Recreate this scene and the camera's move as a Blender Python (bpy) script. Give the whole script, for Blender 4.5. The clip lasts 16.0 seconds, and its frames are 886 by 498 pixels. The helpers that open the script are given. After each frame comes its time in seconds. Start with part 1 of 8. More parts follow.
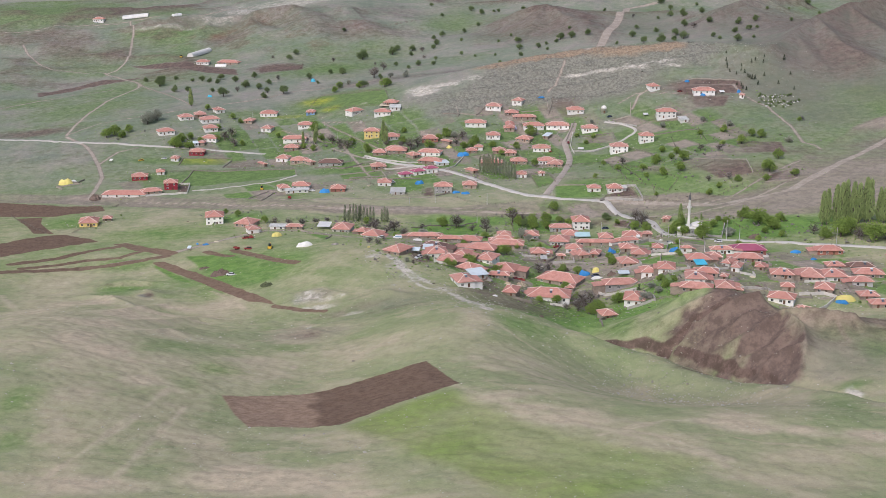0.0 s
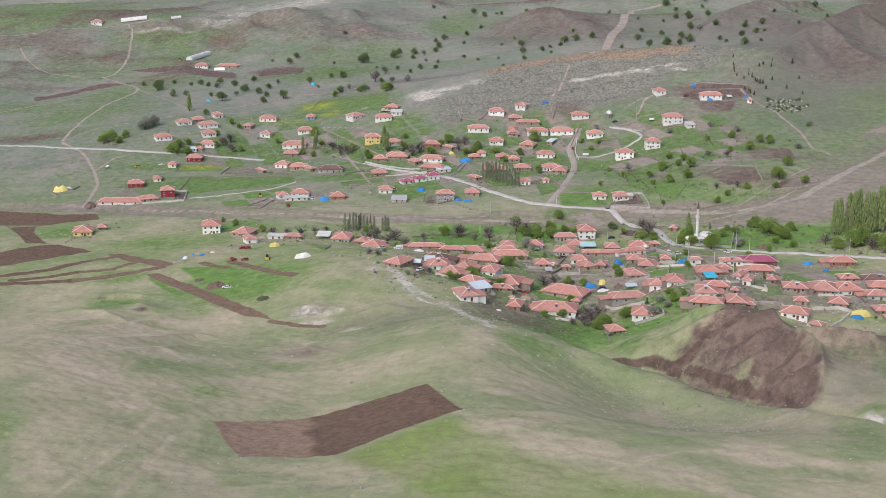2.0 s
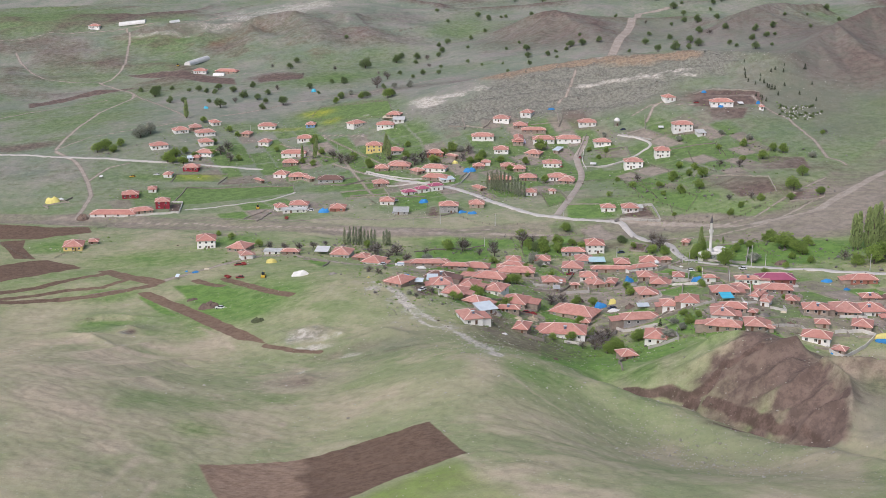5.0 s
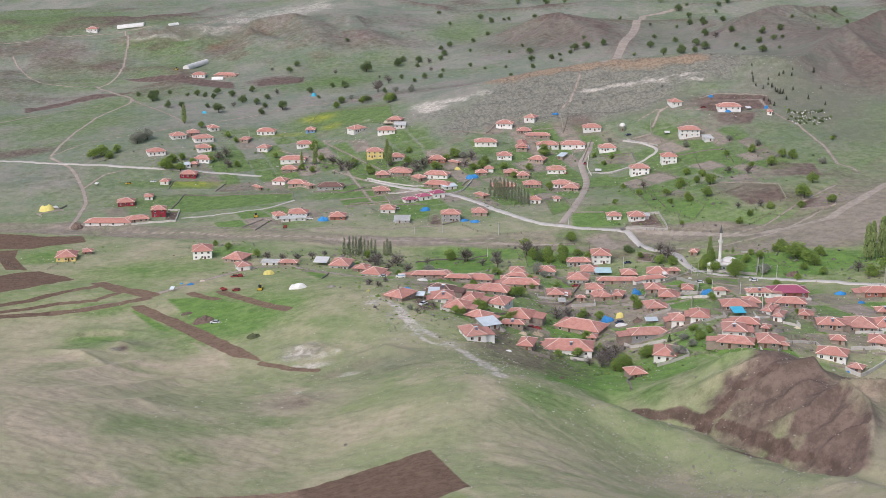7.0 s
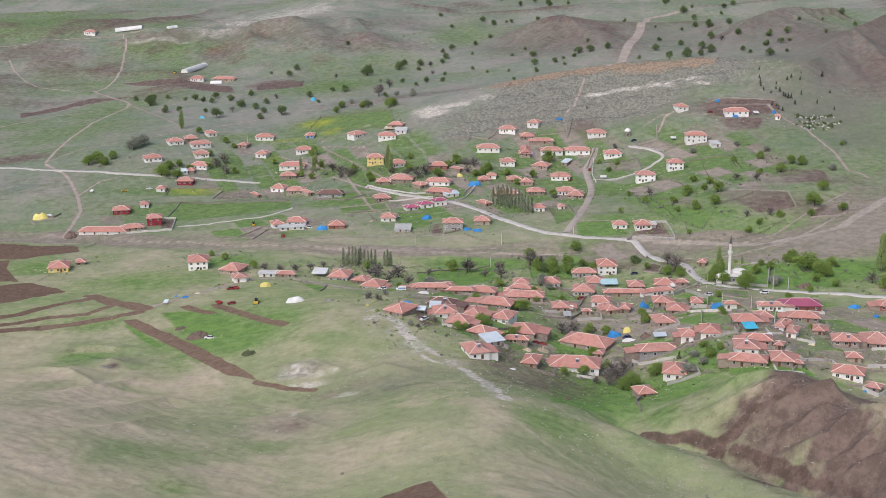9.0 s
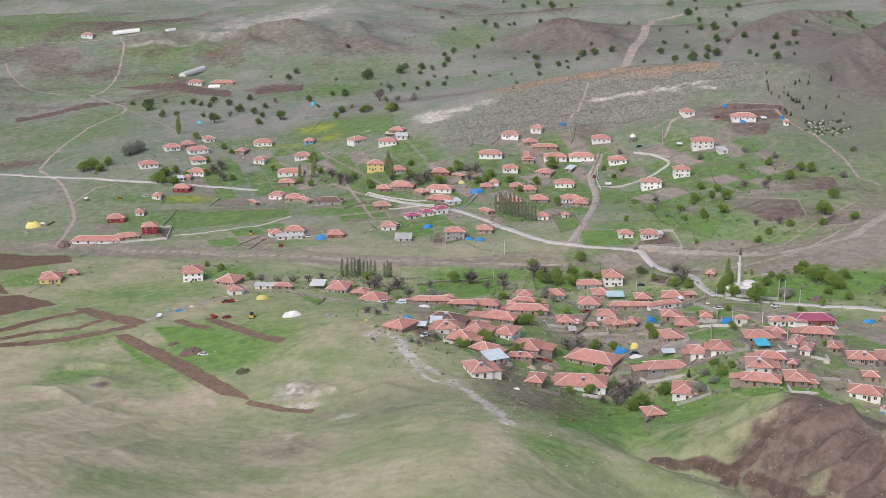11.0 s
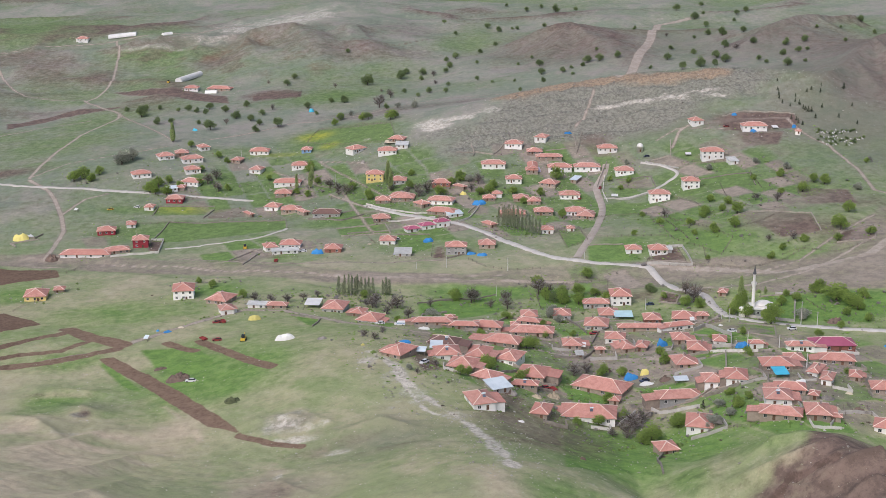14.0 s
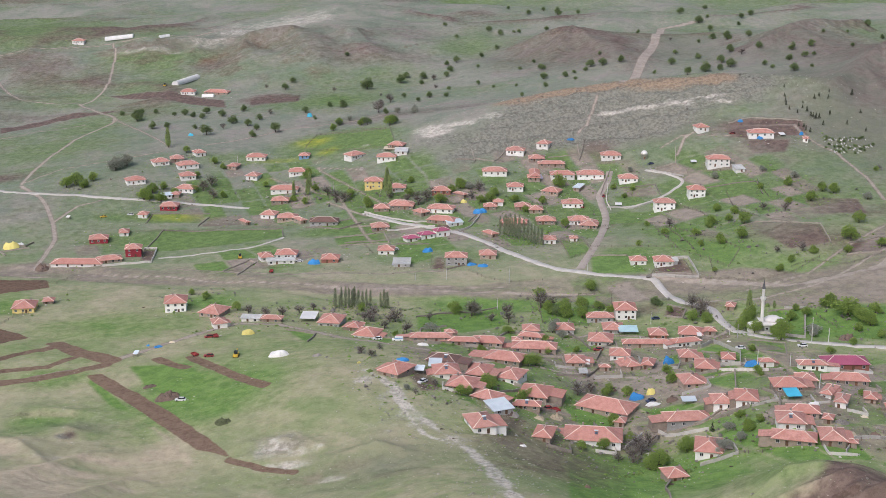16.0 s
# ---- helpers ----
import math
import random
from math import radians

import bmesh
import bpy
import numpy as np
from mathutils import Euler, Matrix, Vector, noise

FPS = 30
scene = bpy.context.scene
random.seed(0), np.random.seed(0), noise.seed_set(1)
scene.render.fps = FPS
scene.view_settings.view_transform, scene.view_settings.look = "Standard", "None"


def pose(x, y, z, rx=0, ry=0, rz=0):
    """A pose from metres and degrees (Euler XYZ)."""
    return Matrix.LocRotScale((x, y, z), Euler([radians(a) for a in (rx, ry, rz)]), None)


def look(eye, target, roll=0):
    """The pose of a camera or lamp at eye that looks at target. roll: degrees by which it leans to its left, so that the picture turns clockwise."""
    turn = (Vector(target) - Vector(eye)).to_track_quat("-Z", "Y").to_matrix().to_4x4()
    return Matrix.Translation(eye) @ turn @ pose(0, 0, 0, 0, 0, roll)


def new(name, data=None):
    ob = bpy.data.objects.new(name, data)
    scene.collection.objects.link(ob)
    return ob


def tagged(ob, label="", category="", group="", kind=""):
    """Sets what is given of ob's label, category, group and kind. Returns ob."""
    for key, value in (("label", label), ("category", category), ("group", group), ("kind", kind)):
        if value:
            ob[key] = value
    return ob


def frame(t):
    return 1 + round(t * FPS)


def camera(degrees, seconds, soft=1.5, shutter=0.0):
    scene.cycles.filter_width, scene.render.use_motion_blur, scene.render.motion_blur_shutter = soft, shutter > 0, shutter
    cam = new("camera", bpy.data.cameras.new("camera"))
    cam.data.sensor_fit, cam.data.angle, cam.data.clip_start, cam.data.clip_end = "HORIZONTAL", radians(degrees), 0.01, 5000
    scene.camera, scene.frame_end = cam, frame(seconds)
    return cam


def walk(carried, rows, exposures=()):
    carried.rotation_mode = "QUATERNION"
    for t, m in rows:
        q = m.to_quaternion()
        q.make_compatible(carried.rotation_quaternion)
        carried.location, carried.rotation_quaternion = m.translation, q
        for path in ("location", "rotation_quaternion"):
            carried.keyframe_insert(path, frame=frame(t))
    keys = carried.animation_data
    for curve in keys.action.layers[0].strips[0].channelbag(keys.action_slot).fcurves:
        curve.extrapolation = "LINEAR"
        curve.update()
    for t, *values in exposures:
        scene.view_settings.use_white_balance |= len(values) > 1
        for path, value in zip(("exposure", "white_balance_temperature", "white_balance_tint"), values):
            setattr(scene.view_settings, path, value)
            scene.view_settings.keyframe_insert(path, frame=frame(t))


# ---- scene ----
cam = camera(36.0, 16.0, soft=0.8)
# a level flight of 160 m, 200 m above the village: t, yaw, tilt, roll
METRES, EYE = 160.0, 200.0
ROWS = [
    (0.0, 0.618, 73.997, -0.000),
    (1.0, 0.669, 74.009, 0.008),
    (2.0, 0.718, 74.020, 0.029),
    (3.0, 0.766, 74.030, 0.060),
    (4.0, 0.813, 74.039, 0.098),
    (5.0, 0.859, 74.048, 0.141),
    (6.0, 0.904, 74.057, 0.186),
    (7.0, 0.947, 74.067, 0.229),
    (8.0, 0.989, 74.076, 0.269),
    (9.0, 1.030, 74.085, 0.303),
    (10.0, 1.070, 74.096, 0.328),
    (11.0, 1.108, 74.107, 0.341),
    (12.0, 1.145, 74.119, 0.340),
    (13.0, 1.181, 74.132, 0.322),
    (14.0, 1.215, 74.147, 0.283),
    (15.0, 1.248, 74.163, 0.223),
    (16.0, 1.280, 74.181, 0.137),
]
walk(cam, [(t, pose(0, METRES * t / 16.0, EYE, tilt, roll, yaw)) for t, yaw, tilt, roll in ROWS])

# ---- light: a bright overcast noon ----
SUN_UP, SUN_ROUND = radians(46), radians(212)
sky_world = bpy.data.worlds.new("overcast_sky")
scene.world = sky_world
sky_world.use_nodes = True
sky_nodes = sky_world.node_tree.nodes
sky_nodes.clear()
sky_tex = sky_nodes.new("ShaderNodeTexSky")
sky_tex.sky_type, sky_tex.sun_disc = "NISHITA", False
sky_tex.sun_elevation, sky_tex.sun_rotation = SUN_UP, SUN_ROUND
sky_tex.air_density, sky_tex.dust_density, sky_tex.ozone_density = 1.0, 4.0, 1.0
sky_back, sky_out = sky_nodes.new("ShaderNodeBackground"), sky_nodes.new("ShaderNodeOutputWorld")
sky_back.inputs["Strength"].default_value = 0.138
sky_world.node_tree.links.new(sky_tex.outputs[0], sky_back.inputs[0])
sky_world.node_tree.links.new(sky_back.outputs[0], sky_out.inputs[0])
sun = new("sun", bpy.data.lights.new("sun", "SUN"))
sun.data.energy, sun.data.angle, sun.data.color = 1.75, radians(40), (0.86, 0.865, 1.0)
sun.matrix_world = look(
    (0, 0, 0),
    (-math.sin(SUN_ROUND) * math.cos(SUN_UP), -math.cos(SUN_ROUND) * math.cos(SUN_UP), -math.sin(SUN_UP)),
)
scene.view_settings.exposure = 0.0


# ---- materials ----
def shader(name, roughness=0.9, metallic=0.0):
    m = bpy.data.materials.new(name)
    m.use_nodes = True
    tree = m.node_tree
    bsdf = tree.nodes["Principled BSDF"]
    bsdf.inputs["Roughness"].default_value = roughness
    bsdf.inputs["Metallic"].default_value = metallic
    bsdf.inputs["Specular IOR Level"].default_value = 0.25
    return m, tree, bsdf


def link(tree, a, b):
    tree.links.new(a, b)


def noise_node(tree, vector, scale, detail=4.0, rough=0.6):
    n = tree.nodes.new("ShaderNodeTexNoise")
    n.inputs["Scale"].default_value, n.inputs["Detail"].default_value = scale, detail
    n.inputs["Roughness"].default_value = rough
    if vector is not None:
        link(tree, vector, n.inputs["Vector"])
    return n.outputs["Fac"]


def ramp_node(tree, value, low, high, a=0.0, b=1.0):
    n = tree.nodes.new("ShaderNodeMapRange")
    n.interpolation_type = "SMOOTHSTEP"
    for key, v in (("From Min", low), ("From Max", high), ("To Min", a), ("To Max", b)):
        n.inputs[key].default_value = v
    link(tree, value, n.inputs["Value"])
    return n.outputs["Result"]


def math_node(tree, op, a, b):
    n = tree.nodes.new("ShaderNodeMath")
    n.operation = op
    for i, v in enumerate((a, b)):
        if isinstance(v, (int, float)):
            n.inputs[i].default_value = v
        else:
            link(tree, v, n.inputs[i])
    return n.outputs[0]


def mix_node(tree, fac, a, b, blend="MIX"):
    n = tree.nodes.new("ShaderNodeMix")
    n.data_type, n.blend_type = "RGBA", blend
    if isinstance(fac, (int, float)):
        n.inputs[0].default_value = fac
    else:
        link(tree, fac, n.inputs[0])
    for i, v in ((6, a), (7, b)):
        if isinstance(v, tuple):
            n.inputs[i].default_value = (*v, 1)
        else:
            link(tree, v, n.inputs[i])
    return n.outputs[2]


def bump_node(tree, bsdf, height_out, strength, distance):
    n = tree.nodes.new("ShaderNodeBump")
    n.inputs["Strength"].default_value, n.inputs["Distance"].default_value = strength, distance
    link(tree, height_out, n.inputs["Height"])
    link(tree, n.outputs[0], bsdf.inputs["Normal"])


def plain(name, light, dark, grain=2.0, roughness=0.9, metallic=0.0, vary=0.25, relief=0.05):
    """A worn surface between two colours: stains, grain, and a shade of its own for each object."""
    m, tree, bsdf = shader(name, roughness, metallic)
    place = tree.nodes.new("ShaderNodeNewGeometry").outputs["Position"]
    info = tree.nodes.new("ShaderNodeObjectInfo").outputs["Random"]
    stain = ramp_node(tree, noise_node(tree, place, grain * 0.25), 0.35, 0.7)
    fine = noise_node(tree, place, grain * 3, 3)
    both = math_node(tree, "ADD", math_node(tree, "MULTIPLY", stain, 0.65), math_node(tree, "MULTIPLY", fine, 0.35))
    colour = mix_node(tree, both, light, dark)
    shade = ramp_node(tree, info, 0, 1, 1 - vary, 1 + vary * 0.6)
    grey = tree.nodes.new("ShaderNodeCombineColor")
    for i in range(3):
        link(tree, shade, grey.inputs[i])
    link(tree, mix_node(tree, 1.0, colour, grey.outputs[0], "MULTIPLY"), bsdf.inputs["Base Color"])
    bump_node(tree, bsdf, fine, 0.5, relief)
    return m


def roof_material(name, light, dark, stained):
    """Clay tiles: courses, weathered patches, and each roof of its own age."""
    m, tree, bsdf = shader(name, 0.85)
    geo = tree.nodes.new("ShaderNodeNewGeometry").outputs["Position"]
    local = tree.nodes.new("ShaderNodeTexCoord").outputs["Object"]
    info = tree.nodes.new("ShaderNodeObjectInfo").outputs["Random"]
    patch = ramp_node(tree, noise_node(tree, geo, 0.5, 6, 0.72), 0.38, 0.62)
    fine = noise_node(tree, geo, 5.0, 3)
    colour = mix_node(tree, patch, light, dark)
    colour = mix_node(tree, ramp_node(tree, fine, 0.5, 0.68, 0, 0.75), colour, stained)
    colour = mix_node(tree, ramp_node(tree, info, 0.35, 1.0, 0, 0.55), colour, dark)
    colour = mix_node(tree, ramp_node(tree, info, 0.0, 0.25, 0.3, 0), colour, stained)
    wave = tree.nodes.new("ShaderNodeTexWave")
    wave.bands_direction, wave.wave_profile = "Z", "SAW"
    wave.inputs["Scale"].default_value, wave.inputs["Distortion"].default_value = 2.2, 0.4
    link(tree, local, wave.inputs["Vector"])
    colour = mix_node(tree, math_node(tree, "MULTIPLY", wave.outputs["Fac"], 0.35), colour, stained)
    link(tree, colour, bsdf.inputs["Base Color"])
    bump_node(tree, bsdf, math_node(tree, "ADD", wave.outputs["Fac"], fine), 0.6, 0.06)
    return m


TILES = roof_material("clay_tiles", (0.665, 0.345, 0.285), (0.51, 0.225, 0.18), (0.36, 0.215, 0.18))
DARK_TILES = roof_material("old_dark_tiles", (0.27, 0.15, 0.12), (0.19, 0.11, 0.095), (0.15, 0.11, 0.095))
MAROON_SHEET = plain("maroon_sheet_roof", (0.42, 0.12, 0.19), (0.34, 0.09, 0.15), 1.0, 0.55, 0.0, 0.1, 0.02)
METAL_SHEET = plain("galvanised_sheet_roof", (0.68, 0.75, 0.79), (0.55, 0.62, 0.66), 1.2, 0.5, 0.0, 0.15, 0.02)
FLAT_ROOF = plain("pale_sheet_roof", (0.62, 0.62, 0.60), (0.42, 0.42, 0.40), 1.2, 0.8, 0.0, 0.15, 0.03)
RIDGE = plain("mortared_ridge", (0.82, 0.70, 0.63), (0.68, 0.52, 0.44), 3.0)
WALLS = {
    "white": plain("whitewashed_plaster", (0.88, 0.87, 0.85), (0.74, 0.72, 0.69), 1.2, vary=0.12),
    "grey": plain("grey_block_wall", (0.48, 0.48, 0.47), (0.33, 0.32, 0.31), 1.5),
    "stone": plain("mudbrick_and_stone", (0.40, 0.33, 0.275), (0.26, 0.21, 0.175), 1.8),
    "red": plain("crimson_paint", (0.36, 0.045, 0.065), (0.27, 0.04, 0.055), 1.0, vary=0.1),
    "yellow": plain("yellow_paint", (0.70, 0.56, 0.22), (0.58, 0.45, 0.20), 1.0, vary=0.15),
    "brick": plain("red_block_wall", (0.36, 0.16, 0.12), (0.27, 0.12, 0.10), 2.0),
    "blue": plain("blue_paint", (0.22, 0.36, 0.58), (0.17, 0.28, 0.46), 1.2),
}
FRAME = plain("white_window_frame", (0.75, 0.74, 0.72), (0.62, 0.60, 0.58), 4.0)
DOOR = plain("brown_wooden_door", (0.16, 0.09, 0.06), (0.11, 0.065, 0.045), 4.0)
CHIMNEY = plain("soot_stained_chimney", (0.42, 0.36, 0.32), (0.25, 0.20, 0.18), 4.0)
GLASS, glass_tree, glass_bsdf = shader("dark_window_glass", 0.08)
glass_bsdf.inputs["Base Color"].default_value = (0.025, 0.03, 0.035, 1)
SOLAR = plain("blue_grey_solar_glass", (0.13, 0.15, 0.19), (0.09, 0.11, 0.14), 1.0, 0.25, 0.0, 0.2, 0.0)
glass_bsdf.inputs["Specular IOR Level"].default_value = 0.5


# ---- the lie of the land ----
def lattice(x, y, seed):
    """Smooth value noise, -1 to 1, over arrays of places."""
    xi, yi = np.floor(x).astype(np.int64), np.floor(y).astype(np.int64)
    u, v = x - xi, y - yi
    u, v = u * u * (3 - 2 * u), v * v * (3 - 2 * v)

    def corner(a, b):
        n = (a * 374761393 + b * 668265263 + seed * 1274126177) & 0x7FFFFFFF
        n = ((n ^ (n >> 13)) * 1103515245) & 0x7FFFFFFF
        return ((n ^ (n >> 16)) & 0xFFFF) / 32767.5 - 1

    low = corner(xi, yi) * (1 - u) + corner(xi + 1, yi) * u
    high = corner(xi, yi + 1) * (1 - u) + corner(xi + 1, yi + 1) * u
    return low * (1 - v) + high * v


def fbm(x, y, size, octaves, seed):
    total, weight = 0.0, 1.0
    for k in range(octaves):
        total = total + weight * lattice(x / size + 17 * k, y / size + 31 * k, seed + k)
        size, weight = size / 2, weight / 2
    return total


def step(a, b, v):
    s = np.clip((v - a) / (b - a), 0, 1)
    return s * s * (3 - 2 * s)


def to_line(x, y, line):
    """The distance from places to a line of points, and how far along it they lie (0 to 1)."""
    best, along = np.full(np.shape(x), 1e9), np.zeros(np.shape(x))
    lengths = [math.dist(a, b) for a, b in zip(line, line[1:])]
    done, total = 0.0, sum(lengths)
    for (a, b), length in zip(zip(line, line[1:]), lengths):
        dx, dy = (b[0] - a[0]) / length, (b[1] - a[1]) / length
        s = np.clip((x - a[0]) * dx + (y - a[1]) * dy, 0, length)
        d = np.hypot(x - a[0] - s * dx, y - a[1] - s * dy)
        near = d < best
        best, along = np.where(near, d, best), np.where(near, (done + s) / total, along)
        done += length
    return best, along


def inside(x, y, ring):
    """The distance into a closed ring of points (negative outside)."""
    within = np.zeros(np.shape(x), bool)
    for (ax, ay), (bx, by) in zip(ring, ring[1:] + ring[:1]):
        if ay != by:
            within ^= ((ay > y) != (by > y)) & (x < (bx - ax) * (y - ay) / (by - ay) + ax)
    d = to_line(x, y, ring + ring[:1])[0]
    return np.where(within, d, -d)


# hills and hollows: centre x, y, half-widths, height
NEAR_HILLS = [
    (49, 100, 396, 154, 33.9),
    (-116, 100, 630, 245, 42.2),
    (52, 362, 630, 245, 48.8),
    (131, 415, 108, 42, -7.1),
    (-49, 415, 42, 108, -9.8),
    (69, 460, 60, 60, -15.9),
    (159, 460, 60, 60, 4.6),
    (-156, 460, 42, 108, 8.5),
    (98, 505, 108, 42, 7.2),
    (8, 505, 42, 108, 12.2),
    (172, 550, 108, 42, -5.9),
    (-53, 550, 60, 60, -8.5),
    (-114, 595, 42, 108, -7.8),
    (111, 595, 42, 108, 10.1),
    (21, 595, 42, 108, -8.5),
    (66, 595, 42, 108, -10.8),
    (145, 548, 30, 36, -5.5),
    (134, 507, 14, 17, -4.5),
    (162, 512, 22, 20, -5.0),
    (107, 504, 12, 13, 4.0),
]
VALLEY_HILLS = [
    (162, 640, 63, 162, 1.4),
    (-175, 640, 90, 90, -5.8),
    (-40, 640, 90, 90, 13.3),
    (-65, 708, 162, 63, 2.4),
    (248, 775, 90, 90, 4.2),
    (46, 775, 162, 63, -3.9),
    (-113, 842, 63, 162, 5.6),
    (132, 910, 162, 63, 5.8),
    (-248, 925, 396, 154, -14.9),
    (286, 1045, 63, 162, -8.0),
    (-141, 1045, 252, 98, -3.5),
    (84, 1045, 63, 162, -6.2),
    (353, 1090, 154, 396, 20.7),
    (60, 1112, 162, 63, 4.1),
    (-278, 1112, 90, 90, 4.3),
    (194, 1112, 63, 162, 3.8),
    (-143, 1112, 63, 162, -6.2),
]
FAR_HILLS = [
    (-389, 1150, 98, 252, -7.4),
    (103, 1180, 162, 63, 17.7),
    (-45, 1360, 140, 140, -7.3),
    (199, 1412, 350, 350, 40.8),
    (-426, 1420, 220, 220, -7.1),
    (504, 1585, 154, 396, 30.6),
    (-473, 1675, 252, 98, 12.0),
    (-420, 1675, 630, 245, 11.7),
    (-158, 1675, 98, 252, 18.6),
    (10, 1938, 630, 245, 25.9),
    (272, 1938, 350, 350, 19.4),
]
HILLS = NEAR_HILLS + VALLEY_HILLS + FAR_HILLS


def broad(x, y):
    z = np.full(np.shape(x), -12.0)
    for cx, cy, rx, ry, h in HILLS:
        z = z + h * np.exp(-(((x - cx) / rx) ** 2) - ((y - cy) / ry) ** 2)
    return z


def height(x, y):
    """The lie of the land."""
    x, y = np.asarray(x, float), np.asarray(y, float)
    z = broad(x, y)
    for carve in SHAPES:
        z = z + carve(x, y)
    return z


FAR_CREST = [(-60, 1125), (-14, 1160), (20, 1180), (64, 1195), (114, 1205), (168, 1200), (206, 1192), (240, 1178), (270, 1140)]
GULLY = [(51, 553), (55, 520), (61, 509), (71, 505), (79, 497), (86, 487), (93, 474), (100, 461), (108, 448), (118, 429), (132, 400)]
GULLY_BRANCH = [(79, 497), (86, 499), (92, 503), (97, 500), (103, 500)]
NEAR_CREST = [(50, 493), (60, 484), (70, 477), (80, 464), (88, 450), (96, 438), (106, 420), (118, 396)]
RIVER_LINE = [(-400, 914), (-240, 905), (-131, 857), (-60, 830), (5, 820), (62, 833), (120, 842), (155, 840), (195, 858), (230, 895), (270, 950), (330, 1010)]


def crest_far(x, y):
    d, along = to_line(x, y, FAR_CREST)
    return 9.0 * step(0.02, 0.55, along) * np.exp(-((d / 26) ** 2)) * (1 - 0.6 * step(0.9, 1.0, along))


def gully(x, y):
    d, along = to_line(x, y, GULLY)
    wiggle = d + 2.2 * fbm(x, y, 16, 3, 21)
    deep = 1.0 + 2.4 * step(0.05, 0.3, along) * (1 - 0.75 * step(0.6, 0.85, along))
    return -deep * (1 - step(0.8, 5.8, wiggle))


def gully_valley(x, y):
    """The hollow that the gully runs in, behind the crest of the near slope."""
    d, along = to_line(x, y, GULLY)
    return -5.2 * step(0.0, 0.16, along) * (1 - 0.6 * step(0.6, 0.9, along)) * np.exp(-((d / 11) ** 2))


def gully_branch(x, y):
    d = to_line(x, y, GULLY_BRANCH)[0] + 1.2 * fbm(x, y, 10, 3, 23)
    return -2.2 * (1 - step(0.5, 3.0, d))


def near_crest(x, y):
    return 3.0 * np.exp(-((to_line(x, y, NEAR_CREST)[0] / 9) ** 2))


def river_bed(x, y):
    d = to_line(x, y, RIVER_LINE)[0] + 4 * fbm(x, y, 40, 3, 41)
    return -1.6 * (1 - step(8, 17, d))


ROCK_RING = [(-20, 1098), (-8, 1122), (12, 1150), (34, 1176), (56, 1192), (96, 1204), (140, 1206), (184, 1200), (232, 1180), (214, 1150), (160, 1136), (132, 1116), (98, 1108), (64, 1110), (30, 1100)]


def strata(x, y):
    """Ledges and broken rock on the slope above the hamlet, and on the far scarp."""
    z = np.zeros(np.shape(x))
    near = (x > -80) & (x < 260) & (y > 1060) & (y < 1240)
    a, b = x[near], y[near]
    here = step(-14, 8, inside(a, b, ROCK_RING))
    beds = (b - 0.12 * a + 5 * fbm(a, b, 30, 3, 55)) / 17
    ledge = beds - np.floor(beds)
    z[near] = here * (3.4 * (ledge - step(0.0, 0.16, ledge)) + 0.8 * fbm(a, b, 9, 4, 51))
    there = np.exp(-(((x + 280) / 170) ** 2) - ((y - 1590) / 60) ** 2)
    return z + there * 3.5 * fbm(x * 0.6, y, 40, 4, 53)


BROWN_DOME = [[(70, 548, 2.0), (80, 540, 4.5), (91, 536, 7.2), (100, 530, 9.0), (107, 520, 7.2), (112, 510, 3.4), (115, 500, 1.6), (121, 481, 2.2)]]
BROWN_RIDGES = [
    [(106, 512, 1.0), (98, 509, 1.8), (88, 512, 1.7), (77, 516, 0.7)],
    [(102, 522, 0.8), (92, 528, 1.5), (82, 524, 0.5)],
    [(106, 503, 0.9), (100, 499, 1.7), (92, 502, 1.2), (84, 504, 0.4)],
    [(112, 488, 1.6), (104, 484, 1.8), (97, 486, 0.8)],
    [(115, 497, 3.2), (104, 496, 2.4), (95, 498, 0.8)],
    [(120, 478, 3.6), (130, 474, 3.4), (145, 472, 2.4)],
    [(120, 477, 3.6), (108, 471, 3.0), (100, 476, 1.8), (96, 479, 0.5)],
    [(121, 476, 3.6), (124, 462, 3.8), (122, 451, 3.2), (113, 456, 2.4), (100, 452, 0.6)],
    [(124, 467, 3.2), (113, 462, 2.4), (104, 466, 0.8)],
    [(122, 451, 3.2), (119, 443, 2.0), (110, 428, 0.6)],
]
HUMMOCKS = [
    [(-177, 609, 1), (-161, 602, 1.6), (-145, 580, 1)], [(-150, 550, 0.6), (-141, 570, 1.5), (-132, 592, 1.5), (-124, 592, 0.8)],
    [(-133, 513, 0.8), (-125, 534, 1.5), (-114, 564, 1.3), (-106, 563, 0.6)], [(-180, 639, 1), (-165, 646, 2), (-144, 643, 1)],
    [(-156, 623, 0.8), (-148, 619, 2), (-142, 618, 0.8)], [(-122, 483, 0.8), (-113, 504, 1.2), (-109, 530, 0.8)],
    [(-81, 531, 0.5), (-61, 531, 1.0), (-47, 513, 0.5)], [(-80, 591, 0.8), (-64, 587, 2), (-50, 582, 0.8)],
    [(-45, 572, 1), (-32, 575, 2), (-19, 566, 0.8)],
]
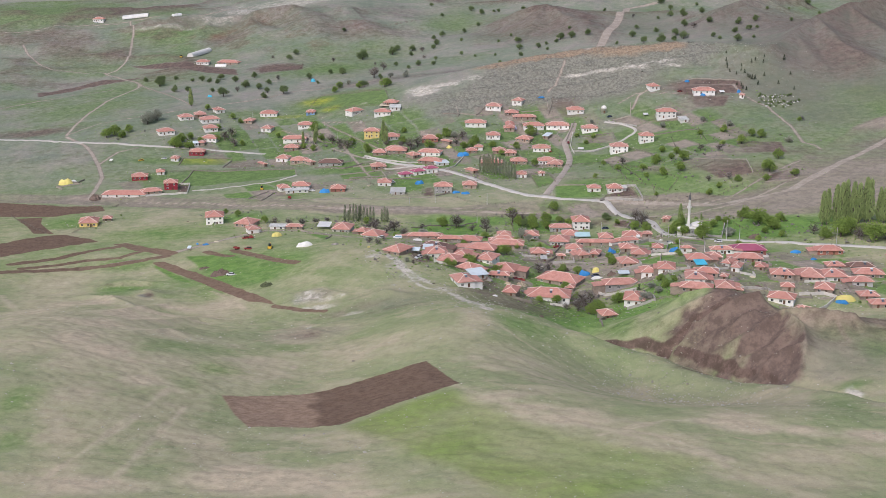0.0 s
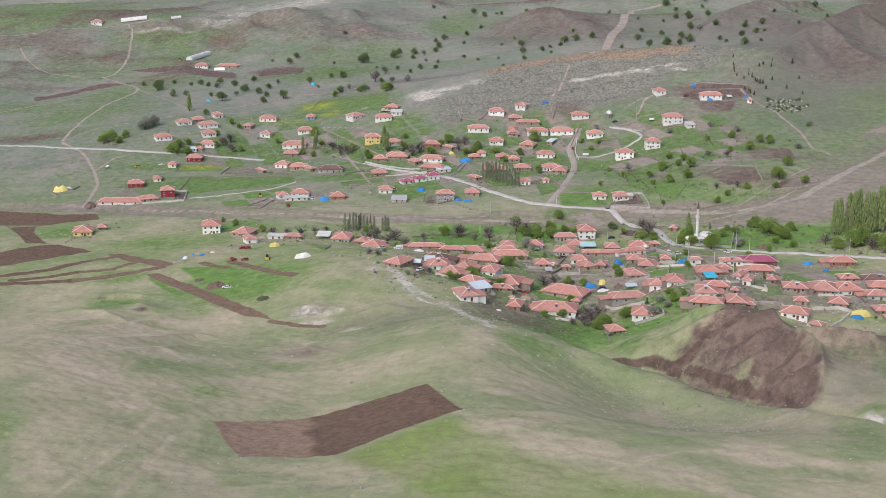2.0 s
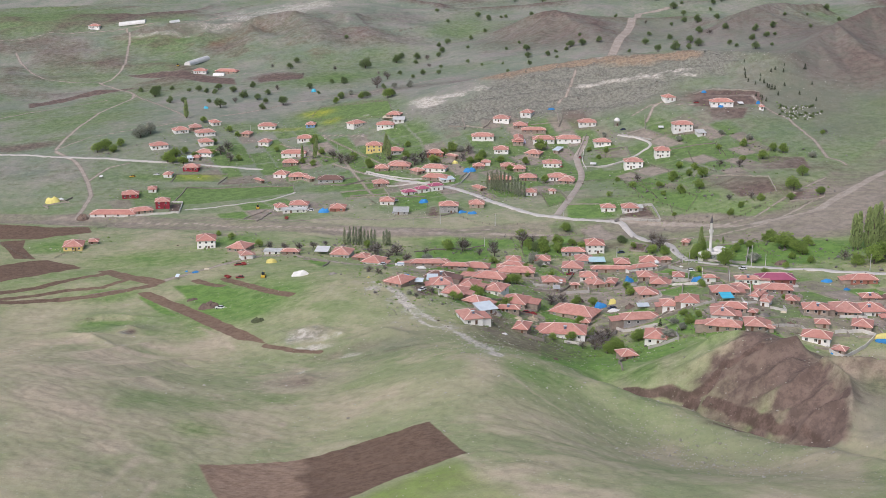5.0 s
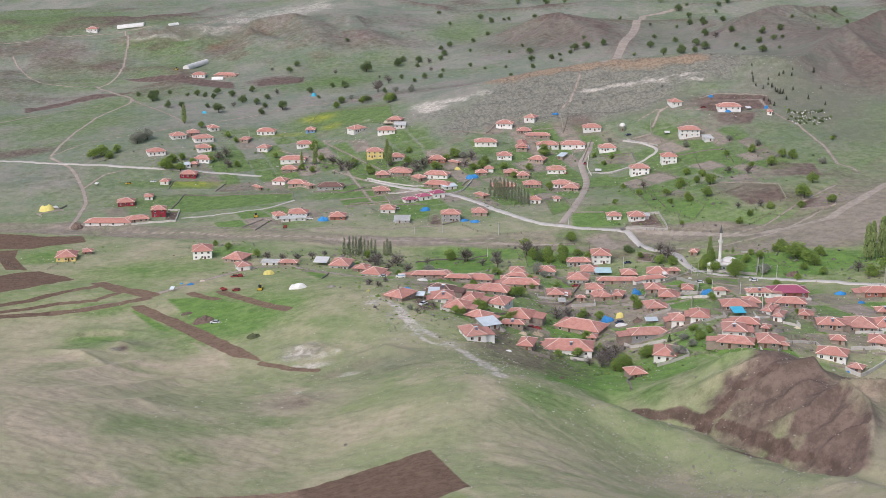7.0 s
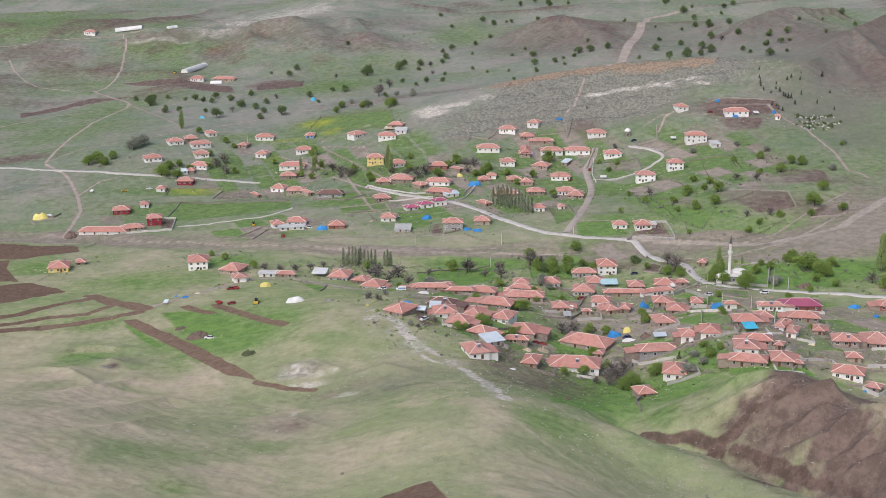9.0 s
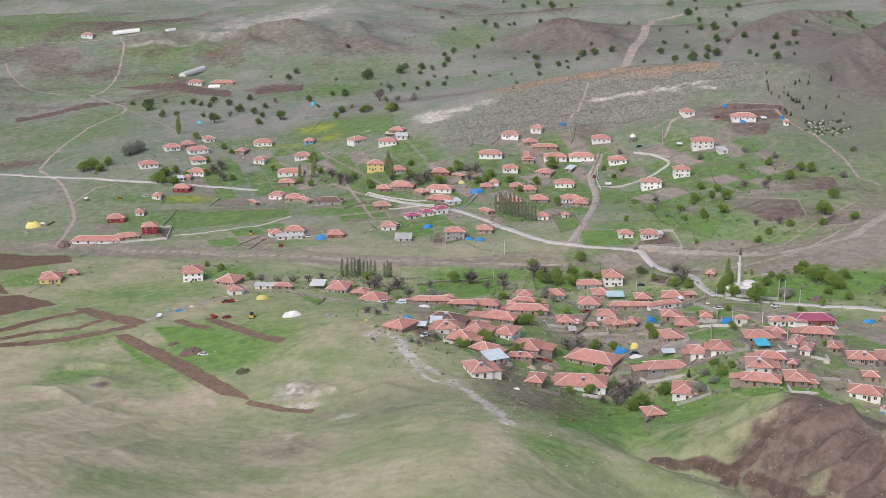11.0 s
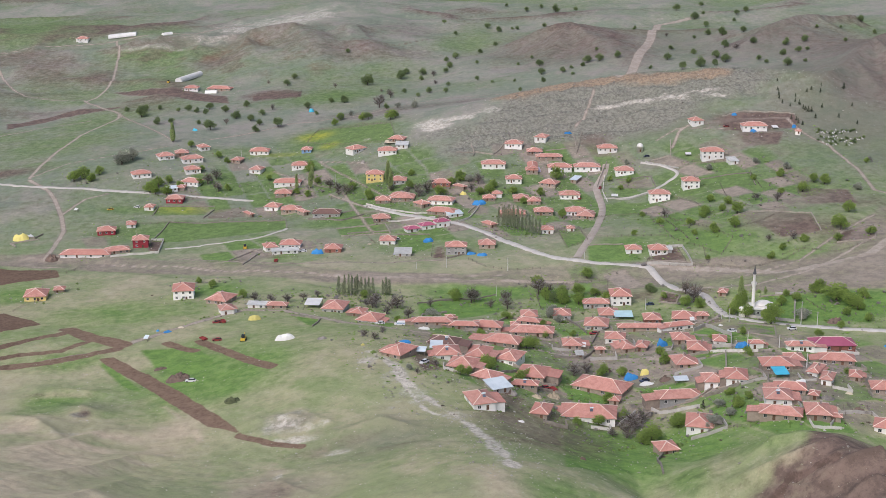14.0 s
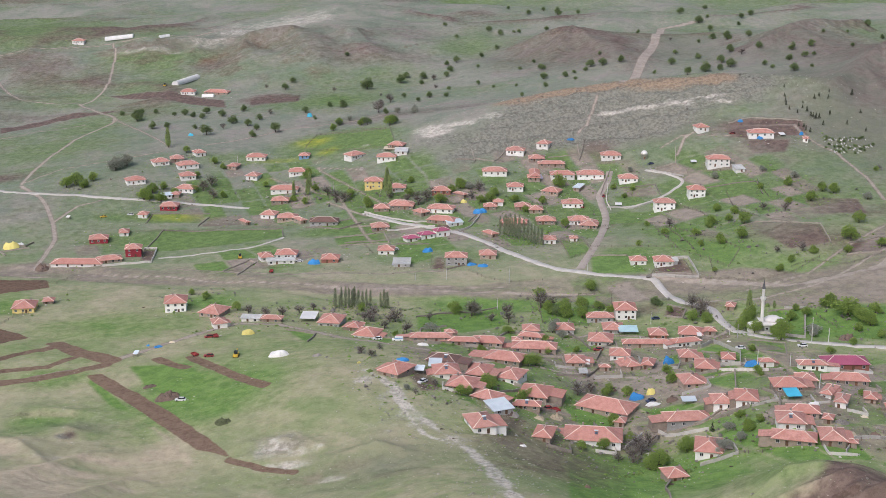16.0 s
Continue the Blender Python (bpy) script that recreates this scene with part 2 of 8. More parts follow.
FAR_RIDGES = [
    [(-428, 1591, 5), (-374, 1587, 8), (-317, 1601, 10), (-258, 1607, 12), (-190, 1594, 12)], [(-337, 1601, 7), (-345, 1541, 2)],
    [(-286, 1614, 9), (-294, 1510, 5), (-302, 1484, 1)], [(-246, 1613, 10), (-225, 1513, 6), (-231, 1467, 1)],
    [(-190, 1597, 10), (-156, 1512, 6), (-143, 1444, 1)], [(-130, 1584, 9), (-106, 1512, 5), (-73, 1482, 1)],
    [(31, 1505, 2), (67, 1498, 9), (96, 1498, 12), (116, 1418, 7), (127, 1340, 1)], [(96, 1498, 12), (70, 1409, 5), (51, 1380, 1)],
    [(213, 1330, 1), (258, 1368, 9), (308, 1421, 15), (363, 1457, 15)],
]
FAR_RIDGES += [
    [(232, 1142, 1), (271, 1173, 9), (327, 1263, 17), (370, 1308, 20), (416, 1343, 20)], [(327, 1263, 17), (332, 1184, 10), (357, 1137, 5)],
    [(370, 1307, 18), (385, 1233, 10)], [(299, 1229, 12), (303, 1163, 6), (311, 1137, 2)],
]


def ridges(x, y, lines, width, groove, power=1.0):
    """Ridges of given heights along lines, steep at the crest, with grooves washed down their sides."""
    z = np.zeros(np.shape(x))
    flat = [p for line in lines for p in line]
    pad = 5 * width
    near = (x > min(p[0] for p in flat) - pad) & (x < max(p[0] for p in flat) + pad) & (y > min(p[1] for p in flat) - pad) & (y < max(p[1] for p in flat) + pad)
    if not near.any():
        return z
    a, b = x[near], y[near]
    best = np.zeros(np.shape(a))
    for n, line in enumerate(lines):
        ground_line = [p[:2] for p in line]
        d, along = to_line(a, b, ground_line)
        lengths = np.concatenate([[0], np.cumsum([math.dist(p, q) for p, q in zip(ground_line, ground_line[1:])])])
        high = np.interp(along, lengths / lengths[-1], [p[2] for p in line])
        wash = np.abs(lattice(along * lengths[-1] / groove + 0.15 * d / groove, d / (6 * groove), 60 + n)) * np.clip(d / width, 0, 1)
        d = np.maximum(0, d + 0.18 * width * fbm(a, b, 3 * width, 3, 33))
        best = np.maximum(best, high * np.exp(-((d / width) ** power)) * (1 - 0.4 * wash))
    z[near] = best
    return z


def brown_hill(x, y):
    return ridges(x, y, BROWN_DOME, 21.0, 12.0, 2.0) + 2.1 * ridges(x, y, BROWN_RIDGES, 4.4, 3.4)


def hummocks(x, y):
    return 1.6 * ridges(x, y, HUMMOCKS, 5.0, 4.0)


def far_hills(x, y):
    folds = step(1260, 1420, y) * 11.0 * (0.35 - np.abs(fbm(x, y, 200, 4, 91)))
    return folds + 1.35 * ridges(x, y, FAR_RIDGES, 34.0, 22.0)


SHAPES = [brown_hill, hummocks, far_hills, crest_far, gully, gully_valley, gully_branch, near_crest, river_bed, strata]


# ---- ground cover: patches as x, y, half-widths, strength ----
LUSH = [
    (-125, 366, 9, 26, 0.6), (-116, 326, 7, 15, 0.5), (-95, 472, 34, 42, 0.4), (-104, 654, 45, 57, 0.75),
    (-122, 676, 14, 37, 0.8), (-164, 630, 19, 24, 0.7), (-182, 691, 37, 18, 0.7), (-172, 772, 68, 44, 0.6),
    (-136, 816, 23, 20, 0.8), (-244, 825, 25, 31, 0.7), (-190, 974, 81, 31, 0.75), (-220, 1018, 56, 14, 0.7),
    (-78, 974, 48, 18, 0.8), (-177, 1144, 52, 24, 0.6), (-102, 1165, 63, 56, 0.75), (-53, 1059, 42, 34, 0.6),
]
LUSH += [
    (4, 1018, 21, 22, 0.8), (17, 1056, 26, 16, 0.7), (69, 1113, 23, 12, 0.8), (-19, 910, 70, 24, 0.55),
    (-94, 886, 63, 20, 0.4), (7, 826, 52, 22, 0.8), (53, 824, 28, 22, 0.75), (87, 890, 26, 29, 0.8),
    (180, 764, 61, 32, 0.9), (147, 761, 22, 31, 0.9), (142, 990, 49, 39, 0.6), (141, 898, 62, 43, 0.75),
    (198, 1008, 50, 20, 0.7), (219, 964, 23, 17, 0.5), (254, 1071, 27, 27, 0.6), (326, 1088, 26, 20, 0.8),
]
LUSH += [
    (285, 1018, 32, 27, 0.4), (-339, 1117, 69, 32, 0.65), (-393, 1248, 60, 45, 0.6), (-328, 1285, 56, 75, 0.6),
    (-415, 1469, 68, 54, 0.5), (-307, 1451, 66, 86, 0.6), (-232, 1480, 91, 50, 0.5), (-96, 1454, 24, 20, 0.6),
    (-512, 1728, 161, 220, 0.7), (-351, 1675, 63, 82, 0.6), (-143, 1383, 100, 44, 0.3), (53, 1437, 58, 55, 0.45),
    (45, 574, 47, 55, 0.9), (73, 575, 27, 45, 0.85), (26, 490, 22, 21, 0.6), (139, 459, 16, 14, 0.55),
]
LUSH += [
    (142, 503, 45, 49, 0.4), (28, 453, 35, 17, 0.35), (-40, 549, 51, 47, 0.3), (-65, 604, 38, 57, 0.3),
    (103, 625, 22, 28, 0.6), (89, 690, 22, 23, 0.5), (60, 734, 18, 27, 0.4), (20, 664, 26, 21, 0.45),
    (148, 700, 15, 21, 0.5), (62, 977, 66, 49, 0.45), (-151, 1090, 69, 45, 0.3), (101, 542, 32, 37, 0.7),
    (-15, 389, 14, 11, 0.25), (-22, 291, 12, 9, 0.35), (76, 329, 24, 14, 0.3), (23, 1136, 48, 21, 0.3),
]
LUSH += [
    (-65, 491, 10, 13, 0.4), (-81, 533, 6, 26, 0.4), (-135, 616, 13, 9, 0.5), (-142, 561, 8, 3, 0.4),
    (49, 573, 30, 45, 0.9), (67, 528, 9, 17, 0.8), (133, 458, 7, 10, 0.5), (96, 463, 10, 3, 0.5),
    (80, 495, 12, 4, 0.55), (57, 464, 19, 15, 0.25), (99, 430, 10, 11, 0.4), (-123, 693, 17, 27, 0.5),
    (-149, 641, 13, 16, 0.45), (-125, 568, 11, 5, 0.6), (-99, 606, 10, 13, 0.5), (-200, 777, 36, 27, 0.35),
]
LUSH += [
    (-58, 606, 9, 23, 0.35), (-171, 695, 24, 9, 0.4), (114, 373, 13, 31, 0.45), (-83, 438, 19, 14, 0.5),
    (137, 463, 11, 8, 0.95), (144, 452, 12, 11, 0.95), (152, 466, 12, 8, 0.8), (131, 423, 9, 6, 0.6), (90, 487, 7, 4, 0.6), (97, 471, 8, 4, 0.6),
    (-330, 1200, 90, 80, 0.62), (-300, 1330, 100, 60, 0.55), (-380, 1420, 80, 60, 0.55), (-260, 1440, 60, 50, 0.5),
    (-200, 1480, 80, 50, 0.5), (-80, 1420, 80, 50, 0.48), (0, 1330, 60, 40, 0.45), (-110, 1290, 50, 25, 0.45),
    (81, 700, 14, 12, 0.6), (123, 657, 13, 15, 0.6), (39, 713, 15, 10, 0.6), (11, 754, 24, 20, 0.6),
    (108, 792, 16, 19, 0.7), (150, 695, 14, 15, 0.6), (100, 608, 13, 14, 0.9), (133, 601, 11, 15, 0.7),
    (-1, 713, 18, 16, 0.5), (68, 692, 14, 8, 0.7),
]
EARTH = [
    (103, 491, 28, 22, 0.85), (113, 459, 16, 16, 0.8), (93, 467, 15, 5, 0.9), (112, 496, 15, 41, 0.85),
    (85, 498, 14, 10, 0.6), (146, 508, 45, 57, 0.8), (198, 1109, 41, 15, 0.9), (198, 1084, 22, 14, 0.9),
    (168, 1058, 26, 11, 0.6), (212, 990, 24, 15, 0.5), (174, 914, 27, 24, 0.75), (196, 893, 33, 28, 0.6),
    (234, 944, 32, 26, 0.5), (124, 1062, 18, 13, 0.7), (87, 1106, 18, 15, 0.8), (23, 588, 29, 42, 0.9),
]
EARTH += [
    (13, 586, 17, 19, 0.7), (-125, 894, 13, 13, 0.9), (-255, 920, 9, 11, 0.8), (132, 980, 18, 24, 0.4),
    (-117, 1499, 94, 44, 0.55), (-222, 1590, 96, 102, 0.5), (89, 1456, 92, 123, 0.55), (142, 1382, 35, 98, 0.5),
    (332, 1208, 67, 56, 0.5), (275, 1374, 72, 15, 0.4), (-72, 1609, 65, 80, 0.4), (-352, 1112, 48, 17, 0.7),
    (-413, 1355, 68, 20, 0.5), (-319, 1032, 55, 35, 0.3), (-476, 1577, 53, 33, 0.6), (-180, 1353, 31, 22, 0.8),
]
EARTH += [
    (-56, 1239, 102, 29, 0.5), (-21, 1034, 26, 16, 0.35), (114, 812, 13, 10, 0.7), (87, 813, 10, 15, 0.7),
    (-257, 1519, 36, 36, 0.6), (-388, 1535, 39, 36, 0.3), (56, 685, 60, 42, 0.45), (134, 632, 62, 58, 0.5),
    (188, 630, 26, 53, 0.5), (-2, 688, 48, 59, 0.4), (25, 995, 58, 42, 0.3), (333, 1170, 46, 66, 0.6),
    (322, 1331, 56, 119, 0.5), (219, 1371, 49, 71, 0.3), (302, 960, 20, 29, 0.5), (18, 1474, 47, 63, 0.3),
]
EARTH += [
    (-313, 1583, 60, 15, 0.35), (-159, 1546, 43, 54, 0.5), (-61, 521, 13, 12, 0.45), (-39, 564, 14, 7, 0.35),
    (-146, 613, 4, 3, 0.5), (-26, 550, 16, 4, 0.4), (15, 589, 19, 27, 0.8), (-165, 641, 20, 3, 0.4),
    (-146, 614, 3, 3, 0.7), (-53, 559, 10, 8, 0.4), (353, 1245, 66, 68, 0.5), (274, 1166, 37, 29, 0.4),
    (302, 1306, 55, 76, 0.4), (70, 665, 18, 9, 0.8), (98, 701, 14, 10, 0.7), (118, 731, 14, 17, 0.7),
]
EARTH += [
    (12, 596, 15, 20, 0.9), (22, 570, 11, 17, 0.8), (60, 624, 10, 12, 0.8), (68, 608, 8, 11, 0.6),
    (120, 604, 11, 6, 0.6), (-1, 664, 17, 11, 0.5), (58, 760, 15, 11, 0.5), (89, 524, 22, 14, 0.42),
    (135, 465, 10, 8, 0.3), (79, 513, 12, 8, 0.4), (325, 1140, 51, 39, 0.5), (287, 1160, 50, 41, 0.4),
    (233, 1155, 28, 71, 0.3), (389, 1303, 45, 150, 0.5), (88, 531, 31, 29, 0.5), (136, 468, 9, 14, 0.45),
]
DRY = [
    (-40, 290, 24, 12, 0.9), (-54, 307, 12, 9, 0.8), (10, 367, 14, 10, 0.7), (29, 341, 16, 8, 0.7),
    (49, 315, 18, 8, 0.6), (78, 338, 14, 8, 0.8), (94, 333, 9, 6, 0.7), (108, 332, 9, 6, 0.8),
    (-139, 548, 29, 22, 0.8), (-115, 496, 32, 19, 0.7), (-124, 414, 16, 31, 0.6), (-167, 509, 30, 78, 0.6),
    (-102, 412, 15, 29, 0.5), (-73, 343, 16, 13, 0.6), (-48, 349, 14, 8, 0.5), (-18, 464, 34, 39, 0.4),
]
DRY += [
    (21, 435, 36, 27, 0.4), (-97, 359, 14, 25, 0.4), (85, 434, 23, 47, 0.2), (-56, 521, 27, 23, 0.5),
    (137, 451, 7, 13, 0.5), (-145, 439, 22, 53, 0.5), (-62, 461, 27, 13, 0.5), (47, 427, 30, 28, 0.35),
    (-84, 289, 20, 10, 0.7), (-13, 276, 20, 3, 0.6), (77, 290, 21, 9, 0.5), (-136, 569, 21, 6, 0.9),
    (-130, 537, 15, 18, 0.8), (-130, 586, 14, 4, 0.8), (-164, 598, 11, 18, 0.6), (-112, 556, 9, 4, 0.6),
]
DRY += [
    (-116, 494, 14, 8, 0.7), (-101, 492, 11, 7, 0.6), (-121, 438, 12, 28, 0.7), (-62, 476, 10, 8, 0.5),
    (-58, 455, 2, 5, 0.8), (-105, 596, 10, 14, 0.6), (-132, 451, 6, 19, 0.7), (7, 479, 10, 23, 0.6),
    (27, 439, 15, 11, 0.5), (-28, 582, 13, 19, 0.4), (33, 349, 11, 7, 0.7), (76, 351, 11, 6, 0.8),
    (19, 348, 8, 6, 0.7), (60, 449, 13, 10, 0.4), (32, 436, 21, 19, 0.35), (-146, 556, 13, 14, 0.9),
]
DRY += [
    (-131, 536, 17, 13, 0.9), (-164, 591, 9, 13, 0.8), (-135, 568, 10, 4, 0.7), (-122, 501, 11, 7, 0.7),
    (-111, 592, 6, 13, 0.5), (-62, 543, 6, 5, 0.6), (-37, 562, 8, 7, 0.4), (-100, 404, 11, 12, 0.8),
    (-133, 447, 10, 16, 0.7), (-183, 559, 22, 55, 0.7), (-48, 297, 23, 12, 1), (-24, 282, 11, 5, 0.8),
    (22, 353, 9, 6, 0.8), (57, 432, 30, 30, 0.3), (74, 344, 14, 7, 0.9), (92, 336, 7, 6, 0.9),
]
DRY += [
    (125, 444, 9, 7, 0.5), (128, 434, 9, 8, 0.45), (126, 472, 5, 3, 0.6), (122, 428, 9, 6, 0.35),
    (109, 331, 6, 6, 0.9), (-135, 498, 31, 61, 0.6), (-199, 640, 24, 58, 0.5), (-99, 437, 11, 23, 0.5),
    (-114, 374, 12, 20, 0.45), (105, 417, 14, 16, 0.25), (-12, 320, 9, 4, 0.5),
]
CHALK = [
    (-31, 1152, 15, 10, 0.75), (-14, 1154, 19, 6, 0.7), (9, 1157, 14, 4, 0.55), (110, 1155, 14, 4, 0.6),
    (131, 1155, 11, 4, 0.6), (155, 1151, 11, 3, 0.55), (181, 1153, 12, 3, 0.65), (-62, 571, 13, 4, 0.6),
    (-67, 586, 13, 11, 0.4), (-31, 618, 6, 11, 0.45), (-22, 602, 7, 7, 0.6), (-6, 580, 7, 6, 0.5),
    (8, 520, 6, 20, 0.4), (-41, 638, 5, 7, 0.7), (129, 414, 3, 7, 0.9), (125, 460, 2, 6, 0.2),
]
CHALK += [
    (26, 309, 8, 3, 0.3), (-280, 1662, 57, 7, 0.33), (-231, 1705, 71, 60, 0.33), (-316, 1597, 25, 3, 0.231),
    (-81, 1143, 11, 4, 0.4), (-65, 583, 9, 3, 0.5), (-52, 581, 4, 3, 0.5),
    (-148, 587, 12, 6, 0.3), (-28, 592, 6, 13, 0.3), (102, 1152, 16, 3, 0.8), (123, 1155, 11, 3, 0.7),
    (148, 1154, 14, 4, 0.8), (172, 1161, 16, 4, 0.8), (-27, 1144, 15, 7, 0.9), (-8, 1153, 15, 5, 0.7),
]
CHALK += [
    (14, 1162, 9, 4, 0.6), (185, 1153, 4, 3, 0.6), (-57, 579, 6, 3, 0.6), (-45, 556, 6, 3, 0.5),
    (-29, 624, 5, 8, 0.5), (-19, 594, 5, 5, 0.5), (-62, 539, 2, 4, 0.6), 
    (-337, 1574, 53, 9, 0.462), (-284, 1602, 39, 26, 0.495), (-248, 1680, 62, 54, 0.528), (-202, 1699, 66, 72, 0.528),
]
OCHRE_LINE = [(22, 1180), (40, 1184), (57, 1189), (84, 1193), (117, 1194), (153, 1188), (190, 1187)]
# darker heath on the hillsides
HEATH = [
    (100, 425, 40, 45, 0.28), (133, 448, 24, 26, 0.75), (70, 450, 30, 25, 0.2), (95, 395, 30, 30, 0.2),
    (-30, 560, 26, 22, 0.5), (-62, 525, 22, 16, 0.4), (-150, 625, 22, 8, 0.4),
    (268, 1112, 48, 60, 0.85), (270, 1223, 60, 60, 0.9), (303, 1172, 60, 70, 1.0), (272, 1346, 80, 60, 0.8),
    (285, 1045, 34, 30, 0.6), (197, 1438, 60, 90, 0.6), (121, 1400, 60, 60, 0.6), (351, 1284, 90, 90, 1.0),
    (76, 1132, 55, 22, 0.5), (140, 1117, 45, 18, 0.6), (335, 1110, 40, 60, 0.7), (42, 1480, 60, 60, 0.4),
]
GREY_ROCK = [
    (-17, 1130, 28, 13, 0.7), (-67, 586, 16, 13, 0.5), (-65, 583, 14, 4, 0.7), (-148, 612, 4, 3, 0.8),
    (-26, 558, 17, 13, 0.4), (-333, 1583, 104, 11, 0.5), (-260, 1666, 78, 49, 0.55), (127, 437, 6, 12, 0.4),
]
RED_SCARS = [
    (-270, 1540, 16, 23, 0.558), (-254, 1557, 19, 29, 0.372), (-150, 1450, 18, 12, 0.434), (-177, 1484, 14, 19, 0.31),
    (-228, 1560, 22, 39, 0.372), (-106, 1512, 25, 30, 0.31), (151, 1395, 14, 48, 0.248),
]
VILLAGES = [
    (71, 679, 88, 72, 1), (118, 637, 38, 81, 1), (15, 700, 47, 67, 1), (48, 1021, 79, 99, 1),
    (-6, 975, 52, 71, 1), (-138, 1068, 70, 75, 0.9), (153, 996, 71, 96, 0.9), (-59, 1050, 47, 65, 0.9),
    (77, 838, 40, 25, 0.8), (-123, 917, 49, 46, 0.7), (-233, 956, 35, 36, 0.5),
    (17, 592, 32, 42, 0.4), (172, 640, 46, 62, 1),
]
# tracks: width and line
TRACKS = [
    (3.5, [(-255, 916), (-261, 975), (-271, 1005), (-285, 1038), (-296, 1059), (-318, 1088)]),
    (3.2, [(-319, 1092), (-321, 1137), (-321, 1236), (-307, 1301), (-310, 1317), (-346, 1371), (-365, 1403), (-427, 1422), (-460, 1474), (-490, 1536)]),
    (2.5, [(-310, 1317), (-263, 1234), (-231, 1173)]),
    (3, [(-362, 1400), (-355, 1421), (-355, 1472), (-374, 1579), (-391, 1633)]),
    (2.5, [(-272, 1009), (-264, 1039), (-251, 1049)]),
    (4, [(-197, 687), (-176, 697), (-161, 704), (-148, 719), (-136, 735), (-122, 756), (-111, 768), (-89, 762), (-72, 748), (-54, 726), (-36, 712)]),
    (3, [(-97, 1043), (-82, 1023), (-68, 1006)]),
    (3, [(225, 1110), (231, 1087), (244, 1063), (251, 1014), (250, 972), (258, 955)]),
    (6, [(92, 860), (124, 850), (170, 831), (212, 844), (254, 897), (308, 967), (351, 1011)]),
    (3.5, [(-530, 1582), (-440, 1615), (-391, 1633), (-311, 1640), (-252, 1706)]),
    (3, [(-205, 1181), (-149, 1230), (-88, 1238), (-27, 1279), (21, 1268)]),
    (9, [(114, 1203), (148, 1360), (169, 1445), (201, 1638), (237, 1656)]),
    (3, [(-418, 1228), (-367, 1288), (-332, 1301)]),
    (2.5, [(-319, 1092), (-298, 1122), (-262, 1134), (-233, 1157)]),
    (3, [(44, 761), (57, 772), (77, 764), (109, 747), (119, 763)]),
    (3, [(49, 693), (75, 688), (91, 674), (105, 677), (125, 674)]),
    (4, [(51, 612), (65, 623), (71, 626), (83, 625), (94, 630), (107, 630), (118, 618)]),
    (3, [(-33, 709), (-18, 699), (-2, 686), (15, 700), (38, 693), (50, 694)]),
    (2.5, [(139, 1078), (147, 1101), (155, 1109), (226, 1110)]),
    (2.5, [(93, 1181), (83, 1142), (75, 1128)]),
    (2.5, [(-170, 886), (-138, 869), (-102, 857), (-65, 846), (-16, 843), (18, 839), (63, 838)]),
    (2.5, [(-173, 902), (-114, 877), (-86, 872), (-61, 875), (-46, 874), (-17, 879)]),
    (1.8, [(-83, 850), (-56, 843), (-16, 851), (19, 846)]),
    (2, [(-271, 900), (-222, 903), (-170, 886)]),
    (2.5, [(104, 820), (145, 812), (176, 827), (223, 874)]),
    (2, [(134, 829), (176, 849), (234, 914)]),
    (2.5, [(-60, 943), (-91, 1054), (-107, 1065), (-119, 1080), (-144, 1103)]),
    (2.2, [(-75, 1096), (-113, 1117), (-93, 1082), (-71, 1048), (-50, 1016)]),
    (2, [(130, 1094), (147, 1106), (181, 1096)]),
]
# the dry river: line, and half-widths along it
RIVER = [(-344, 926), (-237, 910), (-154, 877), (-76, 847), (-3, 843), (69, 847), (139, 835), (172, 820), (207, 823), (240, 844), (282, 880), (352, 940)]
RIVER_HALF = [11.0, 11.0, 14.0, 12.0, 11.0, 7.0, 16.0, 23.0, 34.0, 49.0, 72.0, 86.0]
PLOUGHED = [
    [(-74.8, 399.3), (-49.1, 411.2), (-31.5, 421.5), (-10.1, 428.2), (1.2, 387.9), (-18.1, 374.7), (-33.5, 359.8), (-50.1, 362.3), (-59.6, 360.7), (-66, 374.9)],
    [(-277.2, 737.1), (-263.9, 754.9), (-246.2, 777.6), (-234.4, 783.2), (-207.6, 758.4), (-226.1, 737.4), (-249.3, 710.9), (-262, 694.4)],
    [(-341.1, 915.5), (-315.7, 910.2), (-238.9, 885.9), (-232.2, 868.7), (-259.5, 851.8), (-320.9, 859.2)],
    [(-283.5, 846.5), (-268.1, 850.1), (-261.3, 823.8), (-241.5, 785.4), (-254.4, 787.8)],
    [(-162.2, 691.9), (-156.1, 694.1), (-134.3, 666.6), (-113.3, 637.1), (-81.1, 582.3), (-95.7, 594), (-113.7, 623), (-136.8, 657.2)],
]
GREEN_PLOTS = [
    [(66, 896), (86, 895), (95, 866), (64, 867)],
    [(143, 792), (160, 789), (149, 742), (141, 751)],
    [(161, 786), (195, 777), (182, 732), (151, 742)],
    [(-28, 796), (12, 820), (17, 786), (-4, 765), (-25, 758)],
    [(33, 833), (72, 839), (70, 813), (56, 787), (34, 792)],
    [(122, 737), (137, 728), (132, 702), (117, 712)],
    [(46, 674), (64, 688), (70, 679), (64, 668), (48, 668)],
    [(106, 660), (117, 662), (113, 640), (108, 638)],
    [(92, 617), (108, 619), (105, 600), (98, 586), (83, 590), (83, 596)],
]
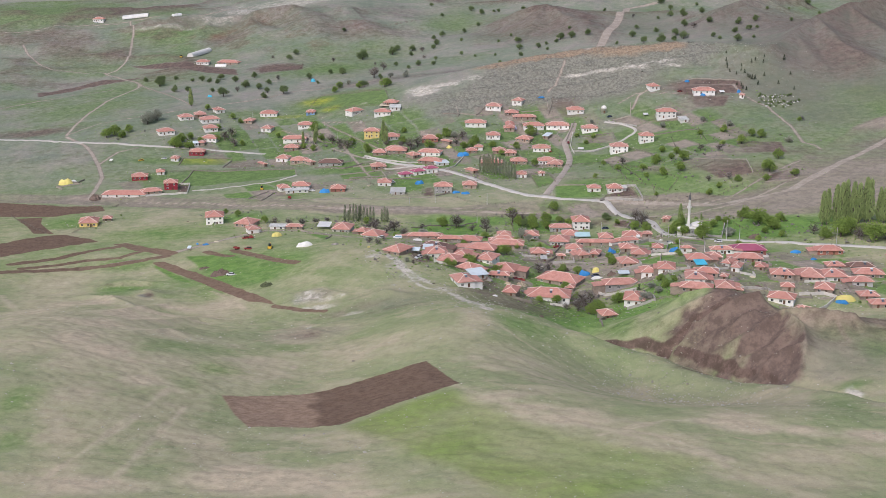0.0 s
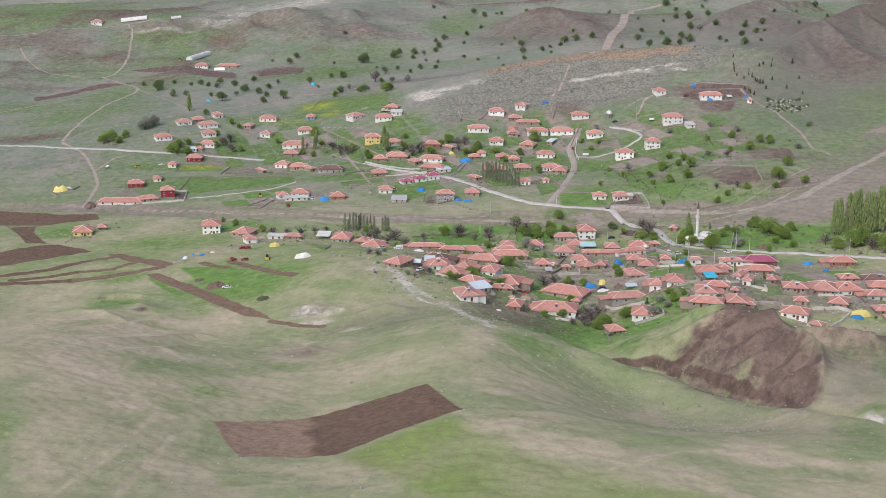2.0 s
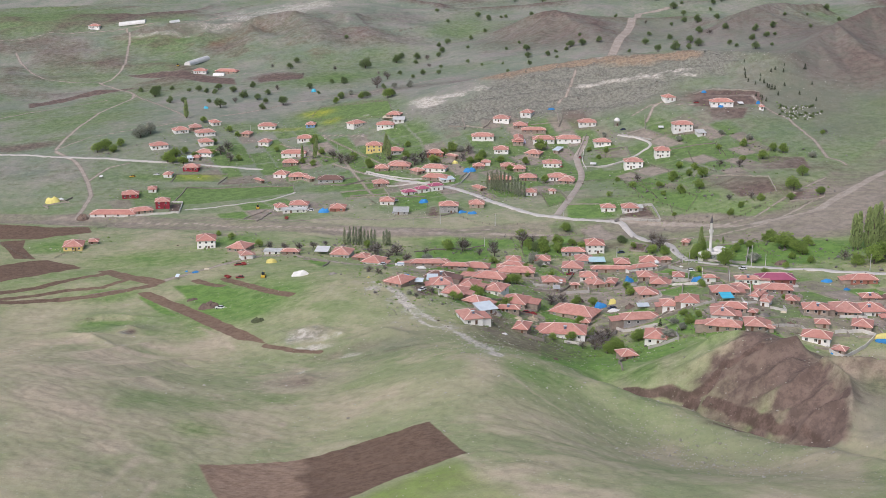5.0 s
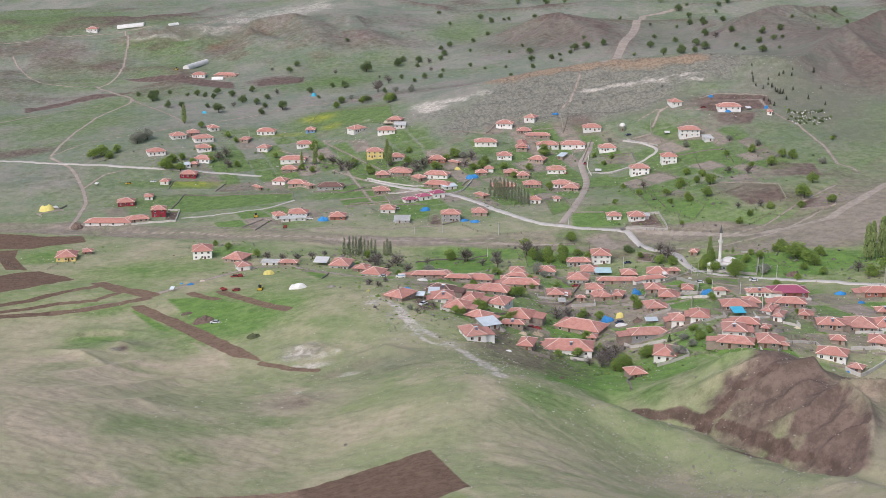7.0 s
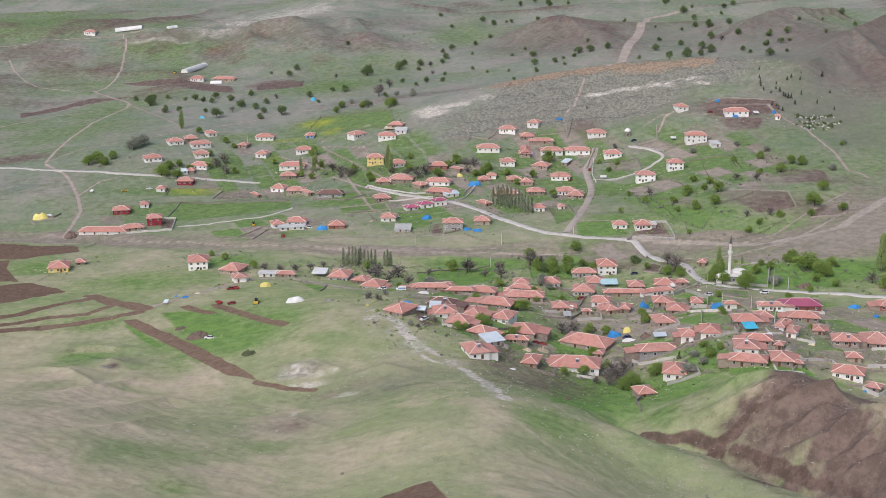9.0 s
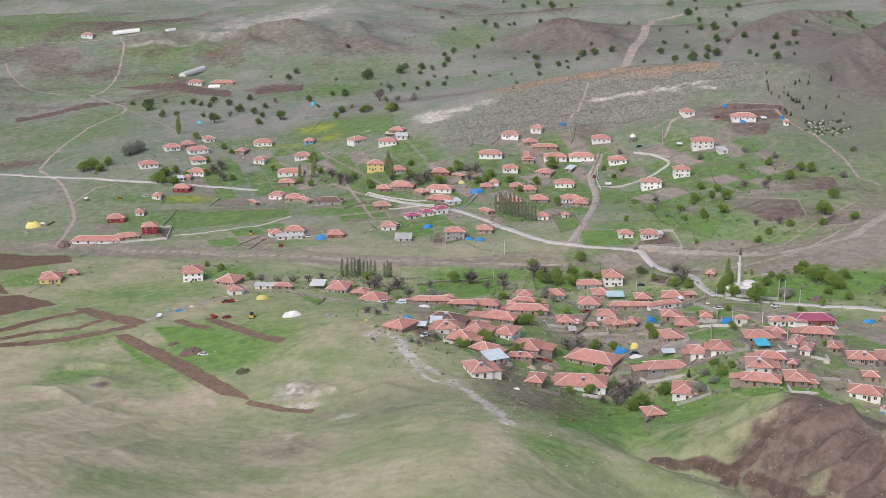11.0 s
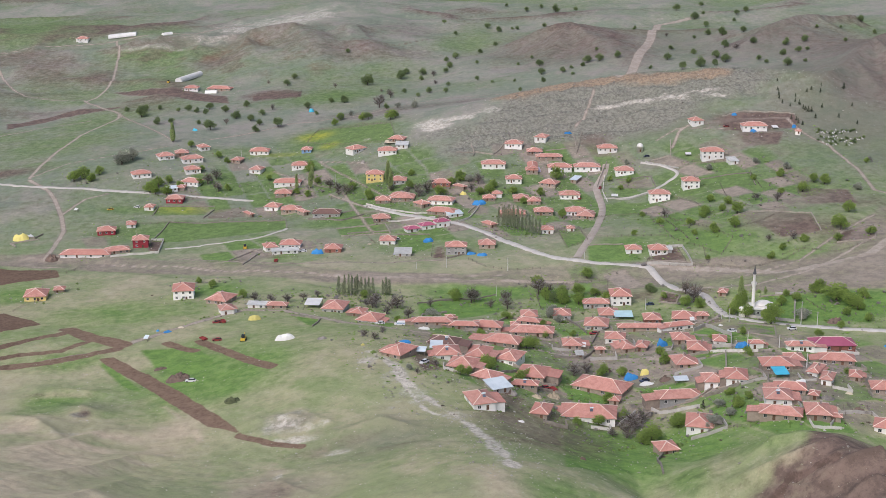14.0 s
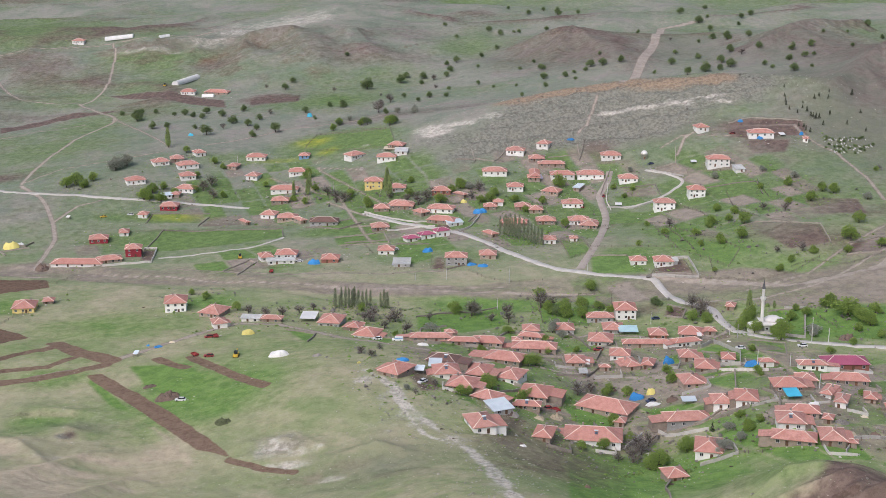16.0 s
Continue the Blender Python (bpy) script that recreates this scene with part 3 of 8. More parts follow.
GREEN_PLOTS += [
    [(32, 595), (51, 611), (60, 574), (55, 548), (28, 520)],
    [(23, 688), (35, 691), (33, 682), (25, 674)],
    [(26, 641), (37, 639), (34, 629), (27, 632)],
    [(-6, 633), (1, 629), (3, 619), (-5, 625)],
    [(-99, 987), (-78, 1001), (-49, 986), (-51, 965), (-83, 975)],
    [(-18, 1033), (4, 1029), (10, 1012), (-14, 1002)],
    [(49, 1117), (73, 1118), (74, 1098), (52, 1095)],
    [(-127, 1166), (-122, 1199), (-63, 1174), (-56, 1129), (-99, 1143)],
    [(-211, 1008), (-211, 1025), (-174, 1029), (-178, 1011)],
]
GREEN_PLOTS += [
    [(-200, 952), (-197, 993), (-121, 992), (-117, 967), (-184, 951)],
    [(83, 980), (87, 1000), (114, 994), (122, 974), (98, 970)],
    [(150, 1019), (181, 1015), (180, 989), (156, 989)],
    [(109, 953), (118, 947), (147, 887), (137, 864), (115, 896)],
    [(-46, 939), (-26, 936), (-22, 907), (-37, 891), (-44, 907)],
    [(-146, 701), (-122, 701), (-107, 675), (-112, 658), (-131, 670)],
    [(-161, 687), (-156, 689), (-129, 641), (-140, 650)],
    [(-86, 751), (-71, 741), (-72, 718)],
    [(-3, 1037), (16, 1031), (23, 1021), (4, 1019)],
]
GREEN_PLOTS += [
    [(98, 865), (121, 856), (122, 852), (103, 854)],
    [(51, 936), (64, 942), (67, 907), (54, 892)],
    [(-85, 959), (-55, 968), (-50, 942), (-80, 938)],
    [(-51, 748), (-34, 725), (-38, 707)],
    [(127, 613), (130, 603), (139, 592), (126, 587)],
]
BROWN_PLOTS = [
    [(63, 838), (74, 834), (71, 813), (59, 813)],
    [(98, 815), (106, 806), (102, 792), (94, 797)],
    [(104, 884), (115, 880), (117, 856), (95, 860)],
    [(99, 718), (111, 704), (102, 692)],
    [(113, 702), (122, 690), (118, 677), (107, 684)],
    [(58, 676), (79, 668), (83, 648), (68, 650), (55, 661)],
    [(6, 586), (15, 607), (29, 599), (32, 565), (22, 562), (12, 577)],
    [(155, 928), (165, 932), (198, 918), (196, 884), (173, 880)],
    [(202, 981), (234, 972), (232, 940), (199, 938)],
]
BROWN_PLOTS += [
    [(97, 1044), (120, 1041), (121, 1021), (100, 1026)],
    [(142, 1053), (154, 1049), (174, 1054), (171, 1040), (142, 1049)],
    [(187, 1088), (218, 1086), (210, 1065), (187, 1064)],
    [(180, 1116), (197, 1122), (232, 1117), (231, 1094), (176, 1092)],
    [(77, 1110), (95, 1111), (103, 1092), (98, 1081), (75, 1085)],
    [(-3, 985), (2, 1000), (12, 997), (10, 979)],
    [(-201, 955), (-193, 954), (-189, 924), (-196, 928)],
    [(-140, 888), (-129, 911), (-124, 906), (-130, 876)],
    [(-177, 1004), (-173, 1022), (-152, 1028), (-148, 1003)],
]
BROWN_PLOTS += [
    [(-30, 665), (-17, 660), (-11, 631), (-19, 627)],
    [(42, 602), (51, 617), (65, 626), (71, 620), (59, 606)],
    [(123, 674), (125, 628), (134, 615), (124, 602), (115, 622)],
    [(3, 611), (13, 622), (21, 621), (19, 609), (8, 593)],
    [(99, 751), (118, 757), (118, 744), (102, 737)],
    [(-345, 1428), (-215, 1329), (-225, 1371), (-306, 1421)],
    [(-199, 1352), (-154, 1357), (-153, 1338), (-194, 1332)],
    [(-409, 1314), (-359, 1361), (-308, 1344), (-366, 1335), (-400, 1286)],
    [(205, 884), (228, 894), (222, 869), (201, 869)],
]
BROWN_PLOTS += [
    [(-22, 907), (-17, 910), (-15, 881), (-23, 882)],
]
PLOUGHED_STRIPS = [
    (5.95, [(-238, 695), (-215, 710), (-203, 724), (-191, 734)]),
    (8.5, [(-191, 744), (-175, 726), (-156, 711)]),
    (5.1, [(-230, 687), (-201, 702), (-183, 706), (-175, 718)]),
    (6.8, [(-238, 678), (-211, 685), (-183, 691), (-169, 698), (-158, 705)]),
    (3.4, [(-82, 581), (-68, 570), (-58, 566)]),
    (5.1, [(-136, 709), (-120, 693)]),
    (5.1, [(-121, 709), (-96, 672), (-80, 649)]),
]
# the brighter green of young crops
CROP = [(-31, 357), (-18, 372), (-1, 382), (7, 362), (21, 336), (39, 319), (55, 311), (62, 301), (51, 288), (37, 277), (28, 262), (11, 269), (7, 279), (-3, 299), (-16, 318), (-22, 335), (-31, 348)]
# dry paths: half-width and line
DRY_LINES = [
    (3.5, [(-221, 625), (-162, 506), (-133, 460), (-102, 418), (-87, 396)]),
    (2, [(-90, 396), (-91, 356), (-95, 318), (-98, 289)]),
    (2, [(-81, 378), (-81, 328), (-81, 295)]),
    (1.6, [(-24, 316), (-13, 320), (-7, 329)]),
    (3, [(4, 375), (18, 352), (36, 335), (53, 316), (66, 305)]),
    (1.5, [(37, 325), (57, 345), (76, 344)]),
    (1.5, [(16, 476), (27, 463), (36, 456)]),
    (1.5, [(-118, 624), (-101, 596), (-96, 582)]),
    (1.3, [(120, 474), (120, 469), (122, 463), (123, 456), (124, 454), (120, 447)]),
    (0.9, [(138, 469), (139, 461), (140, 451), (140, 441)]),
    (1.0, [(122, 471), (132, 473), (136, 471), (147, 471)]),
    (0.9, [(116, 473), (110, 471), (105, 471), (99, 470)]),
    (0.8, [(124, 452), (117, 450), (112, 450)]),
    (1.0, [(66, 332), (78, 322), (92, 320), (109, 320)]),
    (2.4, [(-1, 386), (8, 370), (22, 347), (37, 333), (51, 327), (62, 313), (64, 299)]),
]


def ROUGH(x, y):
    """Where the ground is broken and rocky."""
    return 2.0 * np.exp(-(((x - 90) / 150) ** 2) - ((y - 1150) / 45) ** 2) + 1.2 * np.exp(-(((x - 110) / 30) ** 2) - ((y - 480) / 40) ** 2)


def blend(x, y, patches):
    """How strongly soft patches cover each place."""
    total = np.zeros(np.shape(x))
    for cx, cy, rx, ry, strength in patches:
        total = np.maximum(total, strength * np.exp(-((((x - cx) / rx) ** 2 + ((y - cy) / ry) ** 2) ** 1.3)))
    return total


def plots(x, y, rings):
    """How far garden plots and yards cover each place."""
    total = np.zeros(np.shape(x))
    for ring in rings:
        a, b = np.array(ring).min(0) - 4, np.array(ring).max(0) + 4
        near = (x > a[0]) & (x < b[0]) & (y > a[1]) & (y < b[1])
        total[near] = np.maximum(total[near], np.clip(0.5 + inside(x[near], y[near], ring) / 4, 0, 0.95))
    return total


def steepness(x, y):
    """The slope of the ground, rise over run."""
    e = 0.9
    return np.hypot(height(x + e, y) - height(x - e, y), height(x, y + e) - height(x, y - e)) / (2 * e)


def gardens(x, y):
    """A number for each garden parcel, and how far parcels cover each place."""
    u = (0.94 * x + 0.34 * y + 5 * fbm(x, y, 60, 2, 95)) / 16
    v = (0.94 * y - 0.34 * x + 7 * fbm(x, y, 60, 2, 96)) / 26
    n = (np.floor(u).astype(np.int64) * 73856093) ^ (np.floor(v).astype(np.int64) * 19349663)
    edge = np.minimum(np.minimum(u - np.floor(u), np.ceil(u) - u) * 16, np.minimum(v - np.floor(v), np.ceil(v) - v) * 26)
    return ((n ^ (n >> 7)) % 1000) / 1000.0, np.clip(1.6 * blend(x, y, VILLAGES), 0, 1) * (0.45 + 0.55 * step(0.2, 1.6, edge))


def COVER(x, y):
    """Lush grass, brown earth and dry grass, 0 to 1."""
    valley = np.exp(-(((y - 880) / 330) ** 4))
    dry, earth = blend(x, y, DRY), np.maximum(blend(x, y, EARTH), plots(x, y, BROWN_PLOTS))
    for wide, line in DRY_LINES:
        dry = np.maximum(dry, 0.6 * np.exp(-(((to_line(x, y, line)[0] + 0.8 * fbm(x, y, 14, 3, 63)) / wide) ** 2)))
    # bare where the brown hill, the gully and the hummocks are steep
    near = (x > 40) & (x < 175) & (y > 380) & (y < 590)
    steep = np.zeros(np.shape(x))
    steep[near] = steepness(x[near], y[near])
    hill = np.zeros(np.shape(x))
    hill[near] = np.clip(0.5 + (inside(x[near], y[near], BROWN_RING) + 3 * fbm(x[near], y[near], 9, 3, 65)) / 7, 0, 1)
    earth = np.maximum(earth * (1 - 0.5 * np.exp(-((((x - 88) / 24) ** 2 + ((y - 540) / 26) ** 2) ** 2))), hill * (0.72 + 0.3 * steep + 0.4 * fbm(x, y, 13, 3, 101)))
    parcel, share = gardens(x, y)
    earth = earth * (1 - 0.7 * np.clip(1.4 * blend(x, y, VILLAGES), 0, 1) * (y > 560))
    lush = np.maximum(blend(x, y, LUSH), 0.10 + 0.22 * fbm(x, y, 170, 4, 81) + 0.34 * valley) * (1 - 0.8 * dry)
    lush = np.maximum(lush, step(1220, 1350, y) * (0.34 + 0.35 * fbm(x, y, 120, 3, 83)))
    lush = np.maximum(lush * (1 - 0.6 * earth), np.maximum(plots(x, y, GREEN_PLOTS), share * np.where(parcel < 0.46, 0.72 + 0.8 * (0.46 - parcel), 0)))
    folds = np.abs(fbm(x, y, 200, 4, 91))
    hills = step(1230, 1400, y) * np.clip(0.45 - 1.4 * folds + 0.35 * fbm(x, y, 90, 3, 93), 0, 0.8)
    far = y > 1230
    bold = np.zeros(np.shape(x))
    bold[far] = 0.5 * step(0.2, 0.42, steepness(x[far], y[far]))
    hills = np.maximum(hills, bold * step(1230, 1330, y))
    crests = ridges(x, y, FAR_RIDGES, 22.0, 20.0) / 25
    return lush * (1 - 0.6 * crests), np.maximum.reduce([earth, hills, crests]), dry


def SOIL_AND_HAZE(x, y):
    """Grey broken rock, painted distance haze and red scars, 0 to 1."""
    rock = np.zeros(np.shape(x))
    near = (x > -80) & (x < 260) & (y > 1060) & (y < 1240)
    rock[near] = np.clip(0.55 + (inside(x[near], y[near], ROCK_RING) + 9 * fbm(x[near], y[near], 40, 3, 87)) / 34, 0, 0.95)
    rock = np.maximum(rock, blend(x, y, GREY_ROCK))
    # aerial haze over distant ground, painted in as greyer colour
    haze = step(760, 1060, y + 25 * fbm(x, y, 120, 3, 85))
    cut = np.zeros(np.shape(x))
    near = (x > 40) & (x < 150) & (y > 380) & (y < 560)
    a, b = x[near], y[near]
    d, along = to_line(a, b, GULLY)
    wall = np.exp(-(((d + 2.2 * fbm(a, b, 16, 3, 21) - 3.9) / 1.4) ** 2)) * step(0.03, 0.12, along) * (1 - 0.8 * step(0.6, 0.8, along))
    wall = np.maximum(wall, 0.95 * np.exp(-(((to_line(a, b, GULLY_BRANCH)[0] + 1.2 * fbm(a, b, 10, 3, 23) - 1.6) / 1.5) ** 2)))
    cut[near] = 1.15 * wall * step(0.1, 0.35, (height(a, b + 0.8) - height(a, b - 0.8)) / 1.6)
    return rock, haze, blend(x, y, RED_SCARS), cut


def BARE(x, y):
    """Chalky rock, gravel, ochre rock and dark heath, 0 to 1."""
    gravel = np.zeros(np.shape(x))
    for width, line in TRACKS:
        gravel = np.maximum(gravel, np.clip(0.5 + (width / 2 - to_line(x, y, line)[0]) / 2.2, 0, 0.95))
    d, along = to_line(x, y, RIVER)
    half = np.interp(along, np.linspace(0, 1, len(RIVER_HALF)), RIVER_HALF)
    gravel = np.maximum(gravel, np.clip(0.5 + (half - d) / 12, 0, 0.66) * np.clip(0.86 + 0.3 * fbm(x, 2.2 * y, 60, 4, 43), 0, 1.05))
    parcel, share = gardens(x, y)
    near_village = 1 - step(760, 820, y)
    yard = share * np.where((parcel > 0.46) & (parcel < 0.74), 0.72, np.where(parcel >= 0.74, 0.3 + 0.3 * near_village, 0.0))
    yard = np.maximum(yard, 0.66 * plots(x, y, BROWN_PLOTS) * np.clip(1.4 * blend(x, y, VILLAGES), 0, 1))
    yard = np.maximum(yard, np.clip(1.1 * blend(x, y, EARTH), 0, 0.68) * np.clip(1.4 * blend(x, y, VILLAGES), 0, 1) * (y > 560))
    gravel = np.maximum(gravel, yard)
    ridge = 0.85 * np.exp(-(((to_line(x, y, CHALK_PATH)[0] + 1.2 * fbm(x, y, 9, 3, 61)) / 2.2) ** 2))
    ridge = np.maximum(ridge, 0.8 * np.exp(-(((to_line(x, y, CHALK_FORK)[0] + 0.6 * fbm(x, y, 9, 3, 62)) / 1.1) ** 2)))
    streak = np.zeros(np.shape(x))
    for line in WHITE_BEDS:
        streak = np.maximum(streak, 0.5 * np.exp(-(((to_line(x, y, line)[0] + 3.2 * fbm(x, y, 14, 3, 69)) / 1.8) ** 2)))
    ochre = 0.95 * np.exp(-(((to_line(x, y, OCHRE_LINE)[0] + 3 * fbm(x, y, 20, 3, 73)) / 10) ** 2))
    return np.maximum.reduce([blend(x, y, CHALK), ridge, streak]), gravel, ochre, blend(x, y, HEATH)


def TILLED(x, y):
    """Ploughed soil, young crop, flowering yellow and harrowed soil, 0 to 1."""
    ploughed = np.zeros(np.shape(x))
    for ring in PLOUGHED:
        ploughed = np.maximum(ploughed, np.clip(0.5 + inside(x, y, ring) / 2.5, 0, 1))
    for width, line in PLOUGHED_STRIPS:
        ploughed = np.maximum(ploughed, np.clip(0.5 + (width / 2 - to_line(x, y, line)[0]) / 2.5, 0, 0.95))
    # the near field is harrowed pale at its west end and fades into grass there
    west = step(-38, -47, x + 0.12 * (y - 385) + 2 * fbm(x, y, 10, 3, 97)) * (y < 440) * (y > 340)
    ploughed = ploughed * (1 - 0.3 * west * step(-52, -70, x + 5 * fbm(x, y, 14, 3, 98)))
    crop = np.clip(0.5 + inside(x, y, CROP) / 9, 0, 1) * (0.5 + 0.45 * np.clip(blend(x, y, CROP_LUSH) + 0.25 * fbm(x, y, 30, 3, 99), 0, 1))
    west = np.maximum(west, 0.42 * (y > 560) * (x > -200))
    return ploughed, crop, blend(x, y, FLOWERS), west


CROP_LUSH = [(-20, 348, 14, 22, 1.0), (-8, 368, 10, 14, 1.0), (-4, 318, 12, 16, 0.9), (10, 292, 14, 12, 0.9), (34, 280, 22, 8, 0.9), (2, 335, 8, 14, 0.5)]
BROWN_RING = [(80, 506), (86, 508), (92, 509), (98, 516), (105, 526), (112, 514), (117, 495), (119, 476), (121, 468), (123, 460), (124, 454), (119, 444), (117, 436), (112, 441), (103, 459), (106, 466), (100, 477), (97, 490), (88, 498)]
WHITE_BEDS = [[(93, 1154), (104, 1154), (122, 1156), (140, 1155), (157, 1153), (184, 1155)], [(-19, 1152), (1, 1153), (15, 1162), (29, 1174)], [(145, 1160), (167, 1160), (185, 1163)]]
CHALK_PATH = [(-41, 652), (-31, 635), (-25, 615), (-18, 600), (-9, 584), (-1, 572), (5, 551), (8, 526), (12, 504)]
CHALK_FORK = [(-28, 620), (-22, 600), (-16, 583), (-10, 578), (1, 570)]
FLOWERS = [(-122, 1180, 16, 14, 0.9), (-108, 1150, 10, 10, 0.7), (-145, 1140, 22, 6, 0.6), (-196, 1020, 24, 9, 0.7), (-150, 1100, 14, 6, 0.4)]


# ---- the ground: one sheet, finest where the camera passes nearest ----
def ground_material():
    m, tree, bsdf = shader("steppe_ground", 0.97)
    bsdf.inputs["Specular IOR Level"].default_value = 0.1
    place = tree.nodes.new("ShaderNodeNewGeometry").outputs["Position"]

    def weights_of(name):
        source, split = tree.nodes.new("ShaderNodeVertexColor"), tree.nodes.new("ShaderNodeSeparateColor")
        source.layer_name = name
        link(tree, source.outputs[0], split.inputs[0])
        return {0: split.outputs[0], 1: split.outputs[1], 2: split.outputs[2], "Alpha": source.outputs[1]}

    one, two, three = weights_of("cover"), weights_of("bare"), weights_of("tilled")
    four = weights_of("soil")
    wide = noise_node(tree, place, 0.012, 6, 0.62)
    mid = noise_node(tree, place, 0.07, 6, 0.68)
    fine = noise_node(tree, place, 0.45, 5, 0.7)
    tuft = noise_node(tree, place, 1.3, 3, 0.7)
    blotch = noise_node(tree, place, 0.033, 5, 0.62)
    clods = noise_node(tree, place, 0.19, 6, 0.75)
    drawn = tree.nodes.new("ShaderNodeMapping")
    drawn.inputs["Scale"].default_value = (0.9, 1.0, 1.0)
    drawn.inputs["Rotation"].default_value = (0, 0, 0.6)
    link(tree, place, drawn.inputs["Vector"])
    streak = noise_node(tree, drawn.outputs[0], 0.12, 7, 0.72)
    along_field = tree.nodes.new("ShaderNodeMapping")
    along_field.inputs["Rotation"].default_value = (0, 0, -0.45)
    along_field.inputs["Scale"].default_value = (0.05, 1.0, 1.0)
    link(tree, place, along_field.inputs["Vector"])
    furrow = ramp_node(tree, noise_node(tree, along_field.outputs[0], 0.5, 4, 0.7), 0.4, 0.6)
    # thin grass over pale soil
    colour = mix_node(tree, ramp_node(tree, wide, 0.4, 0.6), (0.385, 0.365, 0.23), (0.29, 0.32, 0.172))
    # farther off, distance haze is put into these base colours as grey
    grey = mix_node(tree, ramp_node(tree, wide, 0.4, 0.6), (0.282, 0.282, 0.235), (0.222, 0.25, 0.19))
    colour = mix_node(tree, four[1], colour, grey)
    colour = mix_node(tree, ramp_node(tree, blotch, 0.5, 0.62, 0, 0.7), colour, mix_node(tree, four[1], (0.47, 0.40, 0.285), (0.305, 0.275, 0.252)))
    colour = mix_node(tree, ramp_node(tree, blotch, 0.48, 0.36, 0, 0.7), colour, mix_node(tree, four[1], (0.25, 0.30, 0.145), (0.192, 0.232, 0.175)))
    colour = mix_node(tree, ramp_node(tree, mid, 0.47, 0.33, 0, 0.4), colour, mix_node(tree, four[1], (0.235, 0.255, 0.145), (0.168, 0.188, 0.158)))
    colour = mix_node(tree, ramp_node(tree, streak, 0.53, 0.68, 0, 0.26), colour, mix_node(tree, four[1], (0.225, 0.215, 0.15), (0.18, 0.16, 0.14)))
    colour = mix_node(tree, ramp_node(tree, streak, 0.46, 0.34, 0, 0.26), colour, mix_node(tree, four[1], (0.48, 0.42, 0.31), (0.33, 0.30, 0.25)))
    colour = mix_node(tree, ramp_node(tree, clods, 0.52, 0.68, 0, 0.32), colour, mix_node(tree, 1.0, colour, (0.62, 0.66, 0.60), "MULTIPLY"))
    colour = mix_node(tree, ramp_node(tree, clods, 0.46, 0.32, 0, 0.26), colour, (0.50, 0.45, 0.36))

    def layer(colour, weight, tint, other, soft=0.25, cover=1.0, ragged=1.1, grain=None):
        edge = math_node(tree, "ADD", math_node(tree, "MULTIPLY", mid, 0.5), math_node(tree, "MULTIPLY", clods, 0.5))
        edge = math_node(tree, "ADD", weight, math_node(tree, "MULTIPLY", math_node(tree, "SUBTRACT", edge, 0.5), ragged))
        fac = math_node(tree, "MULTIPLY", ramp_node(tree, edge, 0.5 - soft, 0.5 + soft, 0, cover), ramp_node(tree, weight, 0.0, 0.15))
        return mix_node(tree, fac, colour, mix_node(tree, ramp_node(tree, grain or clods, 0.4, 0.6), tint, other))

    colour = layer(colour, one[2], (0.58, 0.48, 0.355), (0.46, 0.385, 0.285), 0.4, 0.9)  # dry
    # lush green, duller where the haze mask is strong
    colour = layer(colour, one[0], mix_node(tree, four[1], (0.175, 0.30, 0.075), (0.165, 0.245, 0.085)), mix_node(tree, four[1], (0.125, 0.225, 0.06), (0.118, 0.178, 0.065)), 0.34, 0.95)  # lush
    colour = mix_node(tree, math_node(tree, "MULTIPLY", two["Alpha"], 0.8), colour, mix_node(tree, ramp_node(tree, mid, 0.4, 0.6), (0.155, 0.152, 0.125), (0.19, 0.172, 0.15)))  # heath
    colour = layer(colour, four[0], (0.275, 0.265, 0.228), (0.165, 0.16, 0.135), 0.3, 0.9, 0.5, fine)  # grey broken rock
    colour = layer(colour, one[1], (0.19, 0.134, 0.115), (0.125, 0.088, 0.077), 0.35, 0.95)  # brown earth
    colour = layer(colour, two[2], (0.37, 0.27, 0.185), (0.25, 0.185, 0.135), 0.35, 0.85, 0.8, fine)  # ochre rock
    colour = layer(colour, four[2], (0.26, 0.135, 0.105), (0.19, 0.10, 0.08), 0.35, 0.9)  # red scars
    colour = layer(colour, two[0], (0.66, 0.61, 0.54), (0.42, 0.385, 0.33), 0.3, 0.9, 2.0, fine)  # chalky rock
    worn = ramp_node(tree, two[1], 0.6, 0.85)
    colour = layer(colour, two[1], mix_node(tree, worn, (0.305, 0.25, 0.21), (0.44, 0.375, 0.32)), mix_node(tree, worn, (0.225, 0.19, 0.162), (0.35, 0.295, 0.25)), 0.25, 0.95, 0.6)  # gravel and tracks
    colour = layer(colour, three[1], (0.245, 0.335, 0.085), (0.225, 0.275, 0.095), 0.5, 0.85, 0.7)  # young crop
    colour = layer(colour, three[2], (0.40, 0.40, 0.06), (0.20, 0.26, 0.06), 0.45, 0.85)  # flowers
    turned = mix_node(tree, ramp_node(tree, three["Alpha"], 0.2, 0.8), mix_node(tree, furrow, (0.20, 0.138, 0.10), (0.18, 0.122, 0.09)), mix_node(tree, furrow, (0.335, 0.24, 0.175), (0.305, 0.215, 0.158)))
    crumbs = mix_node(tree, 1.0, turned, (0.82, 0.80, 0.78), "MULTIPLY")
    colour = layer(colour, three[0], turned, crumbs, 0.15, 1.0, 0.3, fine)  # ploughed
    colour = layer(colour, four["Alpha"], (0.165, 0.115, 0.095), (0.10, 0.07, 0.058), 0.25, 0.95, 0.6)  # the gully's cut bank
    # tufts, pockets of shadow painted into the colour, and small stones
    colour = mix_node(tree, ramp_node(tree, tuft, 0.54, 0.68, 0, 0.26), colour, mix_node(tree, 1.0, colour, (0.50, 0.53, 0.47), "MULTIPLY"))
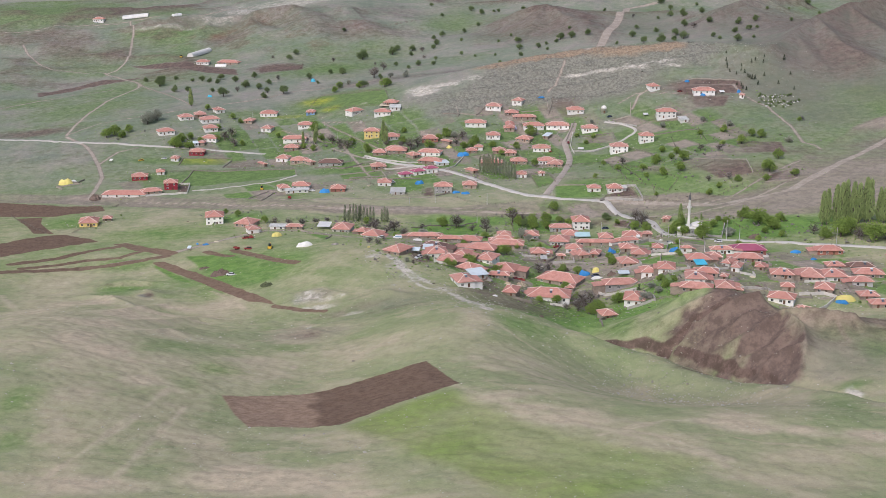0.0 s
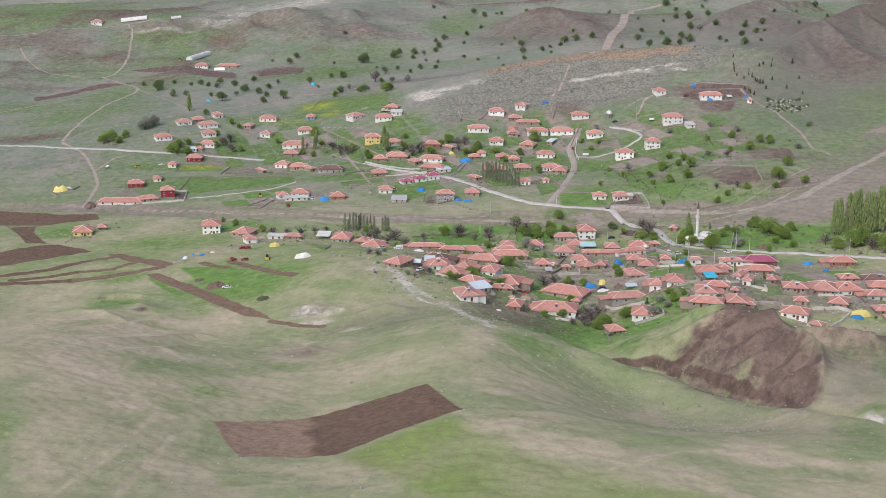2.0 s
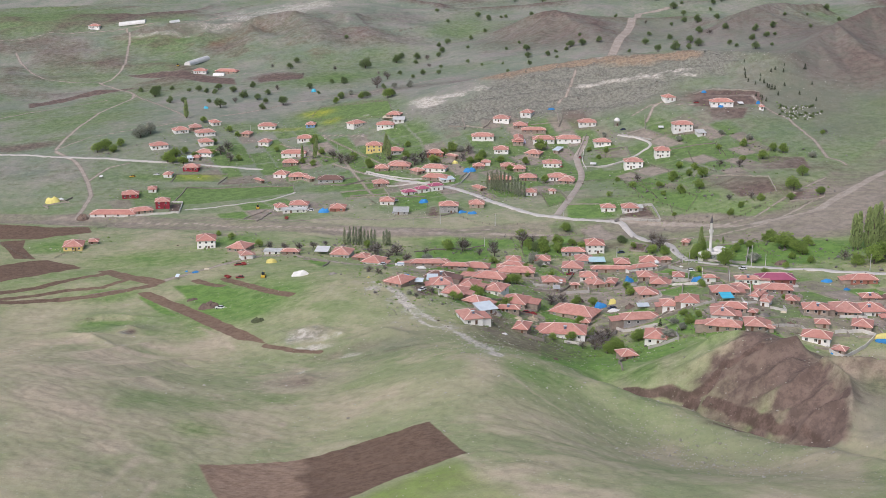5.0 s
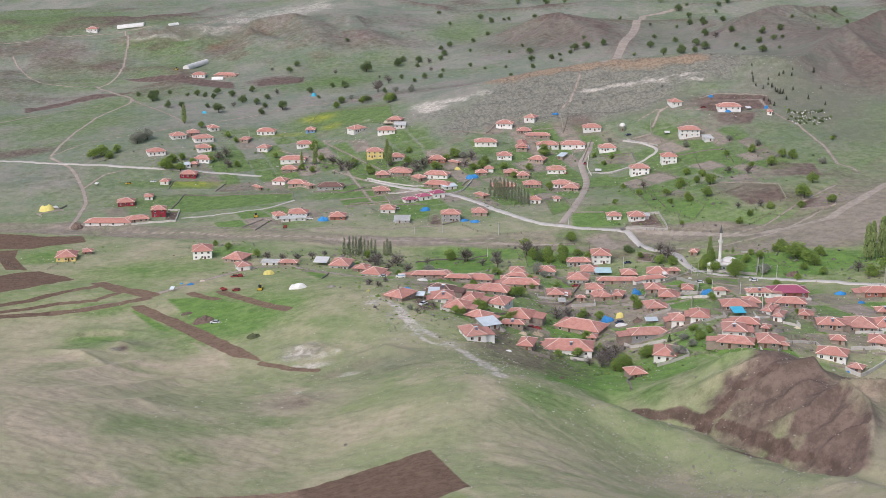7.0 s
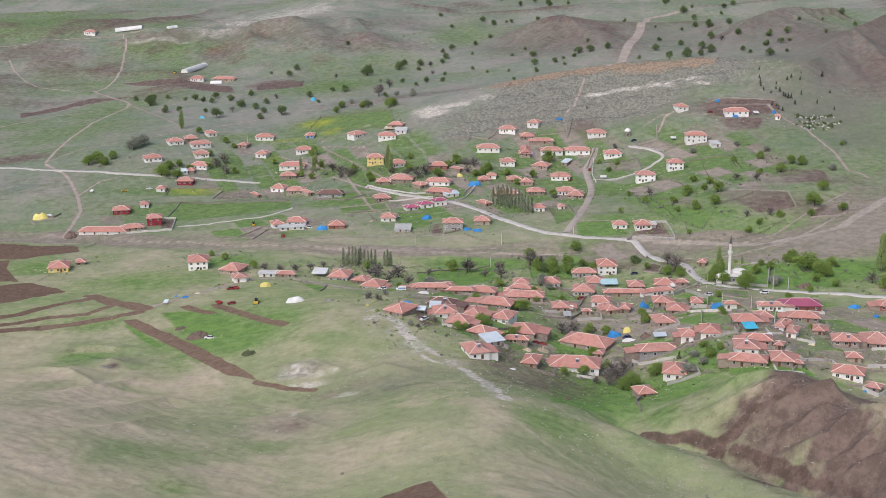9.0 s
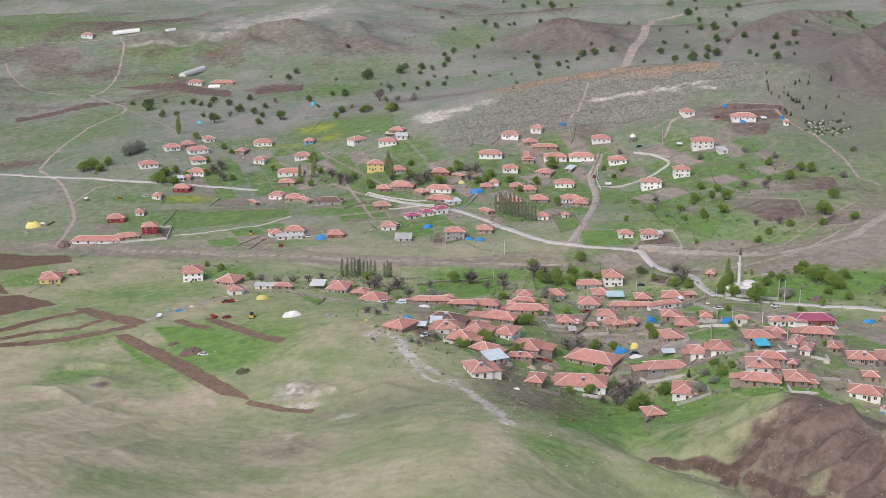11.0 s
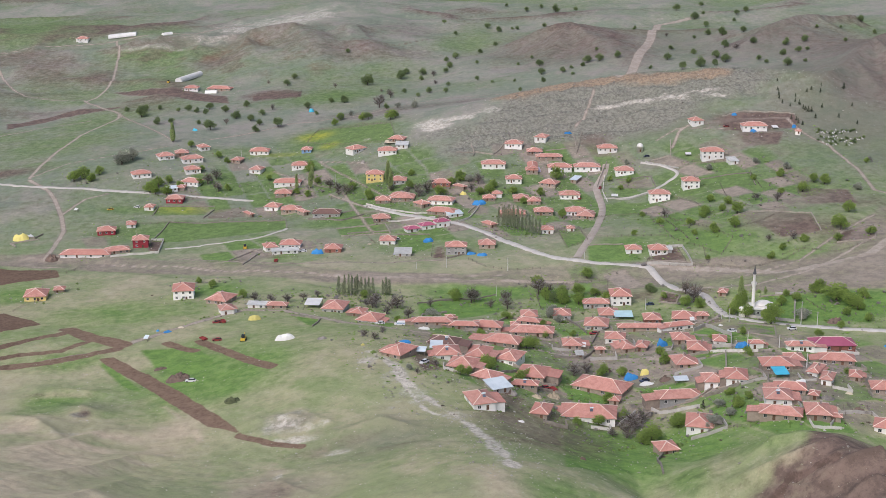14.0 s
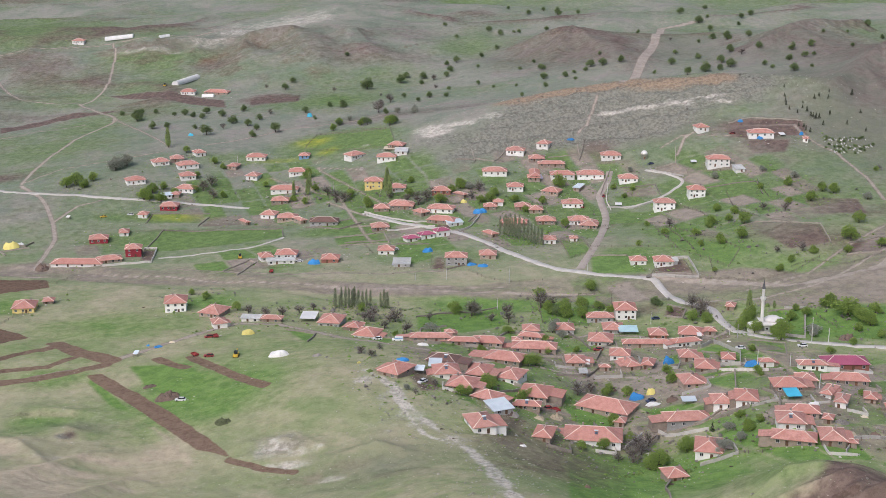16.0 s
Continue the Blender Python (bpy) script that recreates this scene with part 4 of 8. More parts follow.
    colour = mix_node(tree, ramp_node(tree, fine, 0.54, 0.7, 0, 0.28), colour, mix_node(tree, 1.0, colour, (0.58, 0.59, 0.56), "MULTIPLY"))
    colour = mix_node(tree, ramp_node(tree, tuft, 0.36, 0.29, 0, 0.55), colour, mix_node(tree, 1.0, colour, (1.5, 1.46, 1.4), "MULTIPLY"))
    link(tree, colour, bsdf.inputs["Base Color"])
    rough = math_node(tree, "ADD", math_node(tree, "ADD", fine, clods), math_node(tree, "MULTIPLY", tuft, 0.5))
    bump_node(tree, bsdf, rough, 0.35, 0.5)
    return m


def sheet(name, xs, ys, zs, material):
    """A mesh over a grid of places."""
    rows, cols = xs.shape
    points = np.stack([xs, ys, zs], -1).reshape(-1, 3).astype(np.float32)
    n = np.arange(rows * cols).reshape(rows, cols)
    faces = np.stack([n[:-1, :-1], n[:-1, 1:], n[1:, 1:], n[1:, :-1]], -1).reshape(-1, 4).astype(np.int32)
    me = bpy.data.meshes.new(name)
    me.vertices.add(len(points))
    me.vertices.foreach_set("co", points.ravel())
    me.loops.add(faces.size)
    me.loops.foreach_set("vertex_index", faces.ravel())
    me.polygons.add(len(faces))
    me.polygons.foreach_set("loop_start", np.arange(0, faces.size, 4, dtype=np.int32))
    me.polygons.foreach_set("use_smooth", np.ones(len(faces), bool))
    me.update(calc_edges=True)
    me.materials.append(material)
    return me


def relief(x, y):
    """Hummocks, rills and roughness on the lie of the land."""
    far = step(1900, 2600, y)
    z = 0.9 * fbm(x, y, 60, 3, 3) + 0.25 * fbm(x, y, 9, 3, 7) * (1 + 0.8 * ROUGH(x, y))
    return z + 0.18 * fbm(x, y, 3.2, 2, 8) + far * (60 + 45 * fbm(x, y, 700, 4, 11))


def land(x, y):
    x, y = np.asarray(x, float), np.asarray(y, float)
    return height(x, y) + relief(x, y)


ROWS_Y = np.concatenate([np.linspace(-3500, 200, 30), np.geomspace(215, 395, 200), np.linspace(396, 560, 240), np.geomspace(561.5, 2150, 560), np.geomspace(2170, 4800, 50)])
COLS = np.concatenate([np.geomspace(14, 1.03, 24) * -1, np.linspace(-1, 1, 620), np.geomspace(1.03, 14, 24)])
grid_y, grid_u = np.meshgrid(ROWS_Y, COLS, indexing="ij")
grid_x = grid_u * (0.345 * np.clip(grid_y, 200, 2300) + 30)
ground_mesh = sheet("ground", grid_x, grid_y, land(grid_x, grid_y), ground_material())
for layer_name, weights in (("cover", COVER(grid_x, grid_y)), ("bare", BARE(grid_x, grid_y)), ("tilled", TILLED(grid_x, grid_y)), ("soil", SOIL_AND_HAZE(grid_x, grid_y))):
    attribute = ground_mesh.color_attributes.new(layer_name, "FLOAT_COLOR", "POINT")
    rgba = np.ones((grid_x.size, 4))
    for channel, w in enumerate(weights):
        rgba[:, channel] = np.clip(w, 0, 1).ravel()
    attribute.data.foreach_set("color", rgba.astype(np.float32).ravel())
ground = tagged(new("ground", ground_mesh), "rolling steppe of thin spring grass and bare earth", "ground", kind="structure")


# ---- making things ----
def mesh_of(name, bm, material, smooth=False):
    me = bpy.data.meshes.new(name)
    bmesh.ops.recalc_face_normals(bm, faces=bm.faces)
    for face in bm.faces:
        face.smooth = smooth
    bm.to_mesh(me)
    bm.free()
    me.materials.append(material)
    return me


def part(name, data, parent, at=None, label=""):
    ob = new(name, data)
    ob.parent = parent
    if at is not None:
        ob.matrix_basis = at
    return tagged(ob, label)


def thing(name, x, y, z, turn, label, category, group=""):
    ob = new(name)
    ob.empty_display_size = 0.5
    ob.matrix_basis = pose(x, y, z, 0, 0, turn)
    return tagged(ob, label, category, group)


def box(bm, x0, x1, y0, y1, z0, z1):
    v = [bm.verts.new((x, y, z)) for z in (z0, z1) for y in (y0, y1) for x in (x0, x1)]
    for f in ((0, 1, 3, 2), (4, 5, 7, 6), (0, 1, 5, 4), (1, 3, 7, 5), (3, 2, 6, 7), (2, 0, 4, 6)):
        bm.faces.new([v[i] for i in f])
    return v


def tube(bm, a, b, r0, r1, sides=5):
    """A tapered bar from a to b."""
    a, b = Vector(a), Vector(b)
    turn = (b - a).to_track_quat("Z", "Y")
    rings = []
    for centre, r in ((a, r0), (b, r1)):
        rings.append([bm.verts.new(centre + turn @ Vector((r * math.cos(k * math.tau / sides), r * math.sin(k * math.tau / sides), 0))) for k in range(sides)])
    for k in range(sides):
        bm.faces.new((rings[0][k], rings[0][(k + 1) % sides], rings[1][(k + 1) % sides], rings[1][k]))
    bm.faces.new(rings[0][::-1])
    bm.faces.new(rings[1])


def box_mesh(name, size, material):
    bm = bmesh.new()
    box(bm, *size)
    return mesh_of(name, bm, material)


def window_meshes():
    bm = bmesh.new()
    for size in ((-0.62, -0.52, -0.06, 0.05, 0, 1.3), (0.52, 0.62, -0.06, 0.05, 0, 1.3), (-0.52, 0.52, -0.06, 0.05, 0, 0.1),
                 (-0.52, 0.52, -0.06, 0.05, 1.2, 1.3), (-0.04, 0.04, -0.05, 0.05, 0.1, 1.2)):
        box(bm, *size)
    return mesh_of("window_frame", bm, FRAME), box_mesh("pane", (-0.52, 0.52, -0.02, 0.03, 0.1, 1.2), GLASS)


WINDOW_FRAME, WINDOW_PANE = window_meshes()
DOOR_LEAF = box_mesh("door", (-0.5, 0.5, -0.05, 0.05, 0, 1.85), DOOR)
bm = bmesh.new()
box(bm, -0.28, 0.28, -0.28, 0.28, 0, 1.1)
box(bm, -0.34, 0.34, -0.34, 0.34, 1.1, 1.22)
CHIMNEY_STACK = mesh_of("chimney", bm, CHIMNEY)
SOLAR_PANEL = box_mesh("solar_panel", (-0.55, 0.55, -0.6, 0.6, 0.05, 0.15), SOLAR)
bm = bmesh.new()
tube(bm, (-0.7, 0, 0), (0.7, 0, 0), 0.27, 0.27, 10)
SOLAR_TANK = mesh_of("tank", bm, METAL_SHEET)
ROOFS = {"tiles": TILES, "dark": DARK_TILES, "maroon": MAROON_SHEET, "metal": METAL_SHEET, "flat": FLAT_ROOF}
WALL_WORDS = {
    "white": "whitewashed", "grey": "bare grey block", "stone": "mudbrick and stone", "red": "crimson-painted",
    "yellow": "yellow-painted", "brick": "red block", "blue": "blue-painted",
}
ROOF_WORDS = {
    "tiles": "an orange clay tile roof", "dark": "a weathered dark tile roof", "maroon": "a maroon sheet roof",
    "metal": "a galvanised sheet roof", "flat": "a pale flat sheet roof",
}
rng = random.Random(5)


def roof_meshes(w, d, h, kind):
    """The roof over walls of w by d, eaves at h, and its ridge caps. Hipped, or a single slope."""
    a, b, bm, caps = w / 2 + 0.6, d / 2 + 0.6, bmesh.new(), []
    if kind in ("flat", "metal"):
        low, high = h + 0.05, h + 0.05 + 0.12 * d
        v = [bm.verts.new(p) for p in ((-a, -b, low), (a, -b, low), (a, b, high), (-a, b, high), (-a, -b, low + 0.14), (a, -b, low + 0.14), (a, b, high + 0.14), (-a, b, high + 0.14))]
        for f in ((3, 2, 1, 0), (4, 5, 6, 7), (0, 1, 5, 4), (1, 2, 6, 5), (2, 3, 7, 6), (3, 0, 4, 7)):
            bm.faces.new([v[i] for i in f])
        for k in range(int(2 * a / 1.1) + 1):
            x = -a + 0.02 + k * (2 * a - 0.04) / max(1, int(2 * a / 1.1))
            caps.append(("seam", (x, -b, low + 0.16), (x, b, high + 0.16), 0.04))
        return bm, caps, high
    rise, e = 0.44 * min(a, b), 0.16
    long_x = a >= b
    run = abs(a - b)
    r0, r1 = ((-run, 0, h + e + rise), (run, 0, h + e + rise)) if long_x else ((0, -run, h + e + rise), (0, run, h + e + rise))
    if run < 0.3:
        r0, r1 = (Vector(r0) + Vector((-0.3, 0, 0))), (Vector(r1) + Vector((0.3, 0, 0)))
    low = [bm.verts.new((x, y, h)) for x, y in ((-a, -b), (a, -b), (a, b), (-a, b))]
    eave = [bm.verts.new((x, y, h + e)) for x, y in ((-a, -b), (a, -b), (a, b), (-a, b))]
    p, q = bm.verts.new(r0), bm.verts.new(r1)
    bm.faces.new(low[::-1])
    for k in range(4):
        bm.faces.new((low[k], low[(k + 1) % 4], eave[(k + 1) % 4], eave[k]))
    if long_x:
        faces = ((eave[0], eave[1], q, p), (eave[1], eave[2], q), (eave[2], eave[3], p, q), (eave[3], eave[0], p))
        hips = ((0, r0), (1, r1), (2, r1), (3, r0))
    else:
        faces = ((eave[0], eave[1], p), (eave[1], eave[2], q, p), (eave[2], eave[3], q), (eave[3], eave[0], p, q))
        hips = ((0, r0), (1, r0), (2, r1), (3, r1))
    for f in faces:
        bm.faces.new(f)
    caps.append(("ridge_cap", r0, r1, 0.17))
    for k, top in hips:
        caps.append(("hip_cap", eave[k].co.copy(), top, 0.15))
    return bm, caps, h + e + rise


def house(x, y, w, d, turn, h, wall, roof):
    """A village house on the ground at x, y: walls, tiled roof, windows, door and chimney."""
    z = float(land(x, y))
    shed = h < 2.1
    name = "outbuilding" if shed else "house"
    floors = "two-storey " if h > 4 else ""
    solar = wall in ("white", "stone") and y < 720 and w > 7.5 and rng.random() < 0.4
    words = f"{WALL_WORDS[wall]} {'village outbuilding' if shed else floors + 'village house'} with {ROOF_WORDS[roof]}"
    ob = thing(name, x, y, z, turn, words, "outbuilding" if shed else "house", "village houses")
    part("wall", box_mesh("wall", (-w / 2, w / 2, -d / 2, d / 2, -2.0, h), WALLS[wall]), ob)
    bm, caps, top = roof_meshes(w, d, h, roof)
    cover = part("roof", mesh_of("roof", bm, ROOFS[roof]), ob)
    for cap_name, foot, head, thick in caps:
        bm = bmesh.new()
        tube(bm, foot, head, thick, thick, 4 if cap_name == "seam" else 5)
        part(cap_name, mesh_of(cap_name, bm, RIDGE if roof in ("tiles", "dark", "maroon") else ROOFS[roof]), cover)
    if not shed and roof in ("tiles", "dark", "maroon"):
        part("chimney", CHIMNEY_STACK, ob, pose(rng.uniform(-0.3, 0.3) * w, 0.12 * d, top - 0.75))
    if not shed and y < 770 and roof != "maroon" and rng.random() < 0.7:
        side, ww, dd = rng.choice((-1, 1)), rng.uniform(0.28, 0.5) * w, rng.uniform(0.55, 0.85) * d
        near_x, far_x, back = side * (w / 2 - 0.05), side * (w / 2 + ww), rng.uniform(-0.1, 0.1) * d
        part("wing", box_mesh("wing", (min(near_x, far_x), max(near_x, far_x), back - dd / 2, back + dd / 2, -2.0, 1.75), WALLS[rng.choice(("stone", "stone", wall))]), ob)
        bm = bmesh.new()
        out = far_x + side * 0.4
        v = [bm.verts.new((px, back + py * (dd / 2 + 0.4), pz + up)) for up in (0, 0.14) for px, py, pz in ((near_x, -1, 2.3), (out, -1, 1.72), (out, 1, 1.72), (near_x, 1, 2.3))]
        for f in ((3, 2, 1, 0), (4, 5, 6, 7), (0, 1, 5, 4), (1, 2, 6, 5), (2, 3, 7, 6), (3, 0, 4, 7)):
            bm.faces.new([v[i] for i in f])
        part("lean_to_roof", mesh_of("lean_to_roof", bm, ROOFS[roof]), ob)
    if solar:
        slope = math.degrees(math.atan(0.44))
        panel = part("solar_panel", SOLAR_PANEL, cover, pose(rng.uniform(-0.15, 0.2) * w, -d / 4 - 0.3, h + 0.45 + 0.11 * d, slope), "dark solar water panel")
        part("tank", SOLAR_TANK, cover, panel.matrix_basis @ pose(0, 0.95, 0.45))
    door_x = rng.choice((-0.16, 0.14)) * w
    part("door", DOOR_LEAF, ob, pose(door_x, -d / 2 - 0.02, 0.05))
    for level in range(2 if h > 4 else 1):
        sill = (0.8 if h < 4 else 0.9) + 2.5 * level if not shed else 0.55
        count = max(1, min(4, int(w / 3.2)))
        for k in range(count):
            wx = -w / 2 + w * (k + 0.5) / count
            if level == 0 and abs(wx - door_x) < 1.2:
                continue
            frame_ob = part("window", WINDOW_FRAME, ob, pose(wx, -d / 2 - 0.01, sill))
            part("pane", WINDOW_PANE, frame_ob)
        for side in (-1, 1):
            if d > 4.5 and not shed:
                frame_ob = part("window", WINDOW_FRAME, ob, pose(side * (w / 2 + 0.01), 0.1 * d, sill, 0, 0, 90 * side))
                part("pane", WINDOW_PANE, frame_ob)
    return ob



# ---- roads ----
ASPHALT = plain("dusty_asphalt", (0.58, 0.55, 0.51), (0.44, 0.41, 0.375), 0.9, 0.9, vary=0.05, relief=0.02)


def glide(line, gap):
    """A smooth line through points, with one about every gap metres."""
    made = []
    pts = [Vector((*p, 0)) for p in line]
    for k in range(len(pts) - 1):
        a, b = pts[k], pts[k + 1]
        before, after = pts[k - 1] if k else a * 2 - b, pts[k + 2] if k + 2 < len(pts) else b * 2 - a
        n = max(1, int((b - a).length / gap))
        for i in range(n):
            s = i / n
            made.append(0.5 * (2 * a + (b - before) * s + (2 * before - 5 * a + 4 * b - after) * s * s + (3 * a - before - 3 * b + after) * s**3))
    return made + [pts[-1]]


GRAVEL = plain("dusty_gravel", (0.46, 0.40, 0.35), (0.34, 0.29, 0.25), 0.8, 0.95, vary=0.05, relief=0.03)


def road(line, width, label, surface=ASPHALT):
    """A strip that follows the ground, a little raised, with worn edges."""
    path = glide(line, 3.0)
    cols = np.array([-0.5, -0.42, 0.0, 0.42, 0.5])
    xs, ys = np.zeros((len(path), 5)), np.zeros((len(path), 5))
    for k, p in enumerate(path):
        ahead = (path[min(k + 1, len(path) - 1)] - path[max(k - 1, 0)]).normalized()
        for c in range(5):
            off = cols[c] * width * (1 + 0.12 * noise.noise((p.x * 0.15, p.y * 0.15, c)))
            xs[k, c], ys[k, c] = p.x - ahead.y * off, p.y + ahead.x * off
    zs = land(xs, ys) + np.array([-0.1, 0.28, 0.34, 0.28, -0.1])
    return tagged(new("road", sheet("road", xs, ys, zs, surface)), label, "road", kind="structure")



road([(-388.5, 1100.6), (-344.6, 1087.2), (-297.4, 1066.2), (-249.5, 1054.2), (-203.9, 1048.6), (-149.7, 1041.8)], 3.4, "pale asphalt country road across the steppe")
road([(-70.5, 1013.2), (-50.1, 989.9), (-26.6, 974.6), (-7.9, 959.4), (6.2, 938.3), (19.6, 912), (34.3, 889), (48.7, 874.3), (59.5, 868.8)], 4.8, "pale concrete village street")
road([(59.5, 868.8), (70.2, 863.3), (91.5, 856.5), (96.9, 852.3), (99.4, 841.4), (105.9, 817.9), (116.7, 807.9), (118.7, 797.4), (119.3, 779.9), (123.4, 754.9), (136.6, 738.6), (153.6, 728.7), (181.8, 716.7), (208.8, 703.6), (226.5, 694.8), (247.7, 685.4)], 4.6, "pale asphalt road through the village")
road([(57.9, 873), (67.8, 908.7), (76.6, 948.2), (83, 988.6), (83, 1017.7), (83, 1034.1), (89.9, 1056.8), (92.8, 1071.5)], 4.8, "dusty gravel lane up to the upper hamlet", GRAVEL)
road([(93.8, 1008.2), (106.6, 1009.8), (117.8, 1015.4), (127.2, 1023.8), (137.4, 1037.7), (128.5, 1055.1), (116.3, 1065.6)], 2.4, "narrow pale lane between hillside gardens")
road([(-186.8, 932.6), (-163.5, 936.7), (-132.9, 947.8), (-116.8, 966.5)], 2.2, "pale concrete farm lane between fields")

# near village
house(74.8, 800.2, 10.0, 11.6, -0, 5.0, "white", "tiles")
house(62.2, 795.5, 12.7, 6.7, -0, 2.6, "grey", "tiles")
house(66.7, 776.7, 9.1, 9.9, -0, 2.6, "grey", "tiles")
house(85.9, 761.1, 7.6, 8.8, -0, 2.3, "brick", "tiles")
house(100.5, 757.2, 10.5, 9.9, -9, 2.3, "stone", "tiles")
house(109.6, 757.0, 3.9, 4.6, -0, 2.3, "stone", "tiles")
house(78.4, 741.1, 21.7, 4.6, -0, 2.3, "stone", "tiles")
house(95.2, 737.1, 11.9, 4.6, 17, 2.6, "white", "tiles")
house(58.5, 750.7, 10.5, 10.8, -8, 2.6, "grey", "tiles")
house(64.1, 720.5, 8.3, 8.0, -8, 2.6, "white", "tiles")
house(66.4, 703.8, 5.8, 9.9, 16, 2.3, "stone", "tiles")
house(74.2, 702.8, 4.4, 7.7, -16, 2.3, "stone", "tiles")
house(55.4, 699.6, 3.9, 2.5, -0, 1.9, "stone", "tiles")
house(91.6, 708.5, 7.4, 8.6, -0, 2.3, "stone", "tiles")
house(95.4, 688.6, 7.5, 10.4, -8, 2.3, "stone", "tiles")
house(106.0, 694.7, 5.0, 7.1, -8, 2.6, "white", "tiles")
house(118.7, 680.7, 5.5, 3.2, -0, 2.6, "white", "tiles")
house(86.7, 670.5, 7.9, 10.3, 8, 2.3, "stone", "tiles")
house(93.0, 635.7, 7.5, 8.7, -0, 2.6, "white", "tiles")
house(101.1, 631.8, 7.6, 10.6, -8, 2.6, "white", "tiles")
house(117.5, 638.6, 11.3, 8.7, -0, 2.3, "stone", "tiles")
house(127.4, 650.7, 6.5, 7.5, -0, 2.3, "stone", "tiles")
house(136.0, 676.6, 10.8, 4.6, -0, 2.6, "white", "tiles")
house(151.6, 686.0, 17.6, 9.0, -0, 2.6, "brick", "maroon")
house(146.1, 657.4, 13.1, 7.3, -8, 2.3, "stone", "tiles")
house(130.3, 628.1, 3.8, 9.7, -29, 2.6, "white", "tiles")
house(132.0, 617.2, 3.8, 8.0, -22, 2.6, "white", "tiles")
house(145.0, 626.9, 3.8, 6.6, -15, 2.3, "stone", "tiles")
house(115.3, 605.1, 10.4, 6.8, -8, 2.3, "stone", "tiles")
house(109.2, 597.3, 9.0, 9.9, -7, 2.6, "white", "tiles")
house(122.4, 598.3, 2.8, 4.0, -22, 1.9, "stone", "tiles")
house(107.1, 582.3, 13.8, 7.5, -14, 2.3, "stone", "tiles")
house(119.5, 581.8, 7.7, 10.2, -7, 2.3, "stone", "tiles")
house(125.1, 578.7, 3.5, 2.5, -14, 1.9, "stone", "tiles")
house(79.0, 628.8, 16.3, 8.0, 7, 2.6, "grey", "tiles")
house(51.9, 651.9, 20.8, 12.1, -27, 2.3, "stone", "tiles")
house(43.6, 616.5, 20.0, 12.1, -7, 2.6, "white", "tiles")
house(81.2, 594.4, 8.6, 12.1, -11, 2.6, "white", "tiles")
house(66.8, 575.7, 6.6, 7.4, 13, 1.9, "stone", "tiles")
house(55.3, 635.9, 3.7, 4.6, -14, 1.9, "stone", "tiles")
house(2.6, 596.3, 8.0, 12.1, 17, 2.6, "white", "tiles")
house(5.5, 632.6, 8.8, 8.0, -33, 2.3, "stone", "tiles")
house(9.6, 622.1, 7.4, 8.1, 25, 1.9, "grey", "metal")
house(19.9, 636.6, 10.8, 4.6, -7, 1.9, "stone", "tiles")
house(25.4, 605.8, 6.0, 9.7, -14, 2.3, "stone", "tiles")
house(24.4, 655.1, 11.0, 12.1, -15, 2.3, "stone", "tiles")
house(15.7, 670.6, 8.6, 11.4, -22, 2.6, "white", "tiles")
house(-3.7, 642.8, 10.2, 10.3, -15, 2.3, "stone", "tiles")
house(2.8, 668.9, 8.0, 12.1, -15, 2.3, "stone", "tiles")
house(-10.3, 655.4, 9.5, 10.0, 8, 2.6, "white", "tiles")
house(-29.1, 649.0, 8.8, 12.1, -31, 2.3, "stone", "tiles")
house(-11.9, 676.0, 11.6, 8.0, -16, 2.3, "stone", "dark")
house(-18.5, 728.0, 17.8, 5.3, -0, 2.3, "stone", "tiles")
house(-10.7, 752.8, 4.0, 3.7, -0, 2.3, "stone", "tiles")
house(-3.8, 725.3, 12.8, 4.6, -5, 2.3, "stone", "tiles")
house(6.7, 731.4, 13.3, 7.5, -8, 2.3, "stone", "tiles")
house(13.5, 696.8, 15.2, 9.4, -19, 2.3, "stone", "tiles")
house(27.2, 729.2, 19.1, 8.2, -5, 2.3, "stone", "tiles")
house(27.0, 755.6, 10.5, 4.6, -17, 2.3, "stone", "tiles")
house(27.5, 770.3, 7.4, 8.6, -0, 2.6, "grey", "tiles")
house(43.5, 776.3, 8.5, 9.1, -0, 2.6, "grey", "tiles")
house(43.8, 708.6, 7.6, 8.8, -0, 2.3, "stone", "tiles")
house(-66.8, 770.2, 10.3, 12.1, -9, 2.6, "grey", "tiles")
house(-54.3, 757.6, 5.6, 7.5, -17, 2.3, "stone", "tiles")
house(-47.0, 736.0, 9.8, 10.6, -17, 2.6, "white", "tiles")
house(-148.0, 803.5, 10.3, 12.1, 9, 5.0, "white", "tiles")
house(-126.3, 790.4, 10.7, 12.1, -18, 2.3, "stone", "tiles")
house(-118.9, 763.1, 6.2, 7.7, 20, 2.6, "white", "tiles")
house(-105.5, 773.8, 8.7, 4.3, -5, 1.9, "white", "flat")
house(-95.2, 770.4, 9.4, 4.5, -5, 1.9, "stone", "tiles")
house(-228.9, 817.3, 10.9, 12.1, 9, 2.6, "yellow", "tiles")
house(-220.9, 831.2, 5.1, 5.8, 9, 1.9, "stone", "tiles")
house(127.0, 802.1, 3.9, 6.2, -18, 1.9, "stone", "tiles")
house(194.7, 688.9, 12.9, 7.7, -0, 2.3, "brick", "tiles")
house(188.1, 653.4, 8.4, 6.1, -0, 2.3, "stone", "tiles")
house(200.8, 651.4, 11.7, 6.2, -0, 2.3, "stone", "dark")
house(166.6, 618.3, 12.2, 12.1, -10, 2.3, "stone", "tiles")
house(177.9, 619.7, 11.8, 10.8, -0, 2.6, "white", "tiles")
house(197.8, 629.8, 13.9, 7.8, -6, 2.3, "stone", "tiles")
